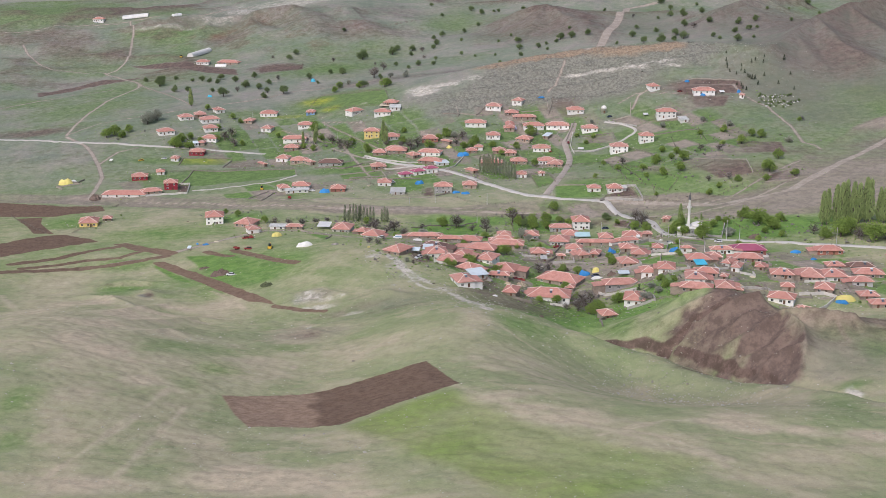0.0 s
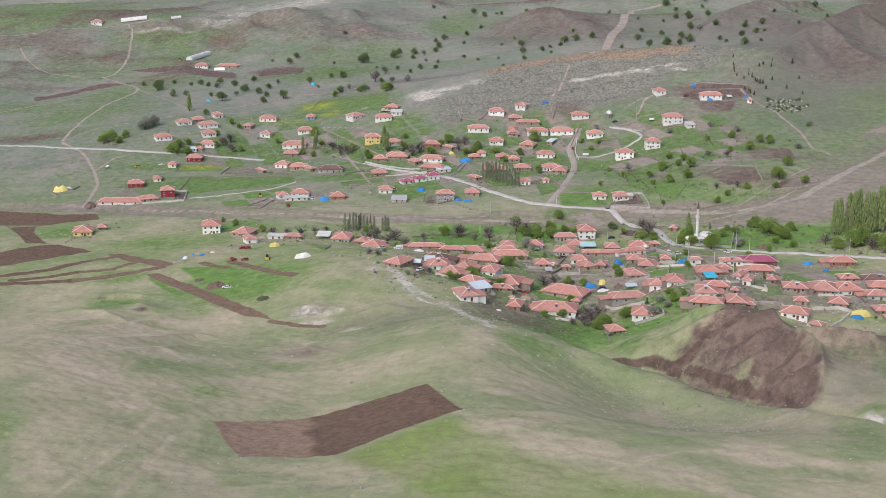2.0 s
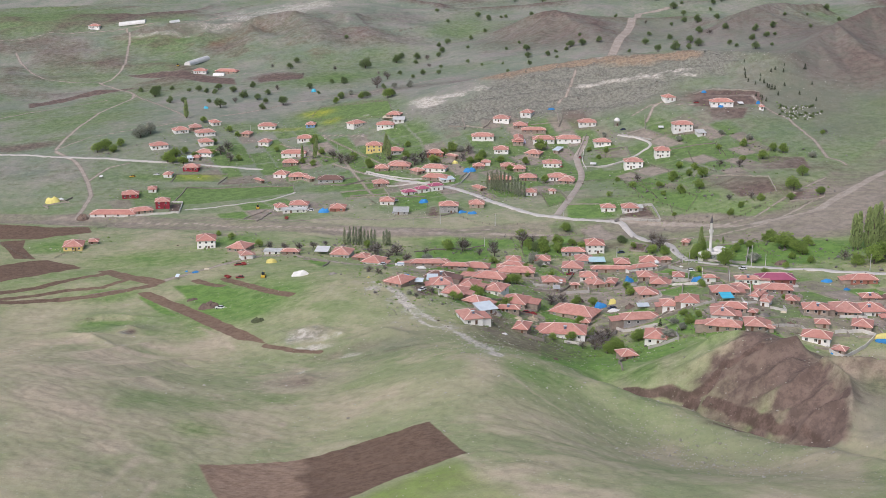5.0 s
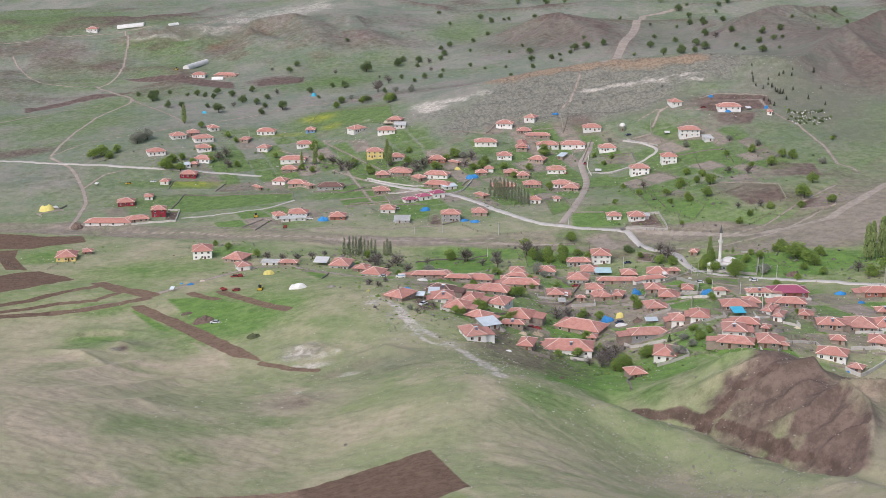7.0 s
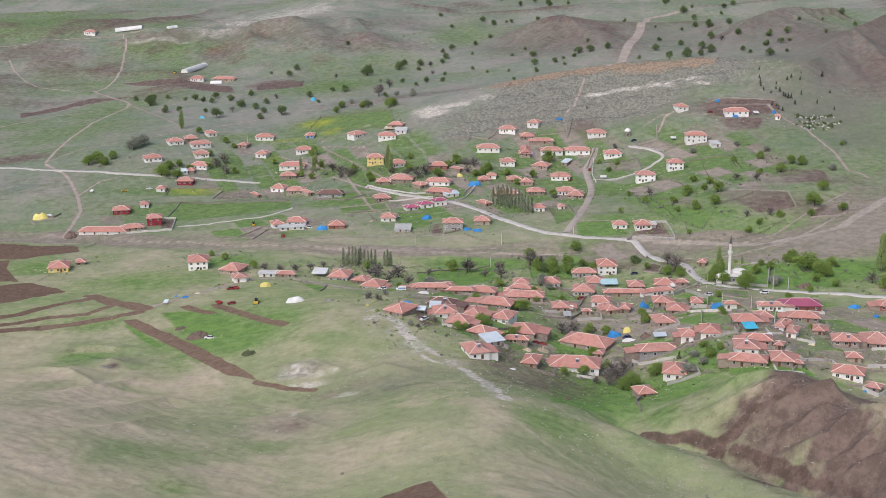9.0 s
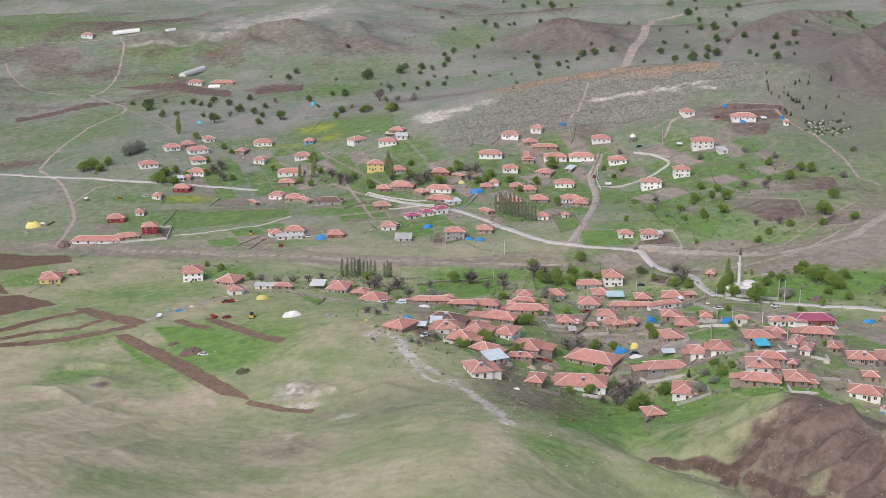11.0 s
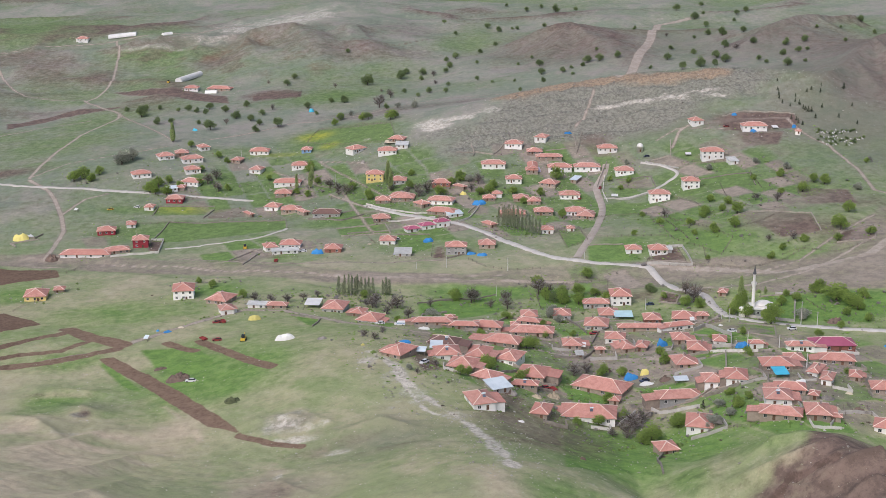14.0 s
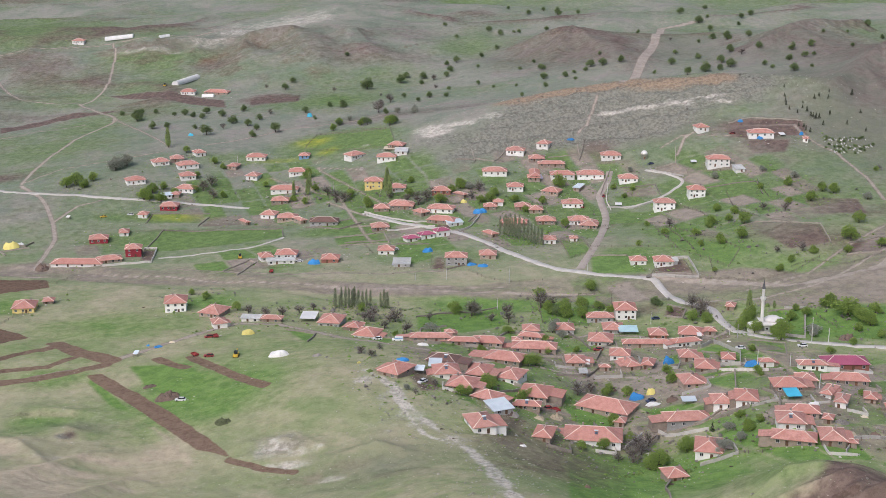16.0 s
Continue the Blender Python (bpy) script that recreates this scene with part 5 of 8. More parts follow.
house(167.3, 593.5, 7.7, 9.3, -19, 2.3, "stone", "tiles")
house(188.4, 609.2, 9.3, 6.8, -0, 2.6, "grey", "tiles")
house(184.7, 585.6, 8.1, 6.6, -0, 1.9, "stone", "tiles")
house(186.5, 574.0, 8.4, 6.0, 0, 1.9, "stone", "tiles")
house(144.1, 577.0, 11.1, 8.0, -20, 2.6, "white", "tiles")
house(150.8, 566.5, 5.2, 4.6, -32, 1.9, "stone", "tiles")
house(152.3, 613.1, 10.2, 8.0, -8, 2.3, "stone", "tiles")
house(150.4, 593.3, 5.4, 5.0, -10, 1.9, "stone", "tiles")
house(225.6, 665.7, 12.6, 11.7, -0, 2.3, "stone", "tiles")
house(211.8, 611.3, 13.0, 9.3, -0, 2.6, "white", "tiles")

# left farm
house(-232.2, 970.8, 11.0, 8.8, 11, 2.6, "red", "tiles")
house(-220.1, 985.6, 5.5, 8.3, 11, 1.9, "white", "tiles")
house(-203.2, 940.7, 9.2, 8.8, 10, 5.0, "red", "tiles")
house(-231.6, 921.6, 29.6, 8.8, -0, 1.9, "white", "tiles")
house(-214.2, 926.2, 13.8, 7.6, 20, 1.9, "stone", "tiles")

# north west cluster
house(-201.8, 1035.8, 11.1, 8.8, -0, 2.6, "red", "tiles")
house(-215.9, 1020.4, 5.9, 6.9, -0, 1.9, "white", "tiles")
house(-235.7, 1082.3, 12.8, 8.8, 24, 2.6, "white", "tiles")
house(-227.3, 1124.4, 11.3, 8.8, 26, 2.6, "white", "tiles")
house(-216.8, 1132.8, 9.3, 8.8, 14, 2.3, "stone", "tiles")
house(-206.6, 1119.2, 14.6, 8.8, 25, 2.6, "white", "tiles")
house(-201.9, 1096.3, 10.6, 8.8, 20, 2.6, "white", "tiles")
house(-197.7, 1071.1, 12.9, 8.8, -12, 2.6, "white", "tiles")
house(-204.1, 1151.0, 7.4, 8.8, 30, 2.6, "white", "tiles")
house(-208.5, 1056.3, 6.8, 6.0, 23, 1.9, "white", "metal")
house(-202.8, 1059.7, 5.8, 6.6, -0, 1.9, "stone", "tiles")
house(-160.1, 1144.0, 14.0, 8.8, -0, 2.6, "white", "tiles")
house(-173.8, 1123.8, 7.1, 8.5, -13, 1.9, "stone", "tiles")
house(-156.2, 1103.1, 8.5, 8.8, -13, 2.6, "white", "tiles")
house(-130.2, 1073.9, 18.4, 8.8, -0, 2.6, "white", "tiles")
house(-130.2, 1051.9, 11.1, 8.8, -0, 2.3, "stone", "tiles")
house(-133.1, 1021.5, 9.6, 8.8, -11, 2.6, "white", "tiles")
house(-120.1, 1011.9, 12.3, 8.8, -0, 2.3, "stone", "tiles")
house(-111.1, 1003.7, 4.3, 8.8, 38, 2.3, "stone", "tiles")
house(-147.4, 1007.7, 2.9, 8.8, 38, 1.9, "stone", "tiles")
house(-125.1, 1108.7, 12.2, 8.8, -0, 2.6, "white", "tiles")
house(-124.5, 1143.4, 7.1, 8.8, -0, 1.9, "blue", "tiles")
house(-94.4, 993.6, 17.5, 8.8, -0, 2.6, "grey", "dark")
house(-119.5, 912.2, 6.9, 8.8, 20, 2.6, "white", "tiles")
house(-107.9, 917.2, 11.9, 8.8, -0, 2.6, "white", "tiles")
house(-109.0, 900.3, 15.1, 4.7, 10, 1.9, "white", "flat")
house(-80.9, 901.0, 9.5, 8.8, -0, 2.3, "brick", "tiles")

# north middle
house(-85.9, 1122.7, 12.4, 8.8, 44, 2.6, "white", "tiles")
house(-61.7, 1108.6, 13.2, 8.8, -0, 2.6, "white", "tiles")
house(-51.5, 1115.9, 8.4, 8.8, -0, 1.9, "white", "flat")
house(-55.6, 1130.3, 10.9, 8.8, -14, 1.9, "stone", "tiles")
house(-67.6, 1061.4, 11.9, 8.8, -0, 5.0, "yellow", "tiles")
house(-51.4, 1052.4, 11.4, 8.8, -0, 2.6, "grey", "tiles")
house(-21.2, 1041.4, 12.0, 8.8, -0, 2.3, "brick", "tiles")
house(-8.4, 1034.3, 3.5, 8.8, 47, 1.9, "stone", "tiles")
house(-59.4, 1019.0, 9.6, 8.8, -0, 1.9, "stone", "tiles")
house(-47.3, 1021.7, 14.1, 8.8, -12, 2.6, "white", "tiles")
house(-33.0, 1002.1, 7.1, 8.8, 39, 2.3, "stone", "tiles")
house(-20.6, 1007.1, 16.5, 8.8, -11, 2.6, "white", "tiles")
house(-19.3, 985.8, 17.5, 8.8, -17, 1.9, "stone", "tiles")
house(-11.9, 980.3, 9.4, 6.4, 21, 1.9, "white", "metal")
house(-37.1, 947.6, 8.7, 5.6, 26, 2.0, "white", "maroon")
house(-28.2, 951.9, 8.7, 5.6, 26, 2.6, "white", "maroon")
house(-19.3, 956.2, 8.7, 5.6, 26, 3.4, "white", "maroon")
house(-50.2, 918.2, 9.0, 8.8, -0, 2.6, "white", "tiles")
house(-39.9, 891.7, 9.0, 8.8, -0, 1.9, "grey", "flat")
house(-9.5, 892.8, 11.7, 8.8, -0, 5.0, "grey", "tiles")
house(8.3, 902.1, 9.1, 8.8, -0, 2.3, "stone", "tiles")
house(14.4, 1070.7, 16.3, 8.8, -0, 2.6, "white", "tiles")
house(29.5, 1103.9, 12.3, 8.8, -8, 2.6, "white", "tiles")
house(50.0, 1112.3, 8.5, 8.8, -22, 2.6, "white", "tiles")
house(27.8, 1046.3, 10.5, 8.8, -0, 2.6, "white", "tiles")
house(43.9, 1093.2, 10.4, 8.8, -0, 1.9, "stone", "tiles")
house(40.8, 1063.2, 7.9, 8.8, -0, 1.9, "stone", "tiles")
house(53.7, 1083.2, 17.9, 6.7, -0, 1.9, "stone", "tiles")
house(60.3, 1065.8, 16.0, 8.8, -0, 2.6, "white", "tiles")
house(79.1, 1066.3, 17.8, 8.8, -0, 2.6, "white", "tiles")
house(70.1, 1046.8, 4.1, 8.8, -27, 1.9, "stone", "metal")
house(51.9, 1039.9, 11.2, 8.8, -23, 1.9, "stone", "tiles")
house(63.9, 1016.9, 13.0, 8.8, -0, 2.6, "white", "tiles")
house(31.5, 1011.1, 9.5, 8.8, -0, 1.9, "stone", "tiles")
house(39.8, 1005.9, 8.4, 8.8, -0, 1.9, "stone", "tiles")
house(25.2, 977.1, 16.3, 8.8, -0, 2.3, "stone", "tiles")
house(45.0, 981.1, 11.5, 8.8, -0, 2.3, "stone", "tiles")
house(65.3, 979.7, 12.4, 8.8, -0, 2.6, "white", "tiles")
house(71.9, 973.7, 7.4, 8.8, -11, 1.9, "stone", "tiles")
house(44.9, 932.3, 6.7, 7.9, -0, 2.6, "white", "tiles")
house(59.0, 934.6, 4.1, 4.8, -0, 1.9, "white", "tiles")
house(10.3, 952.4, 4.9, 8.8, 37, 1.9, "stone", "tiles")

# sheds and byres between the houses
house(41.6, 1069.5, 6.2, 20.0, 0, 1.9, "stone", "tiles")
house(-57.8, 975.0, 10.4, 8.8, 10, 2.3, "stone", "tiles")
house(-46.0, 1019.3, 14.5, 8.8, -5, 2.3, "stone", "tiles")
house(10.8, 1011.3, 7.9, 7, 0, 1.9, "stone", "tiles")
house(16.1, 1017.2, 6.1, 6, 0, 2.3, "white", "tiles")
house(70.8, 968.3, 10.4, 8.8, -10, 1.9, "stone", "tiles")
house(45.8, 690.9, 2.3, 4, 0, 1.9, "stone", "flat")
house(20.0, 742.2, 3.9, 5, 0, 1.9, "stone", "tiles")
house(108.7, 876.6, 5.0, 5, 0, 1.9, "grey", "flat")

# north right
house(95.2, 1091.2, 13.4, 8.8, -0, 2.6, "white", "tiles")
house(103.5, 1053.9, 12.2, 8.8, -0, 2.6, "white", "tiles")
house(119.6, 993.2, 12.7, 8.8, -0, 5.0, "white", "tiles")
house(141.6, 1007.8, 10.5, 8.8, -0, 5.0, "white", "tiles")
house(160.0, 1110.0, 8.5, 8.8, 15, 2.6, "white", "tiles")
house(198.2, 1093.2, 17.0, 8.8, -0, 2.6, "white", "tiles")
house(162.4, 1052.3, 14.7, 8.8, -0, 5.0, "white", "tiles")
house(173.6, 1038.1, 5.9, 8.8, 8, 1.9, "white", "flat")
house(227.5, 1084.9, 3.5, 6.0, -15, 1.9, "white", "tiles")
house(90.5, 881.2, 8.5, 7.1, -0, 2.6, "white", "tiles")
house(103.8, 877.4, 9.8, 8.8, -0, 2.6, "white", "tiles")

# far farms
house(-262.1, 1399.3, 12.7, 8.8, -0, 2.6, "white", "tiles")
house(-235.1, 1397.1, 22.2, 8.8, -11, 1.9, "stone", "tiles")
house(-428.0, 1634.3, 12.5, 8.8, -0, 2.6, "white", "tiles")


# ---- trees ----
def leaf_material(name, light, dark):
    m, tree, bsdf = shader(name, 0.8)
    geo = tree.nodes.new("ShaderNodeNewGeometry")
    info = tree.nodes.new("ShaderNodeObjectInfo").outputs["Random"]
    colour = mix_node(tree, geo.outputs["Random Per Island"], light, dark)
    colour = mix_node(tree, ramp_node(tree, info, 0.3, 1.0, 0, 0.4), colour, dark)
    link(tree, colour, bsdf.inputs["Base Color"])
    glow, both = tree.nodes.new("ShaderNodeBsdfTranslucent"), tree.nodes.new("ShaderNodeMixShader")
    both.inputs[0].default_value = 0.45
    link(tree, colour, glow.inputs["Color"])
    link(tree, bsdf.outputs[0], both.inputs[1])
    link(tree, glow.outputs[0], both.inputs[2])
    link(tree, both.outputs[0], tree.nodes["Material Output"].inputs["Surface"])
    return m


BARK = plain("grey_bark", (0.16, 0.13, 0.11), (0.10, 0.08, 0.07), 4.0)
LEAVES = {
    "green": leaf_material("dark_foliage", (0.255, 0.335, 0.145), (0.175, 0.235, 0.105)),
    "bright": leaf_material("fresh_spring_foliage", (0.34, 0.455, 0.115), (0.22, 0.31, 0.085)),
    "pale": leaf_material("silvery_blossom", (0.46, 0.47, 0.40), (0.31, 0.33, 0.26)),
    "grey": leaf_material("leafless_twigs", (0.36, 0.33, 0.31), (0.25, 0.23, 0.215)),
    "poplar": leaf_material("poplar_foliage", (0.42, 0.51, 0.22), (0.31, 0.39, 0.17)),
    "bare_poplar": leaf_material("bare_poplar_twigs", (0.36, 0.40, 0.26), (0.26, 0.30, 0.19)),
    "conifer": leaf_material("pine_needles", (0.075, 0.095, 0.05), (0.05, 0.065, 0.038)),
}


def clumps(places, sizes, flat, dice):
    """Many small ragged tufts as one mesh."""
    verts, faces = [], []
    for (x, y, z), s in zip(places, sizes):
        n = len(verts)
        ring = dice.uniform(0, math.tau)
        for k in range(4):
            a, r = ring + k * math.tau / 4 + dice.uniform(-0.4, 0.4), s * dice.uniform(0.6, 1.25)
            verts.append((x + r * math.cos(a), y + r * math.sin(a), z + s * flat * dice.uniform(-0.5, 0.5)))
        verts += [(x + s * dice.uniform(-0.3, 0.3), y + s * dice.uniform(-0.3, 0.3), z + s * flat), (x, y, z - s * flat * 0.7)]
        for k in range(4):
            faces.append((n + k, n + (k + 1) % 4, n + 4))
        faces += [(n, n + 1, n + 5), (n + 2, n + 3, n + 5)]
    return verts, faces


def tree_meshes(kind, seed):
    """Trunk and crown of a tree one metre high and about one metre wide."""
    dice, bm = random.Random(seed), bmesh.new()
    places, sizes = [], []
    if kind in ("poplar", "bare_poplar"):
        tube(bm, (0, 0, -0.05), (0, 0, 0.97), 0.07, 0.012, 5)
        count = 420 if kind == "poplar" else 230
        for k in range(count):
            h = dice.uniform(0.1, 1.0)
            r = 0.5 * math.sqrt(dice.random()) * (min(1, (h - 0.02) * 4.5) * (1.06 - h) ** 0.45)
            a = dice.uniform(0, math.tau)
            places.append((r * math.cos(a), r * math.sin(a), h))
            sizes.append(dice.uniform(0.035, 0.085) if kind == "poplar" else dice.uniform(0.025, 0.06))
        for k in range(14 if kind == "poplar" else 26):
            h, a = dice.uniform(0.08, 0.8), dice.uniform(0, math.tau)
            tube(bm, (0, 0, h), (0.4 * math.cos(a), 0.4 * math.sin(a), min(1.0, h + 0.17)), 0.018, 0.006, 3)
        flat = 1.0
    elif kind == "conifer":
        tube(bm, (0, 0, -0.05), (0, 0, 0.9), 0.05, 0.01, 5)
        for k in range(110):
            h = dice.uniform(0.1, 1.0)
            a, r = dice.uniform(0, math.tau), (1.02 - h) * 0.5 * dice.uniform(0.5, 1.05)
            places.append((r * math.cos(a), r * math.sin(a), h))
            sizes.append(dice.uniform(0.06, 0.12))
        flat = 0.5
    else:
        tube(bm, (0, 0, -0.1), (0.02, 0.01, 0.3), 0.04, 0.035, 6)
        lobes = []
        for k in range(6):
            a, r = k * math.tau / 6 + dice.uniform(-0.4, 0.4), dice.uniform(0.12, 0.3)
            lobes.append((r * math.cos(a), r * math.sin(a), dice.uniform(0.3, 0.62), dice.uniform(0.19, 0.29)))
        lobes.append((dice.uniform(-0.1, 0.1), dice.uniform(-0.1, 0.1), 0.72, 0.25))
        for x, y, z, r in lobes:
            tube(bm, (0.02, 0.01, 0.27), (x, y, z), 0.026, 0.008, 4)
        for k in range(780 if kind != "grey" else 300):
            x, y, z, r = dice.choice(lobes)
            d = Vector((dice.gauss(0, 1), dice.gauss(0, 1), dice.gauss(0, 0.9))).normalized() * r * dice.uniform(0.45, 1.12)
            places.append((x + d.x, y + d.y, max(0.07, z + d.z)))
            sizes.append(dice.uniform(0.022, 0.055) if kind != "grey" else dice.uniform(0.014, 0.036))
        if kind == "grey":
            for k in range(90):
                x, y, z, r = dice.choice(lobes)
                a = dice.uniform(0, math.tau)
                tube(bm, (x * 0.6, y * 0.6, z * 0.7), (x + r * math.cos(a), y + r * math.sin(a), z + r * dice.uniform(0.1, 1.0)), 0.01, 0.004, 3)
        flat = 0.8
    crown = bpy.data.meshes.new("crown")
    verts, faces = clumps(places, sizes, flat, dice)
    crown.from_pydata(verts, [], faces)
    crown.materials.append(LEAVES[kind])
    return mesh_of("trunk", bm, BARK if kind != "bare_poplar" else LEAVES[kind]), crown


TREE_KINDS = {kind: [tree_meshes(kind, 40 + 7 * k) for k in range(4)] for kind in LEAVES}
TREE_WORDS = {
    "green": ("tree", "dark green round-crowned tree on the dry slope", "scattered slope trees"),
    "bright": ("tree", "fresh green spring tree among gardens and houses", "village trees"),
    "pale": ("shrub", "silvery pale shrub in early blossom", "village trees"),
    "grey": ("tree", "leafless grey-brown tree with fine twigs", "village trees"),
    "poplar": ("poplar", "tall columnar poplar in young leaf", "poplars"),
    "bare_poplar": ("poplar", "slender poplar still nearly bare of leaves", "poplars"),
    "conifer": ("conifer", "small dark planted pine on the hillside", "young pines"),
}
tree_count = 0


def tree(x, y, high, wide, kind):
    """A tree of a kind at x, y; repeats share their meshes."""
    global tree_count
    tree_count += 1
    trunk, crown = TREE_KINDS[kind][tree_count % 4]
    name, words, group = TREE_WORDS[kind]
    ob = thing(name, x, y, float(land(x, y)) - 0.1, (tree_count * 77) % 360, words, "tree", group)
    for piece, data in (("trunk", trunk), ("crown", crown)):
        part(piece, data, ob, Matrix.Diagonal((wide, wide, high, 1)))
    return ob



# ---- trees: place, height, crown width, kind ----
tree(40.4, 1785.0, 5.0, 5.5, "green")
tree(62.0, 1737.6, 6.6, 7.3, "green")
tree(81.1, 1774.3, 6.2, 6.8, "green")
tree(96.0, 1741.6, 10.9, 12.1, "green")
tree(118.4, 1729.3, 6.0, 6.7, "green")
tree(-31.2, 1647.3, 5.1, 5.7, "green")
tree(15.9, 1626.4, 7.3, 8.1, "green")
tree(27.8, 1606.9, 7.2, 8.0, "green")
tree(47.7, 1615.6, 5.0, 5.6, "green")
tree(42.5, 1614.8, 3.9, 4.3, "green")
tree(77.5, 1629.0, 5.6, 6.2, "green")
tree(22.6, 1520.5, 4.7, 5.2, "green")
tree(7.1, 1501.8, 5.6, 6.3, "green")
tree(-17.9, 1586.2, 4.9, 5.4, "green")
tree(-16.7, 1468.2, 7.5, 8.3, "green")
tree(-25.7, 1460.8, 5.5, 6.1, "green")
tree(-22.1, 1431.0, 6.8, 7.6, "green")
tree(-25.3, 1415.3, 5.8, 6.4, "green")
tree(3.8, 1432.4, 3.9, 4.3, "green")
tree(160.8, 1507.9, 4.7, 5.2, "green")
tree(112.7, 1387.3, 3.8, 4.2, "green")
tree(101.0, 1348.8, 7.8, 8.6, "green")
tree(111.8, 1346.6, 7.8, 8.6, "green")
tree(96.6, 1339.0, 4.5, 5.0, "green")
tree(128.0, 1348.1, 6.9, 7.6, "green")
tree(227.1, 1684.1, 8.8, 9.8, "green")
tree(242.9, 1652.1, 9.8, 10.9, "green")
tree(273.1, 1796.4, 6.3, 7.0, "green")
tree(254.8, 1667.5, 4.7, 5.2, "green")
tree(245.3, 1591.5, 7.2, 8.0, "green")
tree(224.9, 1456.1, 7.0, 7.8, "green")
tree(235.4, 1440.0, 9.9, 11.0, "green")
tree(251.3, 1419.4, 6.9, 7.6, "green")
tree(290.4, 1661.0, 6.4, 7.1, "green")
tree(302.2, 1671.7, 7.0, 7.8, "green")
tree(283.3, 1637.9, 4.6, 5.1, "green")
tree(211.2, 1451.7, 4.0, 4.4, "green")
tree(183.5, 1408.2, 4.8, 5.4, "green")
tree(170.6, 1338.4, 7.3, 8.1, "green")
tree(197.1, 1364.3, 5.6, 6.2, "green")
tree(224.7, 1364.6, 8.0, 8.8, "green")
tree(210.7, 1326.5, 7.7, 8.6, "green")
tree(215.0, 1305.3, 8.9, 9.9, "green")
tree(192.5, 1296.0, 9.7, 10.8, "green")
tree(204.1, 1294.2, 6.2, 6.9, "green")
tree(163.5, 1203.9, 6.9, 7.6, "green")
tree(246.1, 1346.9, 6.9, 7.7, "green")
tree(274.1, 1343.6, 7.4, 8.2, "green")
tree(291.8, 1350.5, 7.0, 7.8, "green")
tree(278.5, 1315.5, 5.9, 6.6, "green")
tree(287.6, 1321.7, 4.1, 4.6, "green")
tree(264.0, 1307.8, 6.3, 7.0, "green")
tree(241.8, 1298.1, 5.3, 5.9, "green")
tree(245.2, 1284.6, 4.0, 4.4, "green")
tree(257.2, 1259.8, 7.8, 8.6, "green")
tree(273.2, 1266.5, 3.5, 3.9, "green")
tree(312.3, 1393.2, 3.9, 4.3, "green")
tree(336.7, 1403.8, 3.4, 3.8, "green")
tree(367.5, 1450.7, 7.2, 8.0, "green")
tree(367.4, 1402.2, 4.9, 5.5, "green")
tree(324.2, 1338.3, 4.2, 4.7, "green")
tree(60.6, 1373.6, 7.0, 7.8, "green")
tree(60.1, 1330.9, 6.7, 7.5, "green")
tree(60.4, 1305.3, 4.8, 5.4, "green")
tree(78.5, 1329.4, 5.8, 6.5, "green")
tree(86.7, 1335.7, 3.6, 4.0, "green")
tree(86.6, 1319.0, 3.6, 4.0, "green")
tree(41.7, 1395.1, 3.3, 3.7, "green")
tree(54.8, 1411.4, 3.8, 4.3, "green")
tree(3.9, 1352.1, 4.6, 5.1, "green")
tree(16.8, 1319.7, 3.1, 3.5, "green")
tree(36.3, 1315.9, 3.1, 3.4, "green")
tree(39.6, 1276.6, 3.9, 4.3, "green")
tree(-23.4, 1306.3, 4.8, 5.4, "green")
tree(-21.9, 1344.6, 4.1, 4.5, "green")
tree(151.9, 1306.3, 4.0, 4.4, "green")
tree(185.9, 1459.9, 4.5, 5.0, "grey")
tree(229.7, 1338.0, 6.4, 7.1, "grey")
tree(-123.9, 1490.2, 5.1, 5.7, "green")
tree(-96.6, 1385.3, 12.3, 13.6, "green")
tree(-67.3, 1412.8, 9.6, 10.7, "green")
tree(-63.6, 1429.2, 6.8, 7.6, "green")
tree(-47.2, 1421.3, 7.7, 8.6, "green")
tree(-47.8, 1401.6, 5.2, 5.8, "green")
tree(-37.9, 1313.7, 6.2, 6.9, "green")
tree(-47.0, 1302.9, 4.4, 4.9, "green")
tree(-60.2, 1330.1, 4.9, 5.5, "green")
tree(-71.3, 1251.8, 5.5, 6.1, "green")
tree(-60.2, 1188.7, 6.7, 7.5, "green")
tree(-82.8, 1207.9, 6.9, 7.6, "green")
tree(-106.7, 1226.4, 5.4, 6.0, "green")
tree(-110.2, 1296.7, 7.5, 8.3, "green")
tree(-121.8, 1300.8, 5.3, 5.9, "green")
tree(-171.7, 1393.2, 6.7, 7.4, "green")
tree(-167.9, 1417.5, 6.3, 7.0, "green")
tree(-304.4, 1322.1, 5.1, 5.6, "green")
tree(-285.5, 1296.4, 11.3, 12.5, "green")
tree(-286.5, 1318.4, 6.4, 7.1, "green")
tree(-273.7, 1316.3, 5.0, 5.6, "green")
tree(-262.1, 1253.1, 7.4, 8.2, "green")
tree(-249.8, 1250.9, 6.0, 6.7, "green")
tree(-255.3, 1304.8, 4.1, 4.5, "green")
tree(-245.8, 1303.1, 6.7, 7.5, "green")
tree(-236.8, 1293.5, 5.3, 5.9, "green")
tree(-227.5, 1284.6, 5.7, 6.4, "green")
tree(-227.8, 1304.1, 6.7, 7.5, "green")
tree(-211.4, 1287.8, 7.1, 7.8, "green")
tree(-196.9, 1256.9, 8.2, 9.1, "green")
tree(-195.3, 1303.9, 6.7, 7.4, "green")
tree(-183.3, 1247.2, 6.8, 7.5, "green")
tree(-176.6, 1267.8, 6.0, 6.7, "green")
tree(-173.5, 1209.5, 6.6, 7.3, "green")
tree(-173.3, 1230.5, 5.9, 6.5, "green")
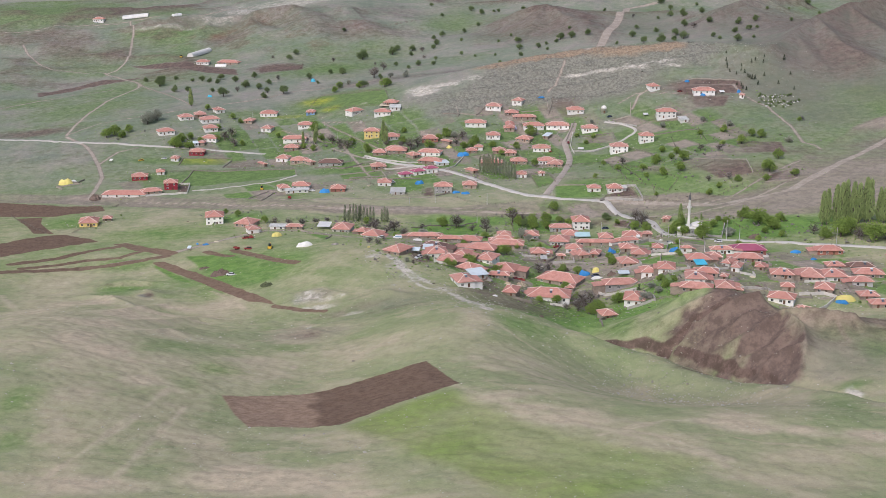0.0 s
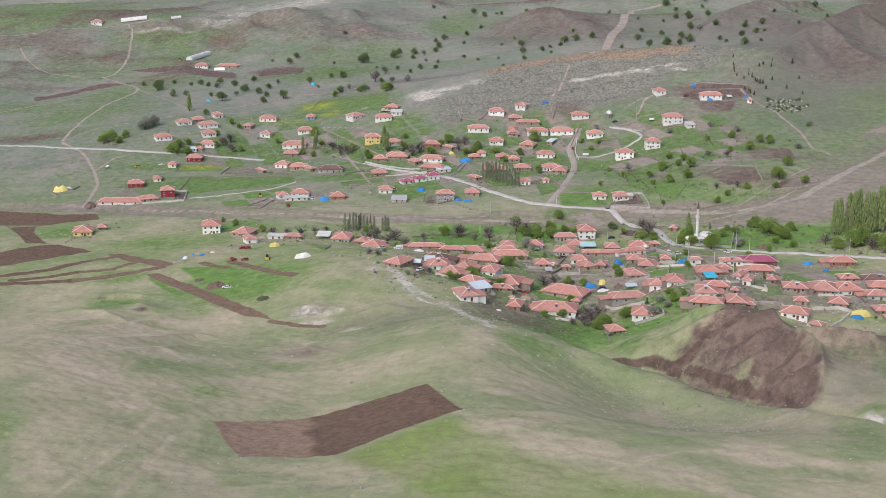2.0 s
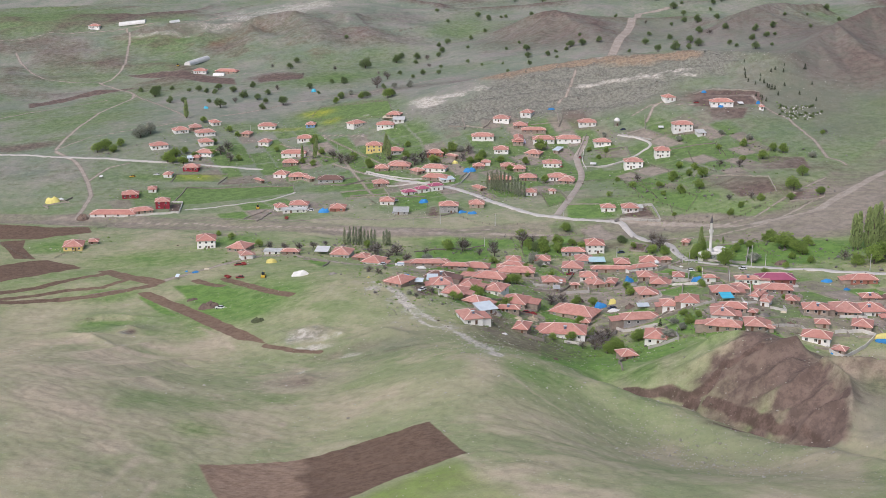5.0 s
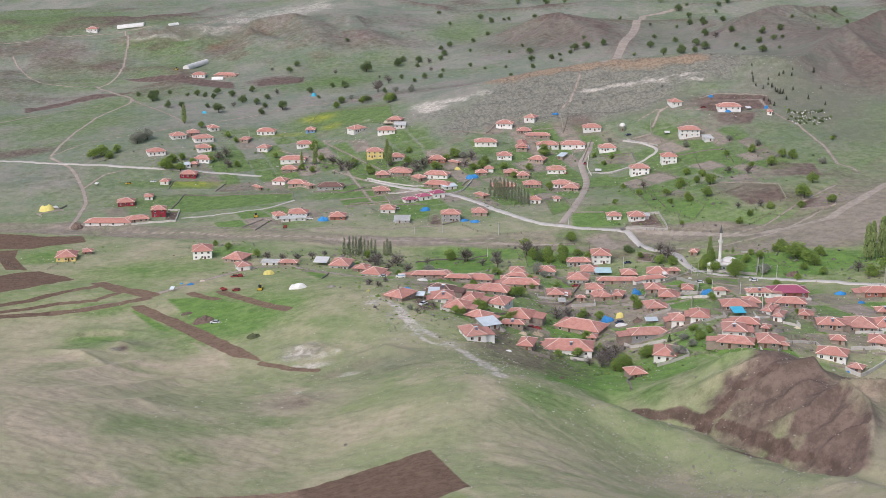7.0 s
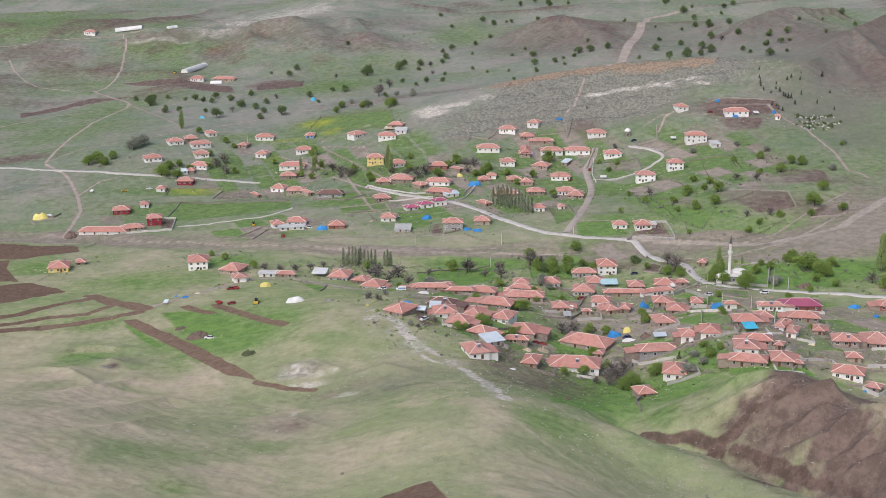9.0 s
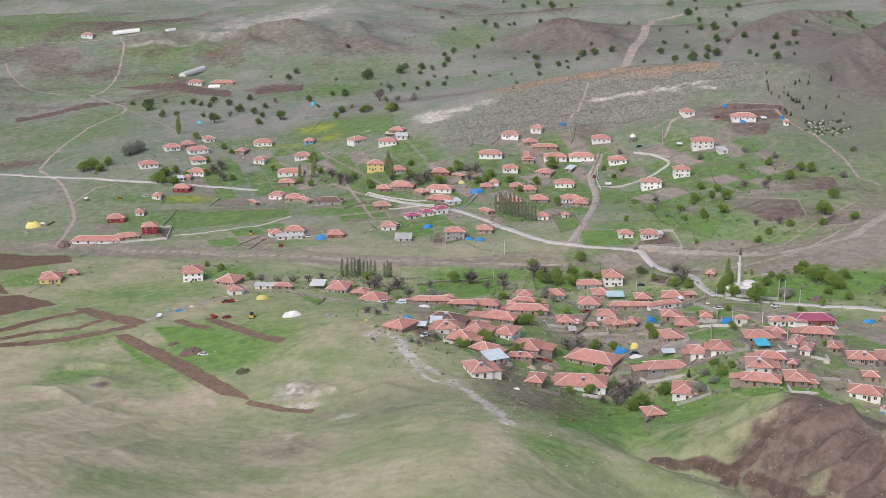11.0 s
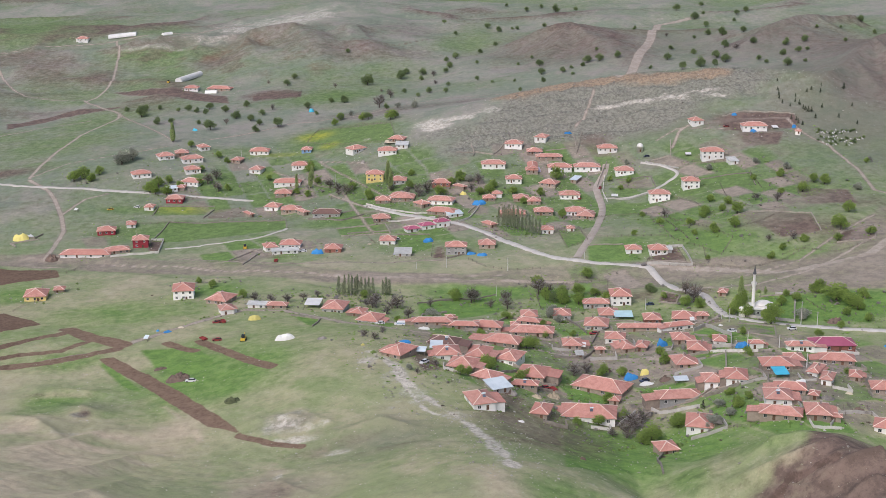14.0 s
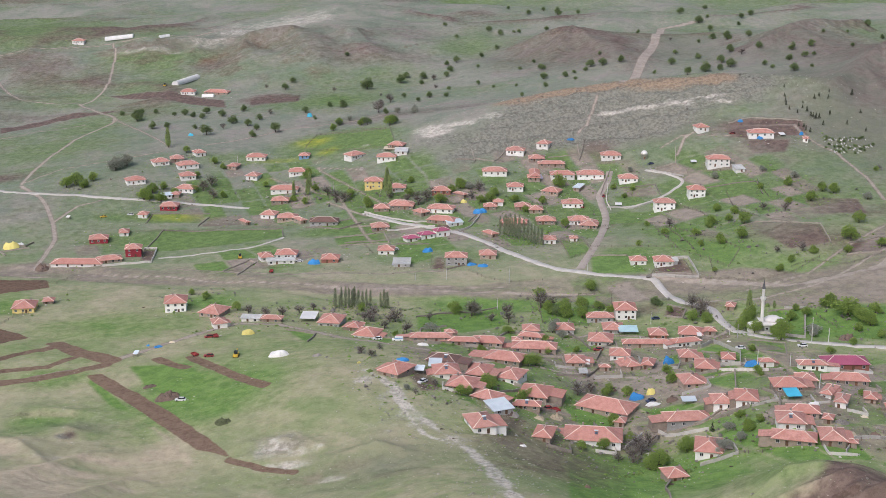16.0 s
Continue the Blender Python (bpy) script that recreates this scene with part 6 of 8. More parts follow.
tree(-156.9, 1221.7, 9.1, 10.1, "green")
tree(-141.0, 1288.3, 6.6, 7.3, "green")
tree(-130.3, 1261.6, 3.8, 4.3, "green")
tree(-225.1, 1241.6, 4.7, 5.2, "green")
tree(-210.7, 1215.2, 9.5, 10.6, "green")
tree(-36.8, 1412.7, 6.7, 7.5, "grey")
tree(-33.5, 1360.3, 4.6, 5.1, "grey")
tree(-71.4, 1312.4, 8.9, 9.9, "grey")
tree(-78.6, 1303.5, 5.7, 6.4, "grey")
tree(-125.6, 1376.4, 5.2, 5.7, "grey")
tree(-191.5, 1409.9, 4.4, 4.8, "grey")
tree(-170.9, 1289.5, 5.7, 6.3, "grey")
tree(-201.5, 1237.7, 5.9, 6.6, "grey")
tree(-81.6, 1347.6, 3.7, 4.1, "grey")
tree(-47.2, 1239.3, 7.1, 7.8, "pale")
tree(-99.7, 1240.7, 4.6, 5.1, "pale")
tree(-61.7, 1247.5, 5.4, 6.1, "pale")
tree(228.2, 1162.9, 2.9, 1.8, "conifer")
tree(226.5, 1151.7, 3.3, 2.1, "conifer")
tree(225.6, 1143.6, 3.7, 2.3, "conifer")
tree(225.2, 1139.6, 2.9, 1.8, "conifer")
tree(225.9, 1131.9, 3.2, 2.0, "conifer")
tree(231.0, 1128.5, 2.8, 1.8, "conifer")
tree(236.1, 1135.6, 2.8, 1.8, "conifer")
tree(238.2, 1130.9, 4.1, 2.6, "conifer")
tree(239.7, 1124.6, 4.0, 2.5, "conifer")
tree(242.7, 1121.5, 4.4, 2.8, "conifer")
tree(241.1, 1123.5, 3.6, 2.3, "conifer")
tree(245.0, 1121.6, 4.0, 2.5, "conifer")
tree(227.7, 1108.2, 3.2, 2.0, "conifer")
tree(231.2, 1107.6, 3.2, 2.0, "conifer")
tree(231.5, 1102.4, 3.6, 2.2, "conifer")
tree(233.6, 1098.4, 3.5, 2.2, "conifer")
tree(245.5, 1111.1, 3.6, 2.3, "conifer")
tree(245.9, 1143.0, 3.7, 2.3, "conifer")
tree(249.6, 1145.2, 3.3, 2.1, "conifer")
tree(275.6, 1153.6, 5.0, 3.2, "conifer")
tree(256.0, 1143.2, 3.3, 2.1, "conifer")
tree(253.4, 1125.8, 3.6, 2.3, "conifer")
tree(262.5, 1112.7, 3.6, 2.3, "conifer")
tree(275.4, 1127.2, 3.3, 2.1, "conifer")
tree(273.0, 1101.9, 3.2, 2.0, "conifer")
tree(237.2, 1140.4, 2.5, 1.5, "conifer")
tree(258.1, 1150.4, 2.5, 1.6, "conifer")
tree(-282.0, 1075.1, 8.8, 9.8, "bright")
tree(-276.4, 1079.4, 10.3, 11.4, "bright")
tree(-268.8, 1073.0, 7.3, 8.1, "bright")
tree(-266.3, 1086.3, 7.4, 8.2, "bright")
tree(-222.3, 1050.1, 9.9, 10.9, "bright")
tree(-219.4, 1062.7, 8.5, 9.5, "bright")
tree(-210.4, 1047.8, 8.4, 9.3, "bright")
tree(-218.1, 1048.4, 7.0, 7.8, "bright")
tree(-214.7, 1156.2, 6.2, 6.9, "bright")
tree(-188.9, 1130.8, 6.0, 6.7, "bright")
tree(-180.9, 1120.1, 5.2, 5.8, "bright")
tree(-195.3, 1099.1, 5.1, 5.7, "bright")
tree(-191.8, 1070.4, 5.7, 6.3, "bright")
tree(-82.6, 1048.3, 6.8, 7.6, "bright")
tree(-69.5, 1026.5, 8.0, 8.9, "bright")
tree(-42.3, 1038.9, 6.8, 7.5, "bright")
tree(-21.2, 1021.7, 7.9, 8.8, "bright")
tree(-14.2, 1040.9, 6.1, 6.8, "bright")
tree(-8.6, 1048.1, 8.2, 9.1, "bright")
tree(13.8, 1033.6, 6.7, 7.5, "bright")
tree(11.8, 1021.7, 7.9, 8.8, "bright")
tree(33.2, 1003.3, 5.2, 5.8, "bright")
tree(57.5, 1051.2, 9.6, 10.6, "bright")
tree(44.7, 1018.9, 6.6, 7.3, "bright")
tree(56.3, 969.4, 6.3, 7.0, "bright")
tree(62.8, 1015.3, 5.3, 5.9, "bright")
tree(-116.8, 1097.3, 8.7, 9.6, "bright")
tree(-112.4, 1042.8, 5.5, 6.1, "bright")
tree(-63.9, 1185.0, 9.4, 10.4, "bright")
tree(-107.2, 1229.6, 6.5, 7.3, "bright")
tree(-87.7, 1212.3, 7.2, 8.0, "bright")
tree(-109.7, 1209.0, 6.4, 7.1, "bright")
tree(26.5, 1022.1, 6.0, 6.6, "bright")
tree(4.5, 1022.1, 6.0, 6.6, "bright")
tree(-108.6, 1069.9, 5.6, 6.2, "bright")
tree(-42.2, 1062.7, 5.5, 6.2, "bright")
tree(147.8, 969.1, 5.7, 6.3, "bright")
tree(140.1, 941.4, 6.7, 7.5, "bright")
tree(156.5, 955.6, 6.2, 6.9, "bright")
tree(150.7, 941.5, 5.5, 6.1, "bright")
tree(157.9, 932.4, 8.5, 9.4, "bright")
tree(138.2, 935.7, 4.9, 5.4, "bright")
tree(138.6, 900.0, 7.0, 7.8, "bright")
tree(150.6, 902.1, 7.6, 8.4, "bright")
tree(128.2, 919.7, 5.4, 6.0, "bright")
tree(112.3, 933.6, 4.8, 5.4, "bright")
tree(105.1, 960.7, 3.7, 4.2, "bright")
tree(127.4, 898.7, 4.1, 4.5, "bright")
tree(207.1, 886.4, 9.9, 11.0, "bright")
tree(219.6, 916.3, 7.9, 8.8, "bright")
tree(183.6, 871.5, 5.1, 5.7, "bright")
tree(222.2, 984.6, 7.8, 8.7, "bright")
tree(216.4, 989.2, 6.6, 7.3, "bright")
tree(205.1, 970.3, 7.7, 8.5, "bright")
tree(198.6, 1003.5, 6.6, 7.4, "bright")
tree(180.3, 1000.2, 4.6, 5.1, "bright")
tree(190.3, 965.1, 5.1, 5.6, "bright")
tree(260.3, 1028.5, 4.1, 4.6, "bright")
tree(138.7, 745.7, 9.5, 10.5, "bright")
tree(124.0, 761.4, 6.3, 7.0, "bright")
tree(128.9, 753.3, 6.7, 7.4, "bright")
tree(132.5, 784.5, 6.0, 6.7, "bright")
tree(170.2, 787.7, 7.1, 7.9, "bright")
tree(149.6, 771.3, 5.9, 6.6, "bright")
tree(157.5, 776.7, 5.5, 6.1, "bright")
tree(181.8, 755.2, 6.8, 7.6, "bright")
tree(188.1, 770.1, 6.5, 7.2, "bright")
tree(174.6, 747.6, 4.8, 5.4, "bright")
tree(155.4, 787.3, 4.1, 4.5, "bright")
tree(34.5, 833.5, 6.9, 7.6, "bright")
tree(45.6, 801.4, 8.1, 9.0, "bright")
tree(53.7, 798.7, 7.1, 7.8, "bright")
tree(63.2, 811.5, 5.1, 5.7, "bright")
tree(68.0, 802.6, 6.1, 6.8, "bright")
tree(111.9, 782.2, 6.0, 6.6, "bright")
tree(97.3, 803.2, 4.1, 4.5, "bright")
tree(-116.4, 797.4, 5.1, 5.7, "bright")
tree(-136.7, 822.4, 4.8, 5.3, "bright")
tree(-146.5, 834.6, 3.8, 4.2, "bright")
tree(-9.0, 805.4, 4.6, 5.1, "bright")
tree(-55.3, 801.7, 4.6, 5.1, "bright")
tree(5.1, 653.8, 5.9, 6.6, "bright")
tree(-1.4, 633.8, 3.8, 4.2, "bright")
tree(19.2, 647.3, 5.1, 5.7, "bright")
tree(23.2, 694.8, 6.0, 6.6, "bright")
tree(33.3, 752.1, 3.8, 4.2, "bright")
tree(45.9, 730.2, 3.6, 4.0, "bright")
tree(3.2, 711.5, 3.5, 3.9, "bright")
tree(-16.7, 689.0, 2.9, 3.3, "bright")
tree(52.8, 636.2, 4.7, 5.2, "bright")
tree(45.8, 617.7, 4.1, 4.6, "bright")
tree(57.1, 618.0, 4.5, 5.0, "bright")
tree(53.0, 624.1, 3.4, 3.8, "bright")
tree(75.3, 604.6, 5.1, 5.7, "bright")
tree(60.4, 588.0, 5.3, 5.9, "bright")
tree(65.7, 598.7, 4.4, 4.8, "bright")
tree(80.1, 689.5, 4.7, 5.2, "bright")
tree(61.7, 669.1, 4.9, 5.5, "bright")
tree(112.8, 664.1, 3.3, 3.7, "bright")
tree(118.6, 708.7, 4.0, 4.4, "bright")
tree(152.1, 709.0, 4.1, 4.5, "bright")
tree(144.6, 636.1, 3.2, 3.5, "bright")
tree(96.4, 603.2, 4.8, 5.3, "bright")
tree(100.9, 606.7, 3.7, 4.1, "bright")
tree(38.7, 604.9, 3.6, 4.1, "bright")
tree(33.1, 724.4, 3.6, 4.0, "bright")
tree(98.1, 693.8, 3.9, 4.3, "bright")
tree(-34.7, 736.8, 3.7, 4.1, "bright")
tree(165.6, 723.6, 4.2, 4.6, "bright")
tree(181.0, 734.6, 4.7, 5.3, "bright")
tree(105.1, 1038.3, 4.7, 5.3, "bright")
tree(94.3, 911.3, 4.1, 4.6, "bright")
tree(92.6, 1043.2, 4.1, 4.5, "bright")
tree(202.0, 872.0, 5.2, 5.7, "bright")
tree(161.9, 853.5, 5.0, 5.5, "bright")
tree(169.7, 862.7, 4.5, 5.0, "bright")
tree(221.5, 877.3, 5.8, 6.4, "bright")
tree(106.9, 874.3, 3.9, 4.4, "bright")
tree(98.4, 1026.3, 4.0, 4.5, "bright")
tree(128.6, 858.2, 3.3, 3.7, "bright")
tree(-145.3, 1086.1, 5.0, 5.6, "bright")
tree(-121.1, 1051.4, 5.5, 6.1, "bright")
tree(-170.9, 1062.3, 5.6, 6.3, "bright")
tree(-213.5, 1071.4, 6.5, 7.2, "bright")
tree(-203.9, 1062.8, 5.7, 6.3, "bright")
tree(-186.4, 1072.7, 9.3, 10.3, "grey")
tree(-182.3, 1082.5, 9.4, 10.4, "grey")
tree(-176.8, 1058.3, 8.4, 9.4, "grey")
tree(-98.7, 1057.5, 8.3, 9.2, "grey")
tree(-92.0, 1047.4, 8.2, 9.1, "grey")
tree(-85.7, 1041.2, 8.8, 9.8, "grey")
tree(-36.0, 1022.5, 10.6, 11.8, "grey")
tree(-30.7, 1028.7, 9.3, 10.4, "grey")
tree(-27.3, 1038.7, 6.7, 7.5, "grey")
tree(3.8, 1041.6, 8.8, 9.8, "grey")
tree(-1.0, 1028.9, 6.7, 7.4, "grey")
tree(-77.9, 1263.0, 11.7, 13.0, "grey")
tree(117.4, 951.4, 6.2, 6.9, "grey")
tree(178.7, 876.4, 5.7, 6.3, "grey")
tree(185.7, 951.4, 6.2, 6.9, "grey")
tree(173.6, 957.3, 5.6, 6.3, "grey")
tree(-48.6, 787.2, 6.9, 7.7, "grey")
tree(-40.0, 782.3, 5.9, 6.6, "grey")
tree(-30.7, 758.5, 6.6, 7.4, "grey")
tree(0.8, 804.5, 7.6, 8.5, "grey")
tree(17.4, 791.0, 7.0, 7.7, "grey")
tree(39.8, 822.7, 6.8, 7.5, "grey")
tree(109.1, 808.1, 8.8, 9.7, "grey")
tree(-52.2, 781.1, 4.9, 5.5, "grey")
tree(-109.5, 789.8, 6.0, 6.7, "grey")
tree(-100.2, 783.2, 6.0, 6.6, "grey")
tree(-92.1, 784.0, 6.0, 6.6, "grey")
tree(-84.6, 789.3, 5.0, 5.5, "grey")
tree(-78.6, 797.0, 4.0, 4.5, "grey")
tree(55.8, 597.3, 7.2, 8.0, "grey")
tree(59.7, 605.8, 5.1, 5.7, "grey")
tree(50.8, 597.2, 4.3, 4.8, "grey")
tree(-45.4, 683.1, 3.8, 4.2, "grey")
tree(-40.9, 676.5, 3.7, 4.1, "grey")
tree(-38.6, 692.1, 3.4, 3.8, "grey")
tree(-14.1, 636.5, 3.4, 3.8, "grey")
tree(-20.9, 624.0, 3.0, 3.3, "grey")
tree(111.8, 798.4, 5.1, 5.7, "grey")
tree(-91.4, 1041.6, 5.4, 6.1, "grey")
tree(-43.7, 1029.4, 6.0, 6.7, "grey")
tree(-55.3, 1037.6, 5.4, 6.0, "grey")
tree(-21.2, 790.4, 5.0, 5.5, "grey")
tree(9.1, 793.6, 5.0, 5.5, "grey")
tree(-41.6, 765.2, 4.8, 5.3, "grey")
tree(165.1, 876.7, 4.6, 5.1, "grey")
tree(-256.1, 1109.4, 12.0, 13.3, "pale")
tree(-250.3, 1119.2, 10.6, 11.8, "pale")
tree(-3.0, 1044.9, 6.1, 6.8, "pale")
tree(204.7, 1015.1, 5.4, 6.0, "pale")
tree(239.3, 970.8, 5.8, 6.5, "pale")
tree(152.8, 741.0, 4.3, 4.7, "pale")
tree(91.9, 594.6, 4.0, 4.4, "pale")
tree(87.5, 591.5, 3.6, 4.0, "pale")
tree(83.3, 588.7, 3.2, 3.6, "pale")
tree(40.5, 785.5, 4.5, 4.9, "pale")
tree(-55.7, 1043.8, 4.8, 5.3, "pale")
tree(-57.2, 1056.6, 4.8, 5.4, "pale")
tree(106.2, 1066.7, 4.2, 4.6, "pale")
tree(157.3, 1031.6, 5.4, 6.0, "pale")
tree(187.9, 1030.3, 4.8, 5.3, "pale")
tree(41.8, 763.3, 4.8, 5.3, "pale")
tree(-231.6, 1171.6, 14.9, 5.3, "poplar")
tree(-113.4, 1078.3, 10.2, 3.9, "poplar")
tree(-59.2, 1070.5, 10.1, 3.9, "poplar")
tree(-55.4, 1038.7, 15.0, 4.5, "poplar")
tree(-58.7, 1049.9, 12.9, 3.8, "poplar")
tree(-68.3, 802.8, 10.7, 2.8, "bare_poplar")
tree(-66.1, 801.1, 7.3, 2.8, "bare_poplar")
tree(-59.1, 807.2, 10.8, 2.8, "bare_poplar")
tree(-57.1, 806.6, 9.6, 2.8, "bare_poplar")
tree(-55.2, 808.1, 8.5, 2.3, "bare_poplar")
tree(-44.4, 808.1, 10.2, 2.8, "bare_poplar")
tree(-42.8, 808.4, 9.1, 2.8, "bare_poplar")
tree(132.6, 785.5, 13.4, 3.9, "poplar")
tree(-122.6, 1063.3, 10.1, 3.1, "poplar")
tree(-112.7, 1061.3, 11.6, 3.9, "poplar")
tree(146.9, 795.7, 4.0, 1.7, "poplar")
tree(16.2, 953.5, 11.6, 2.7, "bare_poplar")
tree(18.5, 950.5, 12.2, 2.7, "bare_poplar")
tree(20.8, 947.6, 12.9, 2.7, "bare_poplar")
tree(23.1, 944.6, 12.8, 2.7, "bare_poplar")
tree(25.3, 941.6, 13.4, 2.7, "bare_poplar")
tree(27.6, 938.6, 13.4, 2.7, "bare_poplar")
tree(29.8, 935.6, 14.0, 2.7, "bare_poplar")
tree(32.0, 932.6, 13.3, 2.7, "bare_poplar")
tree(33.9, 929.6, 12.6, 2.7, "bare_poplar")
tree(35.8, 928.1, 11.9, 2.6, "bare_poplar")
tree(37.7, 926.5, 11.9, 2.6, "bare_poplar")
tree(39.9, 924.9, 10.5, 2.6, "bare_poplar")
tree(19.7, 960.1, 11.7, 2.7, "bare_poplar")
tree(22.4, 957.2, 12.3, 2.7, "bare_poplar")
tree(25.0, 954.2, 12.3, 2.7, "bare_poplar")
tree(27.6, 951.2, 12.2, 2.7, "bare_poplar")
tree(-65.4, 804.7, 10.7, 2.3, "bare_poplar")
tree(-63.3, 804.0, 11.3, 2.3, "bare_poplar")
tree(-61.7, 804.4, 10.7, 2.3, "bare_poplar")
tree(-60.1, 805.9, 9.6, 2.3, "bare_poplar")
tree(-53.3, 808.5, 9.7, 2.3, "bare_poplar")
tree(-51.3, 808.9, 9.1, 2.3, "bare_poplar")
tree(-46.2, 808.9, 8.5, 2.3, "bare_poplar")
tree(208.8, 756.0, 19.5, 5.4, "poplar")
tree(211.1, 755.1, 20.8, 5.4, "poplar")
tree(216.2, 756.2, 22.2, 6.1, "poplar")
tree(218.2, 752.7, 24.1, 6.0, "poplar")
tree(221.2, 754.5, 24.9, 6.1, "poplar")
tree(225.0, 753.3, 23.5, 6.1, "poplar")
tree(228.0, 752.5, 22.9, 6.1, "poplar")
tree(232.2, 754.0, 25.6, 6.1, "poplar")
tree(233.6, 750.9, 24.9, 6.1, "poplar")
tree(239.6, 752.0, 20.2, 5.4, "poplar")
tree(241.3, 749.0, 20.2, 5.4, "poplar")
tree(244.8, 748.2, 23.6, 6.1, "poplar")
tree(249.3, 747.2, 24.2, 6.1, "poplar")
tree(253.0, 744.0, 22.2, 6.0, "poplar")
tree(210.6, 724.6, 11.6, 12.9, "bright")
tree(217.4, 729.1, 10.6, 11.7, "bright")
tree(225.8, 710.5, 12.7, 14.1, "bright")
tree(202.2, 724.2, 7.5, 8.4, "bright")
tree(222.1, 724.0, 8.2, 9.1, "bright")
tree(235.6, 712.7, 10.4, 11.6, "bright")
tree(198.7, 734.8, 7.0, 7.8, "grey")
tree(219.2, 719.1, 7.5, 8.4, "grey")
tree(231.6, 711.5, 6.9, 7.7, "grey")

# garden trees of the lower village
tree(7.3, 651.5, 6.0, 5.7, "bright")
tree(26.4, 697.3, 6.0, 7.1, "bright")
tree(53.9, 669.7, 5.8, 6.4, "bright")
tree(52.8, 636.2, 5.0, 5.6, "bright")
tree(46.6, 608.8, 4.7, 4.9, "bright")
tree(63.8, 591.6, 7.5, 8.8, "bright")
tree(74.8, 600.7, 6.0, 7.7, "bright")
tree(80.7, 677.4, 5.4, 7.0, "bright")
tree(104.8, 701.5, 4.6, 5.4, "bright")
tree(112.8, 669.5, 3.9, 4.2, "bright")
tree(-9.1, 809.2, 6.6, 8.5, "bright")
tree(-0.6, 802.4, 10.1, 10.7, "grey")
tree(16.8, 802.7, 8.3, 8.4, "grey")
tree(34.5, 821.0, 10.3, 11.6, "grey")
tree(37.5, 806.7, 7.7, 8.5, "bright")
tree(46.0, 808.4, 7.8, 7.9, "bright")
tree(54.7, 811.5, 7.8, 7.4, "bright")
tree(41.5, 802.7, 6.5, 6.2, "green")
tree(-37.5, 784.9, 8.1, 9.3, "grey")
tree(-49.4, 779.8, 6.9, 7.6, "grey")
tree(-19.0, 762.3, 5.0, 7.9, "pale")
tree(58.8, 609.1, 7.4, 10.3, "grey")
tree(63.3, 613.6, 6.6, 6.2, "grey")
tree(41.7, 666.9, 6.2, 9.1, "grey")
tree(47.3, 672.1, 5.3, 6.9, "grey")
tree(37.8, 771.8, 7.4, 5.9, "pale")
tree(4.4, 708.2, 3.1, 4.4, "bright")
tree(111.0, 793.5, 10.6, 11.2, "grey")
tree(105.8, 786.3, 5.8, 6.7, "bright")
tree(127.2, 766.8, 8.6, 8.1, "bright")
tree(131.4, 772.3, 11.5, 5.5, "bright")
tree(137.0, 735.6, 10.4, 10.9, "bright")
tree(85.1, 593.6, 3.8, 8.0, "pale")
tree(90.9, 609.8, 3.0, 5.4, "pale")
tree(96.1, 617.0, 3.5, 5.0, "bright")
tree(96.1, 601.5, 3.9, 4.5, "bright")
tree(85.6, 613.0, 3.5, 2.1, "conifer")
tree(-4.5, 629.3, 4.9, 5.0, "bright")
tree(14.6, 637.3, 3.6, 4.7, "bright")
tree(22.2, 652.2, 4.6, 4.0, "bright")
tree(73.4, 800.7, 7.7, 6.8, "bright")
tree(61.6, 843.5, 6.9, 7.8, "bright")
tree(92.0, 816.1, 4.9, 8.7, "green")
tree(175.6, 770.5, 9.9, 16.6, "bright")
tree(180.7, 760.4, 7.5, 10.9, "bright")
tree(154.2, 746.8, 5.0, 8.0, "pale")
tree(171.8, 786.5, 8.3, 8.5, "bright")
tree(-24.3, 629.1, 2.6, 3.4, "pale")
tree(16.8, 768.4, 3.9, 6.4, "bright")


# ---- the mosque and its minaret ----
PLASTER = plain("clean_white_plaster", (0.78, 0.76, 0.73), (0.62, 0.60, 0.56), 0.8, vary=0.08)
LEAD = plain("dark_lead_cap", (0.16, 0.16, 0.17), (0.11, 0.11, 0.12), 2.0, 0.6)
STONE_WALL = plain("rough_field_stone", (0.36, 0.32, 0.275), (0.23, 0.20, 0.17), 2.5)
PALE_WALL = plain("whitened_concrete", (0.62, 0.60, 0.56), (0.45, 0.42, 0.385), 1.5)
WOOD = plain("weathered_wood", (0.27, 0.23, 0.19), (0.17, 0.145, 0.12), 4.0)
CONCRETE = plain("pale_concrete_pole", (0.58, 0.57, 0.55), (0.46, 0.45, 0.43), 3.0)


def lathe(profile, sides=16):
    """A body of rotation from (radius, height) pairs."""
    bm = bmesh.new()
    rings = [[bm.verts.new((r * math.cos(k * math.tau / sides), r * math.sin(k * math.tau / sides), z)) for k in range(sides)] for r, z in profile]
    for low, high in zip(rings, rings[1:]):
        for k in range(sides):
            bm.faces.new((low[k], low[(k + 1) % sides], high[(k + 1) % sides], high[k]))
    bm.faces.new(rings[0][::-1])
    bm.faces.new(rings[-1])
    return bm


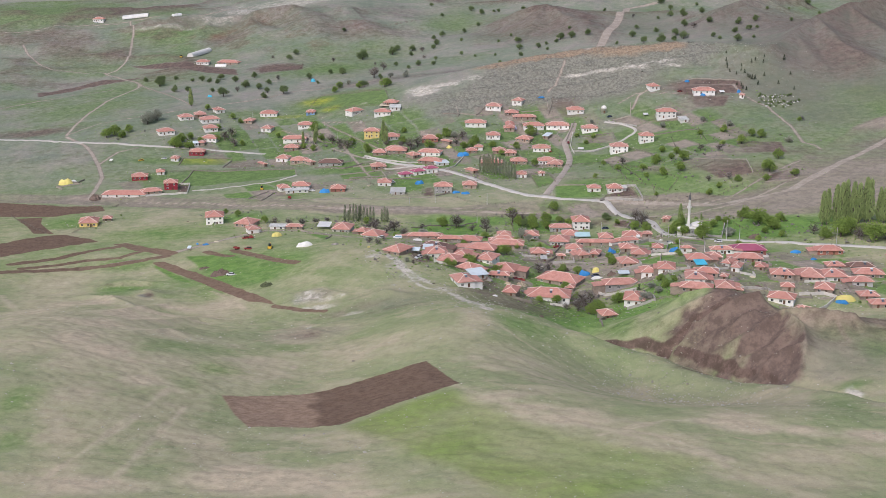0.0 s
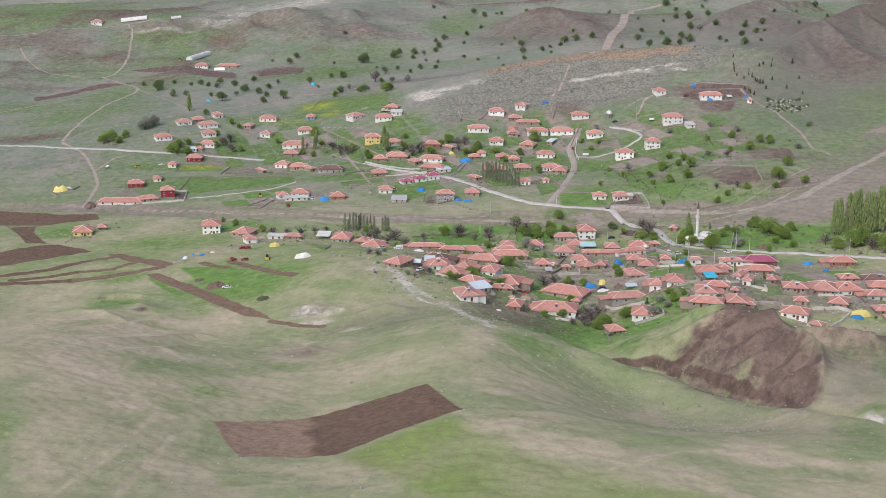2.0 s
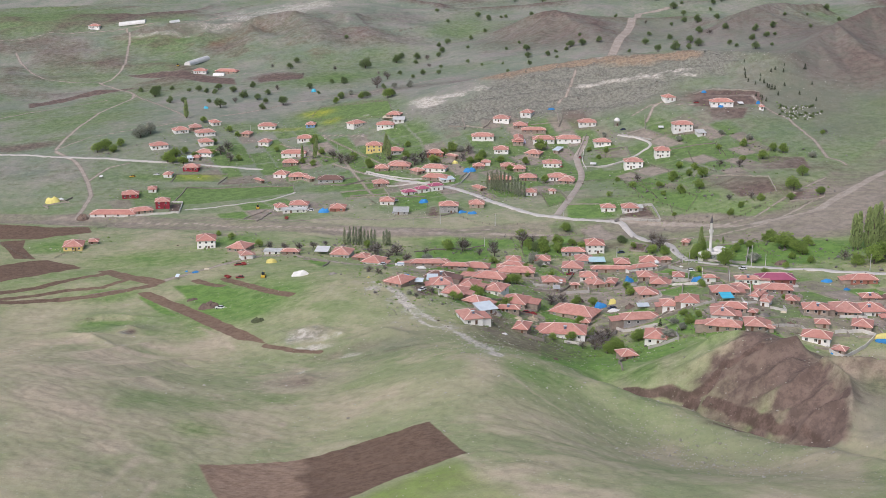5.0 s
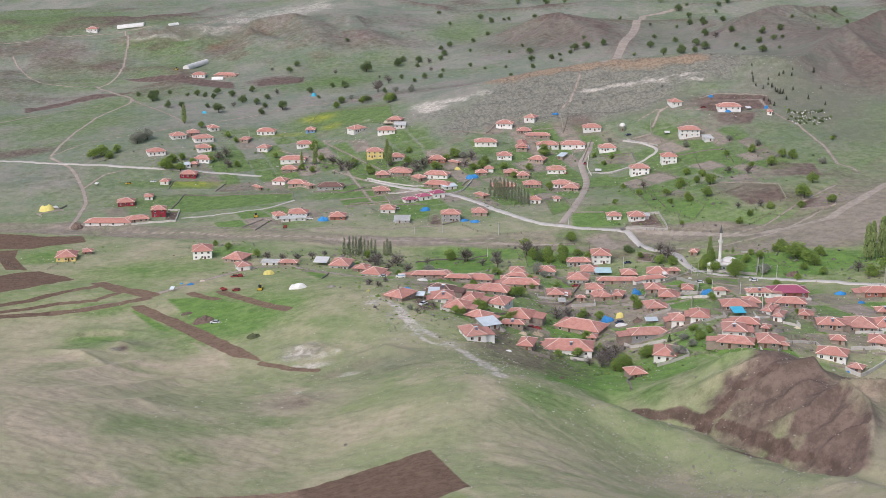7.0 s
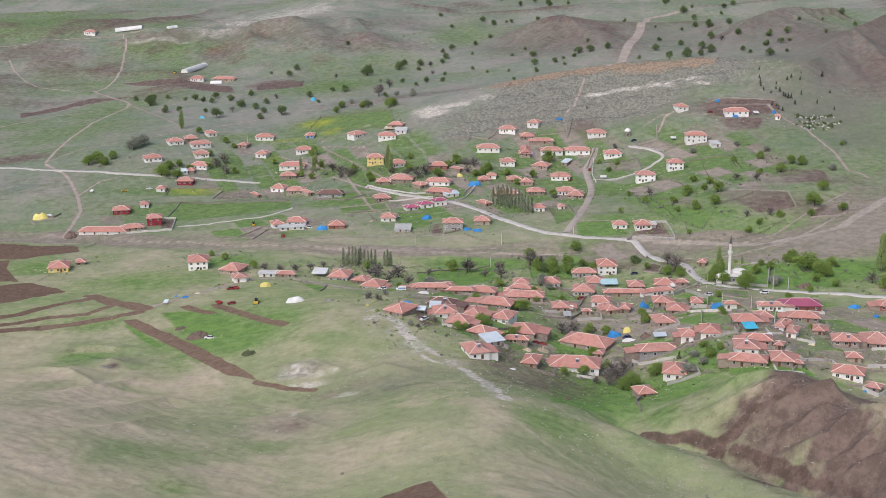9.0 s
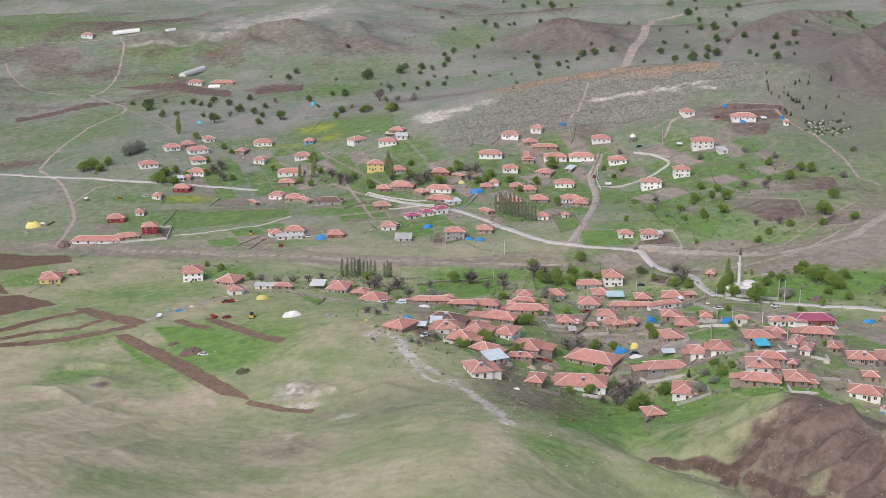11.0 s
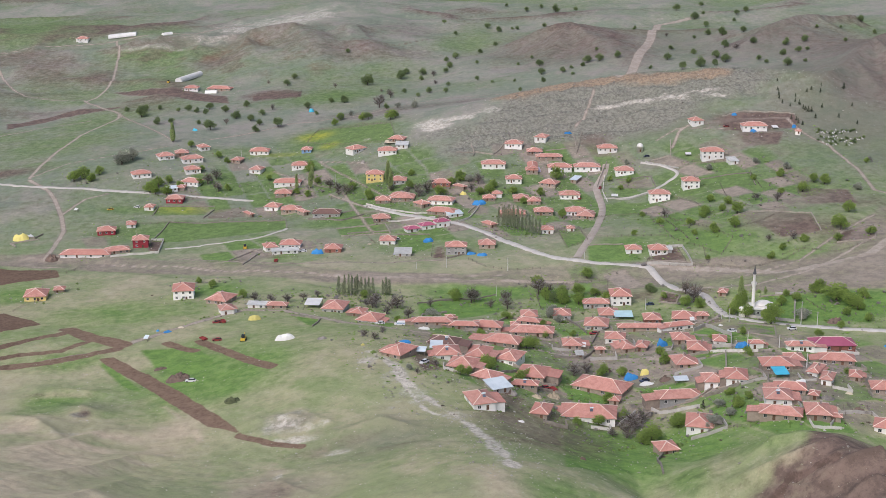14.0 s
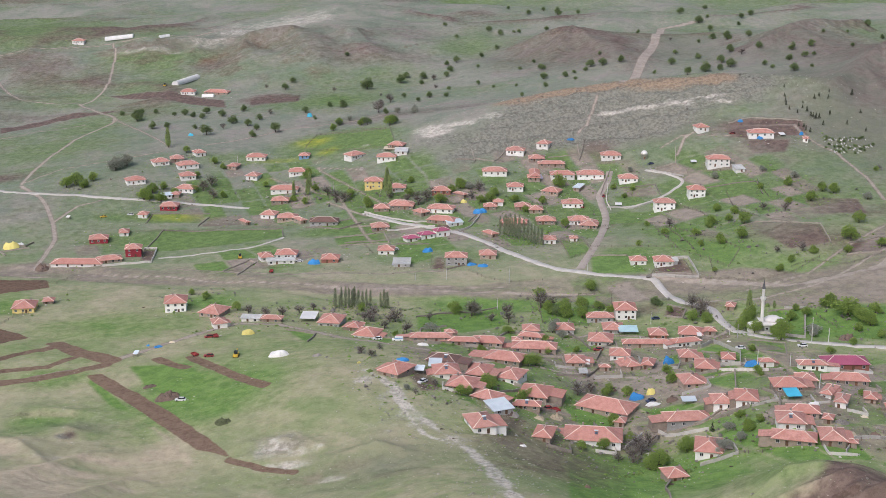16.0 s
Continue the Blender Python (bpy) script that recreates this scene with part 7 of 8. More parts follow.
def minaret(x, y):
    ob = thing("minaret", x, y, float(land(x, y)), 10, "slender white minaret with one balcony and a dark cap", "minaret")
    part("base", mesh_of("base", lathe([(1.2, -1.5), (1.2, 4.0), (1.05, 4.6), (0.8, 5.6)], 8), PLASTER), ob)
    part("shaft", mesh_of("shaft", lathe([(0.78, 5.5), (0.72, 14.6), (0.9, 15.2), (1.25, 16.0)], 14), PLASTER), ob)
    part("balcony", mesh_of("balcony", lathe([(1.3, 16.0), (1.3, 17.0), (1.2, 17.0), (1.2, 16.2)], 14), PLASTER), ob)
    part("upper_shaft", mesh_of("upper_shaft", lathe([(0.68, 16.0), (0.65, 20.6), (0.8, 20.9)], 14), PLASTER), ob)
    part("cap", mesh_of("cap", lathe([(0.85, 20.9), (0.6, 22.2), (0.22, 24.2), (0.05, 25.4)], 14), LEAD), ob, label="dark pointed lead cap")


def dome_profile(r, z, squash=1.0, steps=8):
    return [(r * math.cos(k * math.pi / 2 / steps) + 0.02, z + r * squash * math.sin(k * math.pi / 2 / steps)) for k in range(steps + 1)]


def mosque(x, y):
    z = float(land(x, y))
    ob = thing("mosque", x, y + 6, z, 4, "small white village mosque with pale domes and greenish walls", "mosque")
    part("wall", box_mesh("wall", (-5.5, 5.5, -5, 5, -2, 3.4), plain("greenish_plaster", (0.42, 0.46, 0.42), (0.32, 0.35, 0.32), 1.2)), ob)
    part("cornice", box_mesh("cornice", (-5.9, 5.9, -5.4, 5.4, 3.4, 3.8), PLASTER), ob)
    part("drum", mesh_of("drum", lathe([(3.9, 3.8), (3.9, 4.4)], 16), PLASTER), ob)
    part("dome", mesh_of("dome", lathe(dome_profile(4.0, 4.4, 0.5), 20), PLASTER, True), ob)
    for dx in (-7.4, -10.2):
        part("porch", box_mesh("porch", (dx - 1.4, dx + 1.4, -3.5, 0.5, -1, 3.3), PLASTER), ob)
        part("small_dome", mesh_of("small_dome", lathe(dome_profile(1.5, 3.3, 0.7), 12), PLASTER, True), ob, pose(dx, -1.5, 0))
    for k in range(4):
        frame_ob = part("window", WINDOW_FRAME, ob, pose(-4.1 + 2.7 * k, -5.01, 1.2))
        part("pane", WINDOW_PANE, frame_ob)


# ---- garden walls, fences and poles ----
def straight(line, gap):
    """Points along straight runs, one about every gap metres."""
    made = []
    for a, b in zip(line, line[1:]):
        n = max(1, int(math.dist(a, b) / gap))
        made += [Vector((*a, 0)).lerp(Vector((*b, 0)), i / n) for i in range(n)]
    return made + [Vector((*line[-1], 0))]


def garden_wall(line, high, kind):
    """A wall that follows the ground, with an uneven top."""
    path, bm, thick = straight(line, 1.6), bmesh.new(), 0.35 if kind == "pale" else 0.5
    zs = land([p.x for p in path], [p.y for p in path])
    before = None
    for k, p in enumerate(path):
        ahead = (path[min(k + 1, len(path) - 1)] - path[max(k - 1, 0)]).normalized()
        side = Vector((-ahead.y, ahead.x, 0)) * thick / 2
        top = float(zs[k]) + high * (1 + (0.05 if kind == "pale" else 0.22) * noise.noise((p.x, p.y, 3)))
        ring = [bm.verts.new((q.x, q.y, z)) for q, z in ((p - side, float(zs[k]) - 0.6), (p - side, top), (p + side, top), (p + side, float(zs[k]) - 0.6))]
        if before:
            for a, b in ((0, 1), (1, 2), (2, 3)):
                bm.faces.new((before[a], before[b], ring[b], ring[a]))
        else:
            bm.faces.new(ring)
        before = ring
    bm.faces.new(before[::-1])
    words = "whitened concrete garden wall along a plot" if kind == "pale" else "rough dry-stone wall along a garden plot"
    return tagged(new("garden_wall", mesh_of("garden_wall", bm, PALE_WALL if kind == "pale" else STONE_WALL)), words, "wall", "garden walls")


POST = box_mesh("post", (-0.09, 0.09, -0.09, 0.09, -0.3, 1.35), WOOD)


def fence(line):
    path = straight(line, 4.0)
    zs = land([p.x for p in path], [p.y for p in path])
    ob = thing("fence", path[0].x, path[0].y, float(zs[0]), 0, "weathered post and rail fence round a plot", "fence", "plot fences")
    origin = Vector((path[0].x, path[0].y, float(zs[0])))
    feet = [Vector((p.x, p.y, float(z))) - origin for p, z in zip(path, zs)]
    for foot in feet:
        part("post", POST, ob, pose(*foot, 0, 0, rng.uniform(0, 90)))
    bm = bmesh.new()
    for a, b in zip(feet, feet[1:]):
        for up in (0.45, 0.85, 1.2):
            tube(bm, a + Vector((0, 0, up)), b + Vector((0, 0, up)), 0.045, 0.045, 3)
    part("rail", mesh_of("rail", bm, WOOD), ob)


def pole(x, y, high):
    ob = thing("utility_pole", x, y, float(land(x, y)), rng.uniform(-20, 20), "pale concrete utility pole with a short crossarm", "pole", "utility poles")
    bm = bmesh.new()
    tube(bm, (0, 0, -0.5), (0, 0, high), 0.2, 0.12, 8)
    part("shaft", mesh_of("shaft", bm, CONCRETE), ob)
    part("crossarm", box_mesh("crossarm", (-0.8, 0.8, -0.06, 0.06, high - 0.6, high - 0.45), WOOD), ob)


# ---- tarpaulins, tunnels and canopies ----
CLOTH = {
    "blue": plain("blue_tarpaulin", (0.05, 0.27, 0.60), (0.035, 0.19, 0.46), 0.8, 0.55, vary=0.15),
    "turquoise": plain("turquoise_sheet", (0.08, 0.48, 0.66), (0.06, 0.38, 0.55), 0.8, 0.5, vary=0.1),
    "aqua": plain("pale_aqua_sheet", (0.48, 0.66, 0.68), (0.36, 0.52, 0.55), 0.8, 0.6, vary=0.1),
    "yellow": plain("yellow_tarpaulin", (0.76, 0.67, 0.22), (0.64, 0.55, 0.20), 0.8, 0.6, vary=0.15),
    "white": plain("white_plastic_sheet", (0.80, 0.79, 0.77), (0.66, 0.65, 0.63), 0.8, 0.5, vary=0.1),
    "cream": plain("cream_sacking", (0.62, 0.55, 0.42), (0.50, 0.43, 0.33), 1.0, 0.8),
    "lilac": plain("faded_lilac_cloth", (0.50, 0.48, 0.62), (0.40, 0.38, 0.50), 1.0, 0.8),
    "metal": METAL_SHEET,
}


def tarpaulin(x, y, wide, high, colour):
    """A sheet pulled over a heap, with folds and a trailing hem."""
    bm, n, rings = bmesh.new(), 22, 7
    deep, seed = wide * 0.55, x + y
    grid = []
    for j in range(rings + 1):
        s, row = j / rings, []
        for k in range(n):
            a = k * math.tau / n
            r = s * (1 + 0.16 * noise.noise((math.cos(a) * 1.6 + seed, math.sin(a) * 1.6, 0)) + 0.06 * math.sin(a * 9 + seed) * s)
            drop = (1 - s**5) * (0.72 + 0.45 * noise.noise((r * 1.4 * math.cos(a), r * 1.4 * math.sin(a) + seed, 5)) + 0.12 * noise.noise((r * 5 * math.cos(a), r * 5 * math.sin(a) + seed, 9)))
            px, py = r * math.cos(a) * wide / 2, r * math.sin(a) * deep / 2
            row.append(bm.verts.new((px, py, max(-0.2, high * 0.85 * drop - (0.25 if j == rings else 0)))))
        grid.append(row)
    for low, up in zip(grid, grid[1:]):
        for k in range(n):
            bm.faces.new((low[k], up[k], up[(k + 1) % n], low[(k + 1) % n]))
    bmesh.ops.remove_doubles(bm, verts=bm.verts, dist=0.01)
    ob = new("tarpaulin", mesh_of("tarpaulin", bm, CLOTH[colour]))
    ob.matrix_basis = pose(x, y, float(land(x, y)), 0, 0, rng.uniform(-15, 15))
    return tagged(ob, f"{colour} sheet draped and weighted over a low heap", "tarpaulin", "covered heaps")


def tunnel(x0, y0, x1, y1, wide):
    """A long rounded shed of white plastic over hoops."""
    a, b = Vector((x0, y0, float(land(x0, y0)))), Vector((x1, y1, float(land(x1, y1))))
    ob = thing("plastic_tunnel", *a.lerp(b, 0.5), math.degrees(math.atan2(y1 - y0, x1 - x0)), "long white plastic tunnel shed on the slope", "greenhouse", "plastic tunnels")
    half, bm, hoops = (b - a).length / 2, bmesh.new(), bmesh.new()
    slope, before = (b.z - a.z) / (2 * half), None
    for k in range(2):
        x = (-half, half)[k]
        ring = [bm.verts.new((x, -math.cos(i * math.pi / 12) * wide / 2, x * slope - 0.5 + (math.sin(i * math.pi / 12) ** 0.8) * wide * 0.6)) for i in range(13)]
        bm.faces.new(ring)
        if before:
            for i in range(12):
                bm.faces.new((before[i], before[i + 1], ring[i + 1], ring[i]))
        before = ring
    part("cover", mesh_of("cover", bm, CLOTH["white"]), ob)
    for k in range(max(3, int(half / 2))):
        x = -half + 2 * half * k / max(2, int(half / 2) - 1)
        for i in range(12):
            p = [Vector((x, -math.cos(j * math.pi / 12) * (wide / 2 + 0.05), x * slope - 0.45 + (math.sin(j * math.pi / 12) ** 0.8) * wide * 0.6)) for j in (i, i + 1)]
            tube(hoops, p[0], p[1], 0.06, 0.06, 4)
    part("hoops", mesh_of("hoops", hoops, PLASTER), ob)


def sheet_canopy(x, y, wide, deep, colour):
    """A sloping sheet on four legs over a yard."""
    ob = thing("canopy", x, y + deep / 2, float(land(x, y)), rng.uniform(-8, 8), f"open yard canopy roofed with {colour} sheeting", "canopy", "yard canopies")
    bm = bmesh.new()
    v = [bm.verts.new((sx * wide / 2, sy * deep / 2, 1.9 + sy * 0.35 + up)) for up in (0, 0.1) for sx, sy in ((-1, -1), (1, -1), (1, 1), (-1, 1))]
    for f in ((3, 2, 1, 0), (4, 5, 6, 7), (0, 1, 5, 4), (1, 2, 6, 5), (2, 3, 7, 6), (3, 0, 4, 7)):
        bm.faces.new([v[i] for i in f])
    part("roof", mesh_of("roof", bm, CLOTH[colour]), ob)
    for sx, sy in ((-1, -1), (1, -1), (1, 1), (-1, 1)):
        part("leg", POST, ob, pose(sx * (wide / 2 - 0.2), sy * (deep / 2 - 0.2), 0) @ Matrix.Diagonal((1, 1, 1.25, 1)))


def white_shelter(x, y):
    ob = thing("white_shelter", x, y, float(land(x, y)), 0, "narrow white domed shelter standing in a yard", "shelter")
    part("body", mesh_of("body", lathe([(2.3, -0.8), (2.4, 3.2)] + dome_profile(2.4, 3.2, 1.1, 5), 12), PLASTER, True), ob)
    part("door", DOOR_LEAF, ob, pose(0, -2.4, 0.05))


# ---- vehicles ----
PAINT = {
    "white": plain("white_car_paint", (0.72, 0.72, 0.72), (0.66, 0.66, 0.66), 1.0, 0.3, vary=0.05, relief=0.0),
    "van": plain("white_van_paint", (0.74, 0.74, 0.73), (0.68, 0.68, 0.67), 1.0, 0.35, vary=0.05, relief=0.0),
    "red": plain("dull_red_paint", (0.32, 0.05, 0.05), (0.24, 0.045, 0.045), 1.0, 0.45, vary=0.1, relief=0.0),
    "navy": plain("dark_blue_paint", (0.05, 0.07, 0.13), (0.04, 0.05, 0.09), 1.0, 0.35, vary=0.1, relief=0.0),
    "yellow": plain("yellow_machine_paint", (0.62, 0.42, 0.06), (0.50, 0.34, 0.06), 1.0, 0.5, vary=0.1, relief=0.0),
}
RUBBER = plain("black_rubber", (0.03, 0.03, 0.03), (0.02, 0.02, 0.02), 4.0)
bm = bmesh.new()
tube(bm, (-0.1, 0, 0), (0.1, 0, 0), 0.33, 0.33, 12)
WHEEL = mesh_of("wheel", bm, RUBBER)


def hull(profile, half, inset=0.0):
    """A body from a side outline of (y, z) pairs, drawn in towards the top by inset."""
    bm, low = bmesh.new(), min(z for _, z in profile)
    rings = [[bm.verts.new((s * (half - inset * (z > low + 0.01)), y, z)) for y, z in profile] for s in (-1, 1)]
    bm.faces.new(rings[0])
    bm.faces.new(rings[1][::-1])
    n = len(profile)
    for k in range(n):
        bm.faces.new((rings[0][k], rings[1][k], rings[1][(k + 1) % n], rings[0][(k + 1) % n]))
    return bm


CAR_SIDE = [(-2.1, 0.3), (2.1, 0.3), (2.15, 0.75), (1.2, 0.92), (-1.9, 0.95), (-2.1, 0.8)]
CABIN_SIDE = [(-1.8, 0.93), (1.1, 0.9), (0.5, 1.42), (-1.3, 1.44)]
VAN_SIDE = [(-2.4, 0.35), (2.4, 0.35), (2.45, 1.0), (1.7, 1.15), (1.2, 1.95), (-2.35, 2.0)]


def vehicle(x, y, turn, kind):
    van = kind == "van"
    ob = thing("van" if van else "car", x, y, float(land(x, y)), turn + 90, f"parked {'white van with a blue stripe' if van else kind + ' car'} on bare village ground", "van" if van else "car", "parked vehicles")
    part("body", mesh_of("body", hull(VAN_SIDE if van else CAR_SIDE, 0.88, 0.08), PAINT[kind]), ob)
    if van:
        part("stripe", box_mesh("stripe", (-0.9, 0.9, -2.2, 1.4, 1.15, 1.45), CLOTH["blue"]), ob, label="blue side stripe")
        part("windscreen", box_mesh("windscreen", (-0.7, 0.7, 1.35, 1.6, 1.2, 1.75), GLASS), ob)
    else:
        part("cabin", mesh_of("cabin", hull(CABIN_SIDE, 0.78, 0.1), GLASS), ob)
        part("roof", box_mesh("roof", (-0.64, 0.64, -1.25, 0.45, 1.41, 1.46), PAINT[kind]), ob)
    for sx in (-0.82, 0.82):
        for sy in (-1.35, 1.35):
            part("wheel", WHEEL, ob, pose(sx, sy, 0.33))


def digger(x, y, turn):
    ob = thing("digger", x, y, float(land(x, y)), turn, "yellow wheeled digger parked on open ground", "digger", "parked vehicles")
    part("body", mesh_of("body", hull([(-2, 0.6), (2, 0.6), (2.1, 1.4), (-1.9, 1.6)], 1.0), PAINT["yellow"]), ob)
    part("cab", box_mesh("cab", (-0.7, 0.7, -0.9, 0.6, 1.5, 2.8), GLASS), ob)
    bm = bmesh.new()
    tube(bm, (0, 1.8, 1.3), (0, 3.4, 2.6), 0.2, 0.16, 5)
    tube(bm, (0, 3.4, 2.6), (0, 4.2, 0.6), 0.16, 0.14, 5)
    box(bm, -0.6, 0.6, 3.8, 4.6, 0.05, 0.7)
    part("arm", mesh_of("arm", bm, PAINT["yellow"]), ob)
    for sx in (-0.95, 0.95):
        for sy in (-1.2, 1.3):
            part("wheel", WHEEL, ob, pose(sx, sy, 0.55) @ Matrix.Diagonal((1.8, 1.7, 1.7, 1)))


def trailer(x, y, turn):
    ob = thing("farm_trailer", x, y, float(land(x, y)), turn, "rusty red farm trailer parked on grass", "trailer", "parked vehicles")
    part("bed", box_mesh("bed", (-1.0, 1.0, -1.8, 1.8, 0.7, 0.85), PAINT["red"]), ob)
    for size in ((-1.0, -0.94, -1.8, 1.8, 0.85, 1.3), (0.94, 1.0, -1.8, 1.8, 0.85, 1.3), (-0.94, 0.94, -1.8, -1.74, 0.85, 1.3), (-0.94, 0.94, 1.74, 1.8, 0.85, 1.3)):
        part("side_board", box_mesh("side_board", size, PAINT["red"]), ob)
    part("drawbar", box_mesh("drawbar", (-0.08, 0.08, 1.8, 3.0, 0.6, 0.7), LEAD), ob)
    for sx in (-0.85, 0.85):
        part("wheel", WHEEL, ob, pose(sx, -0.3, 0.38) @ Matrix.Diagonal((1, 1.15, 1.15, 1)))



# ---- heaps and gravestones ----
HEAPS = {
    "brown": plain("dung_and_soil", (0.19, 0.135, 0.11), (0.12, 0.09, 0.075), 2.0),
    "green": plain("overgrown_brushwood", (0.12, 0.14, 0.07), (0.08, 0.09, 0.05), 2.0),
    "grey": plain("grey_stone_heap", (0.36, 0.33, 0.30), (0.22, 0.20, 0.18), 2.0),
    "cream": plain("straw", (0.50, 0.42, 0.30), (0.36, 0.30, 0.22), 2.0),
}
HEAP_NAMES = {"brown": "dung_mound", "green": "brushwood_mound", "grey": "stone_mound", "cream": "straw_mound"}
HEAP_WORDS = {"brown": "dark heap of dung and soil", "green": "overgrown heap of brushwood", "grey": "grey heap of field stones", "cream": "pale heap of old straw"}


def heap(x, y, wide, high, kind):
    """An uneven mound of lumps."""
    bm, n, rings, seed = bmesh.new(), 18, 6, x * 0.37 + y
    grid = []
    for j in range(rings + 1):
        s, row = j / rings, []
        for k in range(n):
            a = k * math.tau / n
            r = s * (1 + 0.3 * noise.noise((math.cos(a) * 1.5 + seed, math.sin(a) * 1.5, 2)))
            lump = 0.7 + 0.9 * noise.noise((r * 3 * math.cos(a) + seed, r * 3 * math.sin(a), 7))
            row.append(bm.verts.new((r * math.cos(a) * wide / 2, r * math.sin(a) * wide * 0.42, max(-0.25, high * lump * (1 - s**2) - (0.3 if j == rings else 0)))))
        grid.append(row)
    for low, up in zip(grid, grid[1:]):
        for k in range(n):
            bm.faces.new((low[k], up[k], up[(k + 1) % n], low[(k + 1) % n]))
    bmesh.ops.remove_doubles(bm, verts=bm.verts, dist=0.01)
    ob = new(HEAP_NAMES[kind], mesh_of("heap", bm, HEAPS[kind]))
    ob.matrix_basis = pose(x, y, float(land(x, y)))
    return tagged(ob, HEAP_WORDS[kind] + " on open ground", "heap", "heaps")


bm = bmesh.new()
box(bm, -0.3, 0.3, -0.1, 0.1, -0.3, 1.0)
box(bm, -0.5, 0.5, -1.9, -0.1, -0.3, 0.3)
GRAVESTONE = mesh_of("gravestone", bm, PLASTER)


def graveyard(x, y, half, deep):
    dice = random.Random(3)
    for k in range(54):
        gx, gy = x + dice.uniform(-half, half), y + dice.uniform(-deep, deep)
        ob = new("gravestone", GRAVESTONE)
        ob.matrix_basis = pose(gx, gy, float(land(gx, gy)), 0, 0, dice.uniform(-12, 12)) @ Matrix.Diagonal((dice.uniform(0.4, 0.8), 1, dice.uniform(0.35, 0.75), 1))
        tagged(ob, "white gravestone among shrubs on the hillside", "gravestone", "graveyard")
        if k % 5:
            tree(gx + dice.uniform(-3, 3), gy + dice.uniform(-3, 3), dice.uniform(1.2, 2.6), dice.uniform(1.5, 3.0), "green")



# ---- what nobody could count ----
def scattered(name, label, category, places, sizes, flat, material, seed):
    """One object of many small ragged lumps on the ground."""
    dice = random.Random(seed)
    zs = land(places[:, 0], places[:, 1])
    verts, faces = clumps([(float(x), float(y), float(z) + s * flat * 0.4) for (x, y), z, s in zip(places, zs, sizes)], sizes, flat, dice)
    me = bpy.data.meshes.new(name)
    me.from_pydata(verts, [], faces)
    me.materials.append(material)
    return tagged(new(name, me), label, category, kind="stuff")


def around(spots, spread, count, gen):
    """Places scattered round spots."""
    pick = np.asarray(spots)[gen.integers(0, len(spots), count)]
    return pick + gen.normal(0, 1, (count, 2)) * spread


gen = np.random.default_rng(12)
HOMES = np.array([(ob.location.x, ob.location.y) for ob in scene.objects if ob.get("category") in ("house", "outbuilding")])
COPSES = np.array([(ob.location.x, ob.location.y) for ob in scene.objects if ob.get("category") == "tree" and ob.location.y < 1080])
DEBRIS = leaf_material("pale_rubble_and_scrap", (0.78, 0.76, 0.73), (0.34, 0.30, 0.26))
MUCK = leaf_material("dark_heaps_and_firewood", (0.20, 0.15, 0.12), (0.10, 0.08, 0.065))
WEEDS = leaf_material("lush_weeds", (0.26, 0.40, 0.10), (0.17, 0.27, 0.07))
TUSSOCK = leaf_material("dry_tussocks", (0.46, 0.45, 0.36), (0.33, 0.34, 0.24))
SCRUB = leaf_material("leafless_scrub", (0.36, 0.335, 0.31), (0.25, 0.23, 0.21))
ROCKS = leaf_material("pale_field_stones", (0.50, 0.47, 0.42), (0.36, 0.33, 0.29))
spots = around(HOMES, 10.0, 4200, gen)
scattered("scrap_and_rubble", "pale rubble, scrap and sacks strewn between houses", "rubble", spots, gen.gamma(2.0, 0.12, 4200) + 0.1, 0.5, DEBRIS, 1)
spots = around(HOMES, 9.0, 1500, gen)
scattered("dung_and_firewood_heaps", "dark firewood and dung heaps between houses", "heaps", spots, gen.gamma(2.0, 0.15, 1500) + 0.12, 0.4, MUCK, 2)
spots = around(np.concatenate([HOMES, COPSES]), 11.0, 14000, gen)
scattered("garden_weeds", "lush weeds and low garden bushes round the houses", "weeds", spots, gen.gamma(2.0, 0.15, 14000) + 0.12, 0.4, WEEDS, 3)
spots = around(COPSES, 10.0, 4200, gen)
scattered("bare_scrub", "low leafless scrub along gardens and the river", "scrub", spots, gen.gamma(2.0, 0.2, 2600) + 0.15, 0.8, SCRUB, 4)
near = np.stack([gen.uniform(-190, 210, 15000), gen.uniform(250, 700, 15000)], 1)
near = near[np.abs(near[:, 0]) < 0.36 * near[:, 1] + 10]
for ring in PLOUGHED:
    near = near[inside(near[:, 0], near[:, 1], ring) < 0]
near = near[fbm(near[:, 0], near[:, 1], 45, 3, 71) > -0.1]
scattered("dry_tussocks", "tussocks of dry grass on the near slopes", "grass", near, gen.gamma(2.0, 0.06, len(near)) + 0.05, 0.3, TUSSOCK, 5)
rocky = np.concatenate([around(FAR_CREST, 24, 1500, gen), around(CHALK_PATH, 9, 700, gen), around(GULLY, 8, 110, gen), around([(62, 452), (74, 440), (54, 470), (88, 425)], 12, 700, gen), near[:700]])
scattered("field_stones", "pale stones lying on slopes and outcrops", "stones", rocky, gen.gamma(2.0, 0.09, len(rocky)) + 0.08, 0.6, ROCKS, 6)
spots = around(np.concatenate([HOMES, COPSES]), 9.0, 2600, gen)
BUSHES = leaf_material("garden_bush_leaves", (0.27, 0.37, 0.12), (0.16, 0.23, 0.08))
scattered("garden_bushes", "green garden bushes and saplings between the houses", "bushes", np.repeat(spots[:650], 4, 0) + gen.normal(0, 0.5, (2600, 2)), gen.gamma(2.0, 0.14, 2600) + 0.18, 0.8, BUSHES, 7)
slope = np.stack([gen.uniform(-30, 210, 9000), gen.uniform(1095, 1210, 9000)], 1)
slope = slope[inside(slope[:, 0], slope[:, 1], ROCK_RING) + 9 * fbm(slope[:, 0], slope[:, 1], 40, 3, 87) > 4]
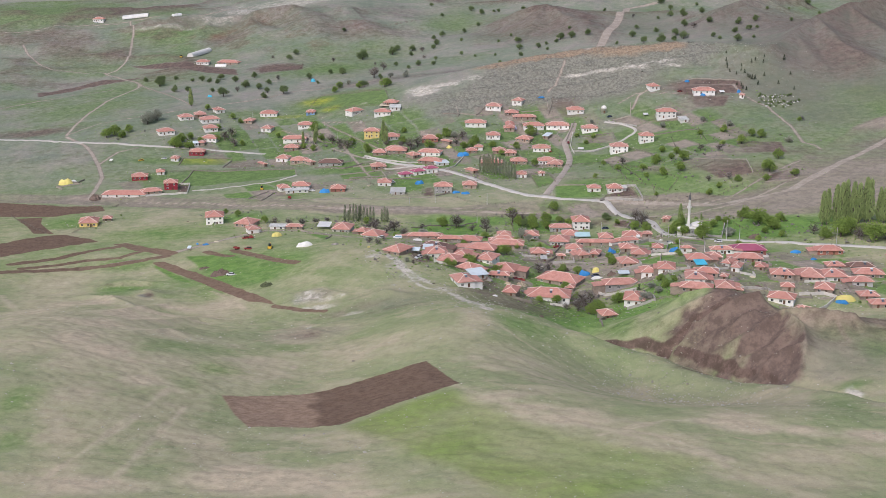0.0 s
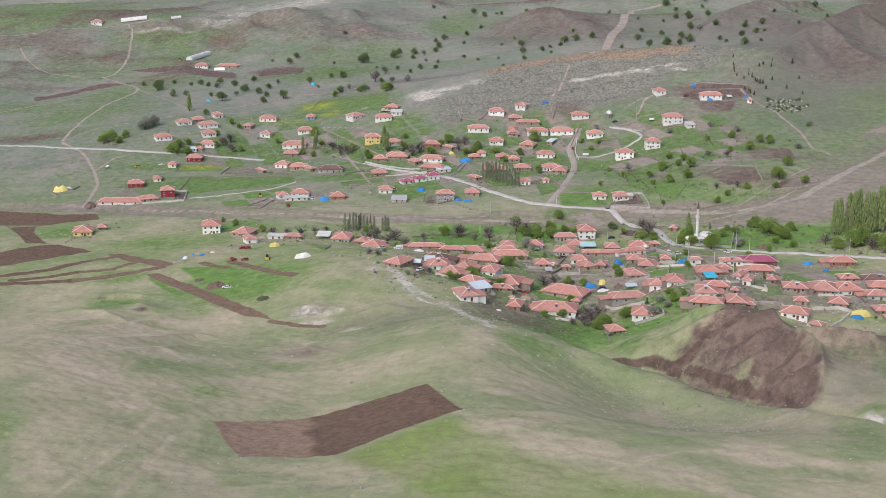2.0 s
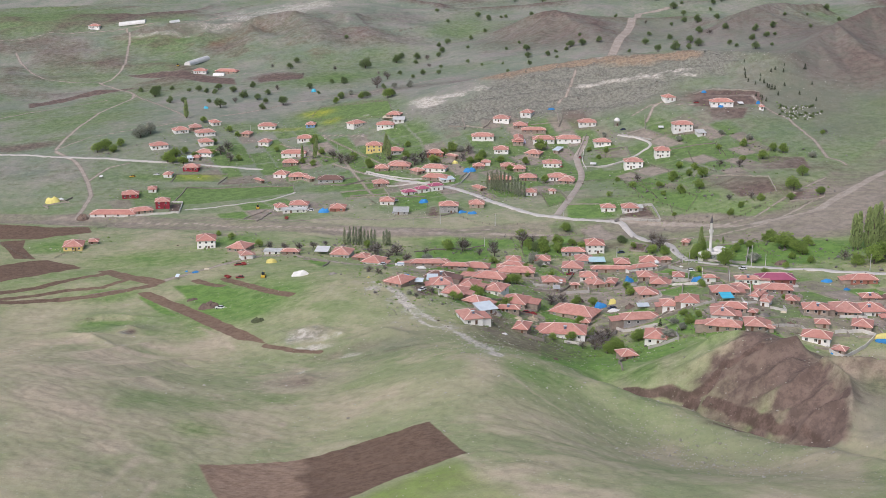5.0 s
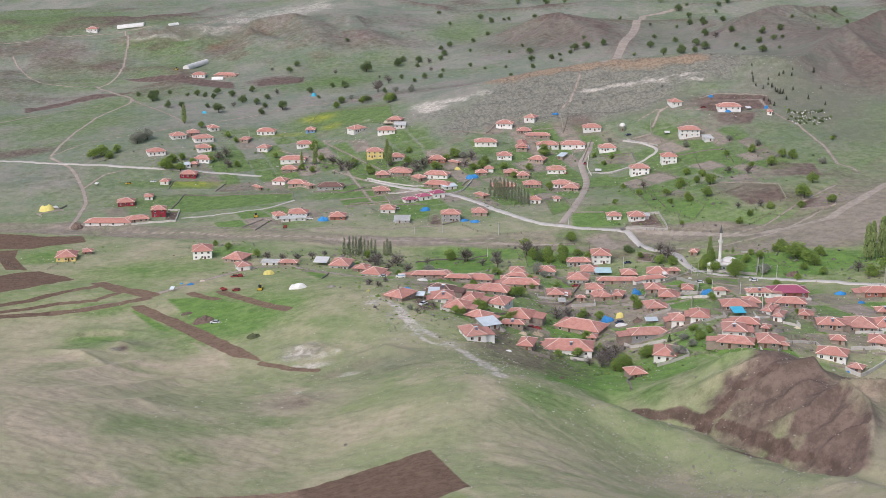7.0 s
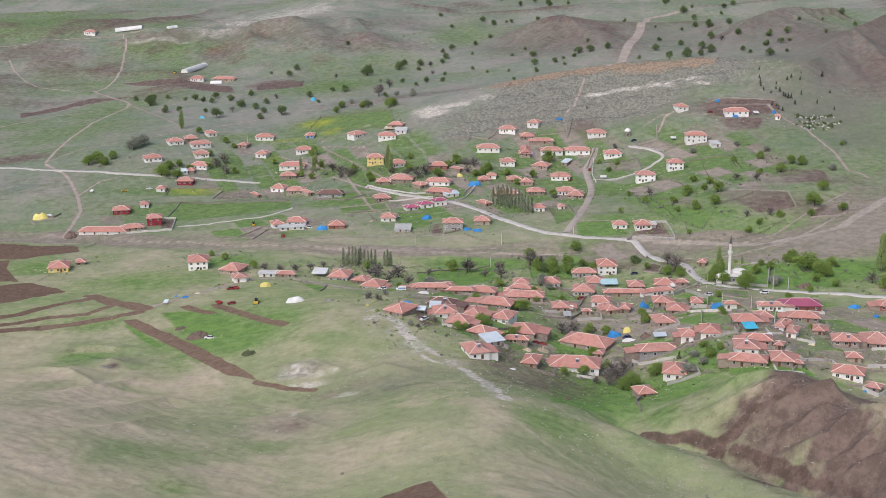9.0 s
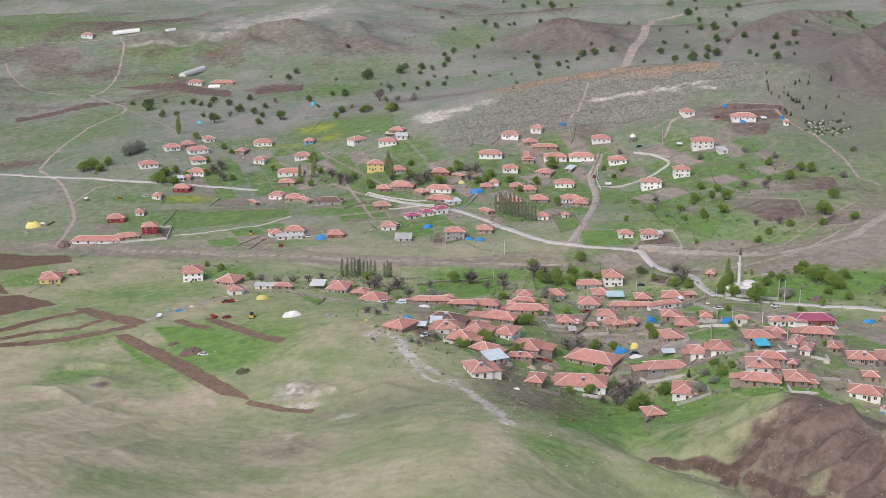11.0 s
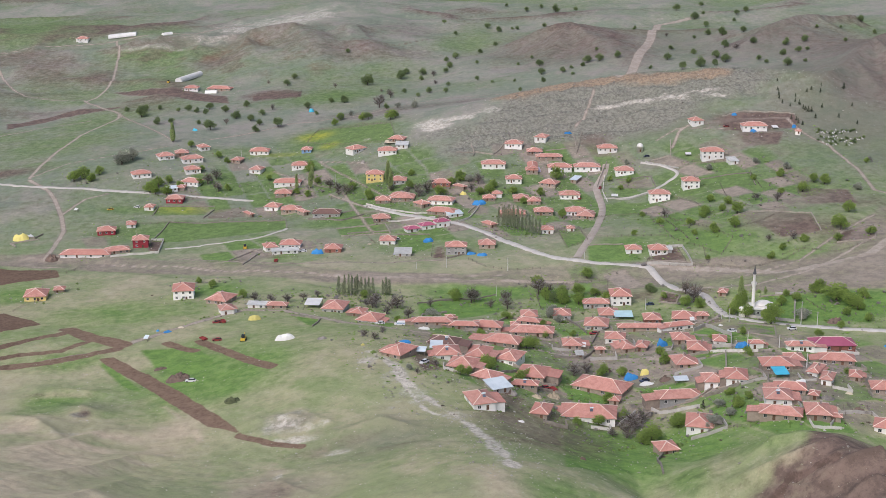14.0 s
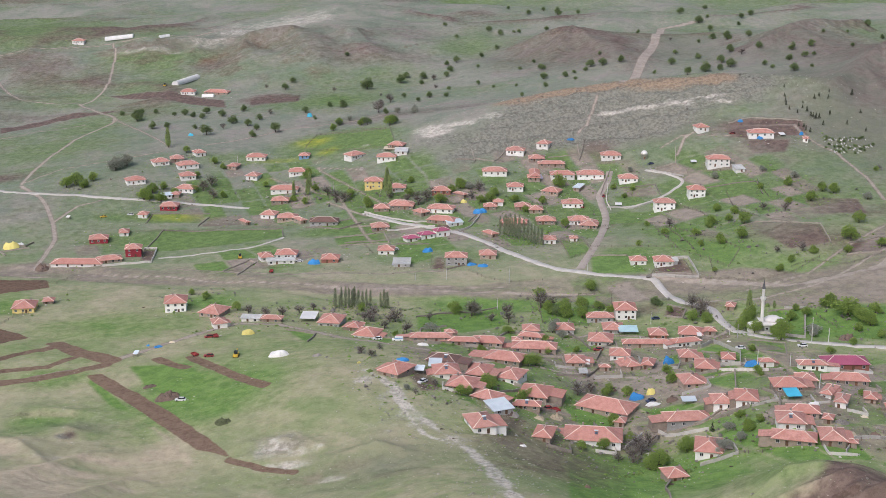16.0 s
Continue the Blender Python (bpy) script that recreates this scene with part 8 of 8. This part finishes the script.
scattered("slope_boulders", "grey boulders and ledges on the rocky slope", "rocks", slope[::3], gen.gamma(2.0, 0.09, len(slope[::3])) + 0.08, 0.7, ROCKS, 8)
scattered("slope_scrub", "low dark scrub on the rocky slope", "scrub", slope[1::2][:900], gen.gamma(2.0, 0.16, len(slope[1::2][:900])) + 0.12, 0.8, SCRUB, 9)
dice = random.Random(21)
for hx, hy in HOMES[HOMES[:, 1] < 770]:
    if dice.random() < 0.6:
        side, wide, deep = dice.choice((-1, 1)), dice.uniform(6, 10), dice.uniform(7, 12)
        corner = (hx - side * wide, hy - deep)
        garden_wall([(hx - side * wide, hy - 2), corner, (corner[0] + side * dice.uniform(5, 13), corner[1] + dice.uniform(-2, 2))], dice.uniform(0.9, 1.4), dice.choice(("stone", "stone", "pale")))


# ---- the mosque ----
minaret(132.4, 755.4)
mosque(138.0, 751.7)


# ---- garden walls and fences ----
garden_wall([(110.4, 883.6), (117.9, 880.9), (119.7, 854.2), (95.4, 858.2)], 1.6, "pale")
garden_wall([(90.0, 1052.1), (86.4, 1023.9), (87.6, 1004.1)], 1, "pale")
garden_wall([(100.0, 726.0), (107.1, 736.1), (113.2, 706.0), (109.3, 685.7), (102.0, 689.8)], 1.7, "pale")
garden_wall([(99.9, 681.7), (117.4, 670.3)], 1.2, "pale")
garden_wall([(129.5, 753.7), (148.3, 738.2), (160.2, 788.6), (151.1, 792.5)], 1.4, "pale")
garden_wall([(54.7, 610.7), (62.1, 623.9)], 1.3, "pale")
garden_wall([(122.0, 573.0), (128.0, 585.0), (140.5, 588.0), (142.0, 582.5)], 1.2, "pale")
garden_wall([(146.5, 566.0), (150.0, 557.5), (167.0, 578.5), (170.0, 583.0), (166.0, 588.5), (154.0, 586.5)], 1.5, "pale")
garden_wall([(-215.3, 913.0), (-188.3, 921.7), (-192.7, 955.7), (-200.4, 956.0)], 1.3, "pale")
garden_wall([(106.9, 629.1), (95.4, 634.9), (85.4, 624.6), (80.9, 624.0)], 1, "stone")
garden_wall([(68.1, 624.5), (70.5, 619.3), (75.2, 617.0), (84.8, 615.0)], 1.3, "pale")
garden_wall([(-70.5, 1015.2), (-52.9, 996.7), (-36.3, 986.0), (-27.5, 987.3)], 0.9, "pale")
garden_wall([(-53.1, 970.8), (-37.6, 973.9), (-23.7, 977.1)], 0.9, "pale")
garden_wall([(-8.8, 965.3), (-2.6, 972.3), (0.1, 980.8), (4.4, 998.6)], 1.1, "pale")
garden_wall([(-1.3, 1113.0), (0.8, 1097.9), (14.5, 1090.4), (21.9, 1104.5)], 0.9, "stone")
garden_wall([(-12.3, 1097.0), (1.6, 1097.1), (-0.0, 1088.8)], 0.9, "stone")
garden_wall([(83.7, 1035.0), (87.9, 1053.4), (93.5, 1074.2)], 0.9, "stone")
garden_wall([(86.0, 1010.9), (101.5, 1004.4), (116.7, 1012.0)], 0.9, "pale")
garden_wall([(79.5, 1121.6), (76.1, 1101.6), (73.4, 1089.6)], 0.9, "stone")
garden_wall([(9.4, 647.7), (18.4, 657.6), (21.3, 646.8)], 1, "stone")
garden_wall([(21.0, 639.5), (31.8, 641.5), (37.1, 640.4)], 1, "stone")
garden_wall([(34.6, 688.5), (47.5, 689.1), (53.4, 702.4)], 1, "stone")
garden_wall([(27.8, 717.4), (38.8, 717.4), (39.6, 703.7)], 1, "stone")
garden_wall([(44.0, 777.1), (50.4, 755.1), (52.8, 737.8)], 1, "stone")
garden_wall([(-24.8, 744.1), (-24.5, 769.5), (-12.7, 776.5)], 1, "stone")
garden_wall([(12.6, 757.8), (16.8, 769.3), (23.5, 767.8)], 1, "stone")
garden_wall([(105.9, 679.7), (100.5, 649.2), (96.4, 640.4)], 1, "stone")
garden_wall([(109.2, 641.9), (112.9, 630.4), (109.7, 615.7)], 1, "stone")
garden_wall([(53.4, 716.3), (57.9, 737.8), (63.8, 746.5)], 1, "stone")
garden_wall([(80.6, 701.3), (85.4, 693.9), (88.5, 707.1)], 1.2, "pale")
garden_wall([(124.8, 628.5), (128.6, 619.3), (133.0, 613.2)], 1, "stone")
garden_wall([(65.4, 572.2), (61.9, 560.8), (61.2, 541.9)], 1, "stone")
garden_wall([(-282.2, 944.9), (-288.8, 953.8), (-271.7, 958.8)], 1, "stone")
garden_wall([(-289.0, 965.3), (-275.6, 962.0), (-272.8, 969.9)], 1, "stone")
garden_wall([(47.6, 1082.3), (62.9, 1078.0)], 0.8, "stone")
garden_wall([(-76.8, 982.0), (-52.0, 980.7)], 0.8, "stone")
garden_wall([(-76.9, 944.3), (-50.0, 948.3)], 0.8, "stone")
garden_wall([(-106.0, 989.1), (-83.6, 979.4), (-70.3, 989.7)], 0.9, "stone")
garden_wall([(139.5, 1090.3), (136.9, 1066.9), (123.1, 1065.9)], 0.8, "stone")
garden_wall([(119.3, 1065.7), (139.2, 1045.0)], 0.8, "pale")
garden_wall([(-5.7, 917.0), (-4.8, 888.4), (-14.8, 881.0)], 0.8, "stone")
fence([(71.6, 966.9), (94.0, 967.3), (116.9, 960.3)])
fence([(115.8, 951.7), (119.5, 919.9), (123.5, 889.3)])
fence([(160.0, 1004.2), (158.7, 967.6), (168.5, 940.1)])
fence([(181.7, 1016.6), (182.0, 982.1)])
fence([(125.9, 1000.9), (139.2, 973.0), (144.0, 940.8)])
fence([(-217.4, 989.1), (-182.2, 992.6), (-146.9, 997.7), (-114.2, 997.0)])
fence([(-77.3, 930.6), (-66.9, 946.0), (-57.9, 916.3)])
fence([(-42.9, 882.4), (-23.6, 883.9), (-23.5, 913.5)])
fence([(-2.3, 877.8), (6.9, 862.2), (20.4, 854.6), (37.1, 857.1)])
fence([(67.3, 915.4), (90.8, 909.1), (112.4, 903.6)])
fence([(107.4, 855.7), (134.7, 850.0), (148.3, 843.9), (167.4, 851.4), (182.0, 863.9), (197.4, 854.2), (218.0, 865.0)])
fence([(168.7, 857.7), (185.6, 866.6)])
fence([(-230.6, 784.8), (-228.4, 803.0), (-223.8, 815.3)])
fence([(162.6, 776.3), (166.5, 755.2)])
fence([(150.7, 906.0), (163.5, 906.8), (182.8, 923.2)])
fence([(129.0, 879.1), (127.7, 858.1)])
fence([(-121.9, 1199.1), (-86.1, 1192.1), (-67.5, 1173.3)])
fence([(-194.5, 1322.8), (-156.3, 1331.0), (-155.1, 1361.8)])
fence([(-122.0, 895.6), (-99.9, 886.0)])
fence([(-290.1, 855.5), (-259.6, 804.5), (-248.2, 789.7)])
fence([(124.0, 585.0), (130.0, 584.0), (131.0, 590.5), (125.0, 591.5), (124.0, 585.0)])
fence([(133.0, 587.0), (140.0, 587.0), (140.0, 593.0), (133.0, 593.0), (133.0, 587.0)])
fence([(77.8, 601.5), (88.1, 584.4), (96.1, 578.5), (101.6, 582.7)])
fence([(-245.3, 882.5), (-231.1, 877.7), (-229.8, 894.4)])
for k, ring in enumerate(plot for plot in GREEN_PLOTS + BROWN_PLOTS if plot[0][1] > 715):
    if k % 5 == 4:
        fence(ring + ring[:1])
    elif k % 5 != 2 and ring[0][1] < 1150:
        garden_wall(ring[: 2 + k % 3], 0.65, "stone")


# ---- street poles ----
pole(118.9, 741.5, 6.8)
pole(156.4, 729.5, 6.7)
pole(117.2, 751.0, 5.3)
pole(19.2, 853.8, 7.8)
pole(-14.4, 861.6, 6.7)
pole(85.9, 785.7, 6.1)
pole(-172.2, 1131.9, 5.9)
pole(115.2, 681.1, 7.1)
pole(12.3, 817.7, 5.7)
pole(149.5, 731.4, 11.5)
pole(204.4, 709.6, 8.9)
pole(128.2, 680.2, 5.7)
pole(129.5, 638.8, 5.7)
pole(-31.0, 858.9, 4.0)
pole(-95.4, 1062.9, 7.7)
pole(62.2, 871.2, 4.0)


# ---- tarpaulins over stacks ----
tarpaulin(4.4, 1003.2, 9.4, 4.0, "blue")
tarpaulin(-26.3, 918.7, 6.5, 2.9, "blue")
tarpaulin(-89.5, 894.7, 7.0, 3.5, "blue")
tarpaulin(83.0, 705.0, 4.9, 3.9, "blue")
tarpaulin(113.1, 681.8, 6.1, 3.5, "blue")
tarpaulin(117.8, 682.7, 5.7, 2.1, "blue")
tarpaulin(64.9, 663.7, 5.9, 3.6, "blue")
tarpaulin(69.5, 1122.2, 5.7, 1.6, "blue")
tarpaulin(-135.7, 1272.5, 4.7, 4.2, "turquoise")
tarpaulin(-222.8, 1213.7, 4.5, 2.7, "turquoise")
tarpaulin(-28.1, 670.7, 5.4, 2.0, "blue")
tarpaulin(197.1, 1088.3, 4.8, 2.4, "blue")
tarpaulin(226.8, 1095.2, 3.2, 3.2, "blue")
tarpaulin(-284.2, 961.5, 10.2, 5.8, "yellow")
tarpaulin(-280.3, 965.8, 5.9, 2.2, "white")
tarpaulin(-102.3, 744.5, 6.2, 3.6, "yellow")
tarpaulin(70.8, 667.1, 3.7, 3.9, "yellow")
tarpaulin(-6.2, 1023.5, 4.4, 2.9, "yellow")
tarpaulin(-80.2, 690.9, 9.0, 3.6, "white")
tarpaulin(70.7, 655.5, 6.7, 1.6, "white")
tarpaulin(44.9, 1064.2, 4.6, 3.8, "lilac")
tarpaulin(-43.5, 891.5, 4.4, 1.6, "lilac")
tarpaulin(5.5, 885.1, 6.3, 1.9, "blue")
tarpaulin(-139.7, 727.8, 4.1, 1.0, "blue")
tarpaulin(-145.0, 730.8, 1.6, 1.0, "blue")
tarpaulin(-135.1, 735.3, 3.1, 1.0, "cream")
tarpaulin(173.3, 581.5, 9.0, 3.2, "yellow")
tarpaulin(171.1, 577.9, 5.8, 1.8, "blue")
tarpaulin(148.3, 564.2, 4.0, 1.4, "blue")
tarpaulin(178.2, 691.5, 6.1, 1.8, "blue")
tarpaulin(183.6, 675.5, 3.6, 1.5, "blue")
tarpaulin(192.2, 615.8, 3.9, 2.0, "white")
tarpaulin(43.5, 769.6, 2.7, 1.3, "white")
tarpaulin(-21.6, 712.0, 5.4, 1.7, "white")
tarpaulin(-44.9, 664.1, 1.8, 1.3, "yellow")
tarpaulin(-0.7, 888.0, 5.7, 1.9, "blue")
tarpaulin(188.4, 1116.5, 4.1, 2.1, "blue")
tarpaulin(-61.0, 913.9, 2.6, 1.3, "cream")
tarpaulin(113.9, 735.0, 2.1, 1.0, "white")
tarpaulin(67.4, 810.7, 2.9, 1.4, "white")
tarpaulin(121.7, 615.8, 4.6, 1.7, "white")
tarpaulin(17.0, 586.7, 2.7, 0.8, "white")
tarpaulin(137.0, 606.0, 2.9, 1.0, "cream")


# ---- plastic tunnels, sheds and flat sheets ----
tunnel(-282.5, 1437.0, -270.2, 1481.3, 7.0)
tunnel(-401.1, 1642.3, -370.6, 1642.6, 7.0)
tunnel(-338.1, 1627.1, -329.9, 1634.8, 5.0)
tunnel(-247.6, 1389.3, -236.6, 1388.6, 5.0)
sheet_canopy(73.3, 767.5, 9.1, 7.8, "aqua")
sheet_canopy(116.2, 622.2, 5.5, 6.7, "turquoise")
sheet_canopy(-78.2, 771.2, 7.6, 9.2, "white")
sheet_canopy(-14.8, 661.2, 5.3, 7.5, "metal")
sheet_canopy(-20.5, 650.4, 3.9, 4.2, "metal")
sheet_canopy(47.6, 704.2, 4.4, 4.1, "white")
sheet_canopy(-60.3, 1123.9, 9.0, 7.9, "cream")
sheet_canopy(82.7, 646.2, 5.7, 3.7, "metal")
sheet_canopy(102.9, 746.9, 2.1, 3.0, "white")
sheet_canopy(212.9, 1090.4, 4.0, 4.9, "white")
sheet_canopy(93.0, 1008.8, 4.4, 3.5, "white")
sheet_canopy(148.1, 1060.8, 3.9, 3.8, "white")
sheet_canopy(-263.9, 1013.2, 2.3, 3.0, "white")
sheet_canopy(-146.2, 712.8, 2.0, 3.0, "metal")
white_shelter(117.3, 1082.1)


# ---- heaps and gravestones ----
heap(-119.1, 656.9, 11.4, 3.0, "brown")
heap(-130.0, 672.8, 6.1, 1.2, "brown")
heap(-90.0, 616.6, 7.5, 1.5, "green")
heap(-63.3, 681.9, 4.6, 1.2, "grey")
heap(13.1, 620.2, 5.0, 1.9, "brown")
heap(77.7, 656.1, 5.8, 1.8, "brown")
heap(-18.4, 974.0, 10.5, 2.1, "brown")
heap(-251.0, 916.0, 8.9, 3.4, "brown")
heap(36.0, 550.0, 2.5, 1.1, "brown")
heap(31.4, 634.6, 6.4, 1.9, "cream")
heap(14.1, 620.5, 6.2, 1.7, "grey")
heap(126.9, 597.9, 5.3, 1.2, "grey")
heap(136.2, 692.8, 5.8, 1.9, "grey")
heap(136.4, 590.0, 4.2, 1.2, "brown")
heap(127.6, 588.0, 3.6, 1.3, "cream")
heap(24.5, 628.0, 4.6, 1.2, "cream")
heap(166.3, 735.1, 8.9, 2.4, "brown")
heap(56.7, 675.6, 3.2, 1.6, "brown")
heap(-78.7, 1097.2, 4.0, 2.4, "grey")
graveyard(255.5, 1079.0, 15, 14)


# ---- vehicles ----
vehicle(-32.9, 723.0, 0, "van")
vehicle(-42.0, 726.4, 5, "white")
vehicle(-18.8, 638.4, 50, "white")
vehicle(115.7, 718.3, 0, "white")
vehicle(-225.1, 1022.8, 0, "white")
vehicle(-241.5, 1016.9, 30, "yellow")
vehicle(89.1, 793.7, 10, "navy")
vehicle(-119.5, 741.1, 20, "red")
vehicle(-112.9, 706.5, 0, "red")
vehicle(69.8, 659.3, 30, "navy")
vehicle(55.9, 735.6, 0, "red")
vehicle(28.3, 642.9, 10, "red")
vehicle(85.3, 1031.6, 80, "red")
vehicle(120.8, 1072.1, 20, "navy")
vehicle(180.0, 1099.5, 0, "red")
vehicle(143.2, 721.7, 0, "white")
vehicle(-45.3, 924.5, 0, "white")
vehicle(-217.1, 928.7, 0, "red")
vehicle(-98.8, 902.2, 0, "white")
vehicle(-429.3, 1627.4, 0, "white")
vehicle(-113.3, 650.8, 0, "white")
digger(-290.6, 1430.1, 0)
digger(-135.6, 919.2, 10)
digger(-100.2, 700.9, 0)
trailer(31.9, 642.9, 25)
trailer(-116.3, 740.4, 22)
trailer(-119.8, 710.6, 45)
trailer(69.9, 1012.6, 10)
trailer(-111.5, 879.3, 0)
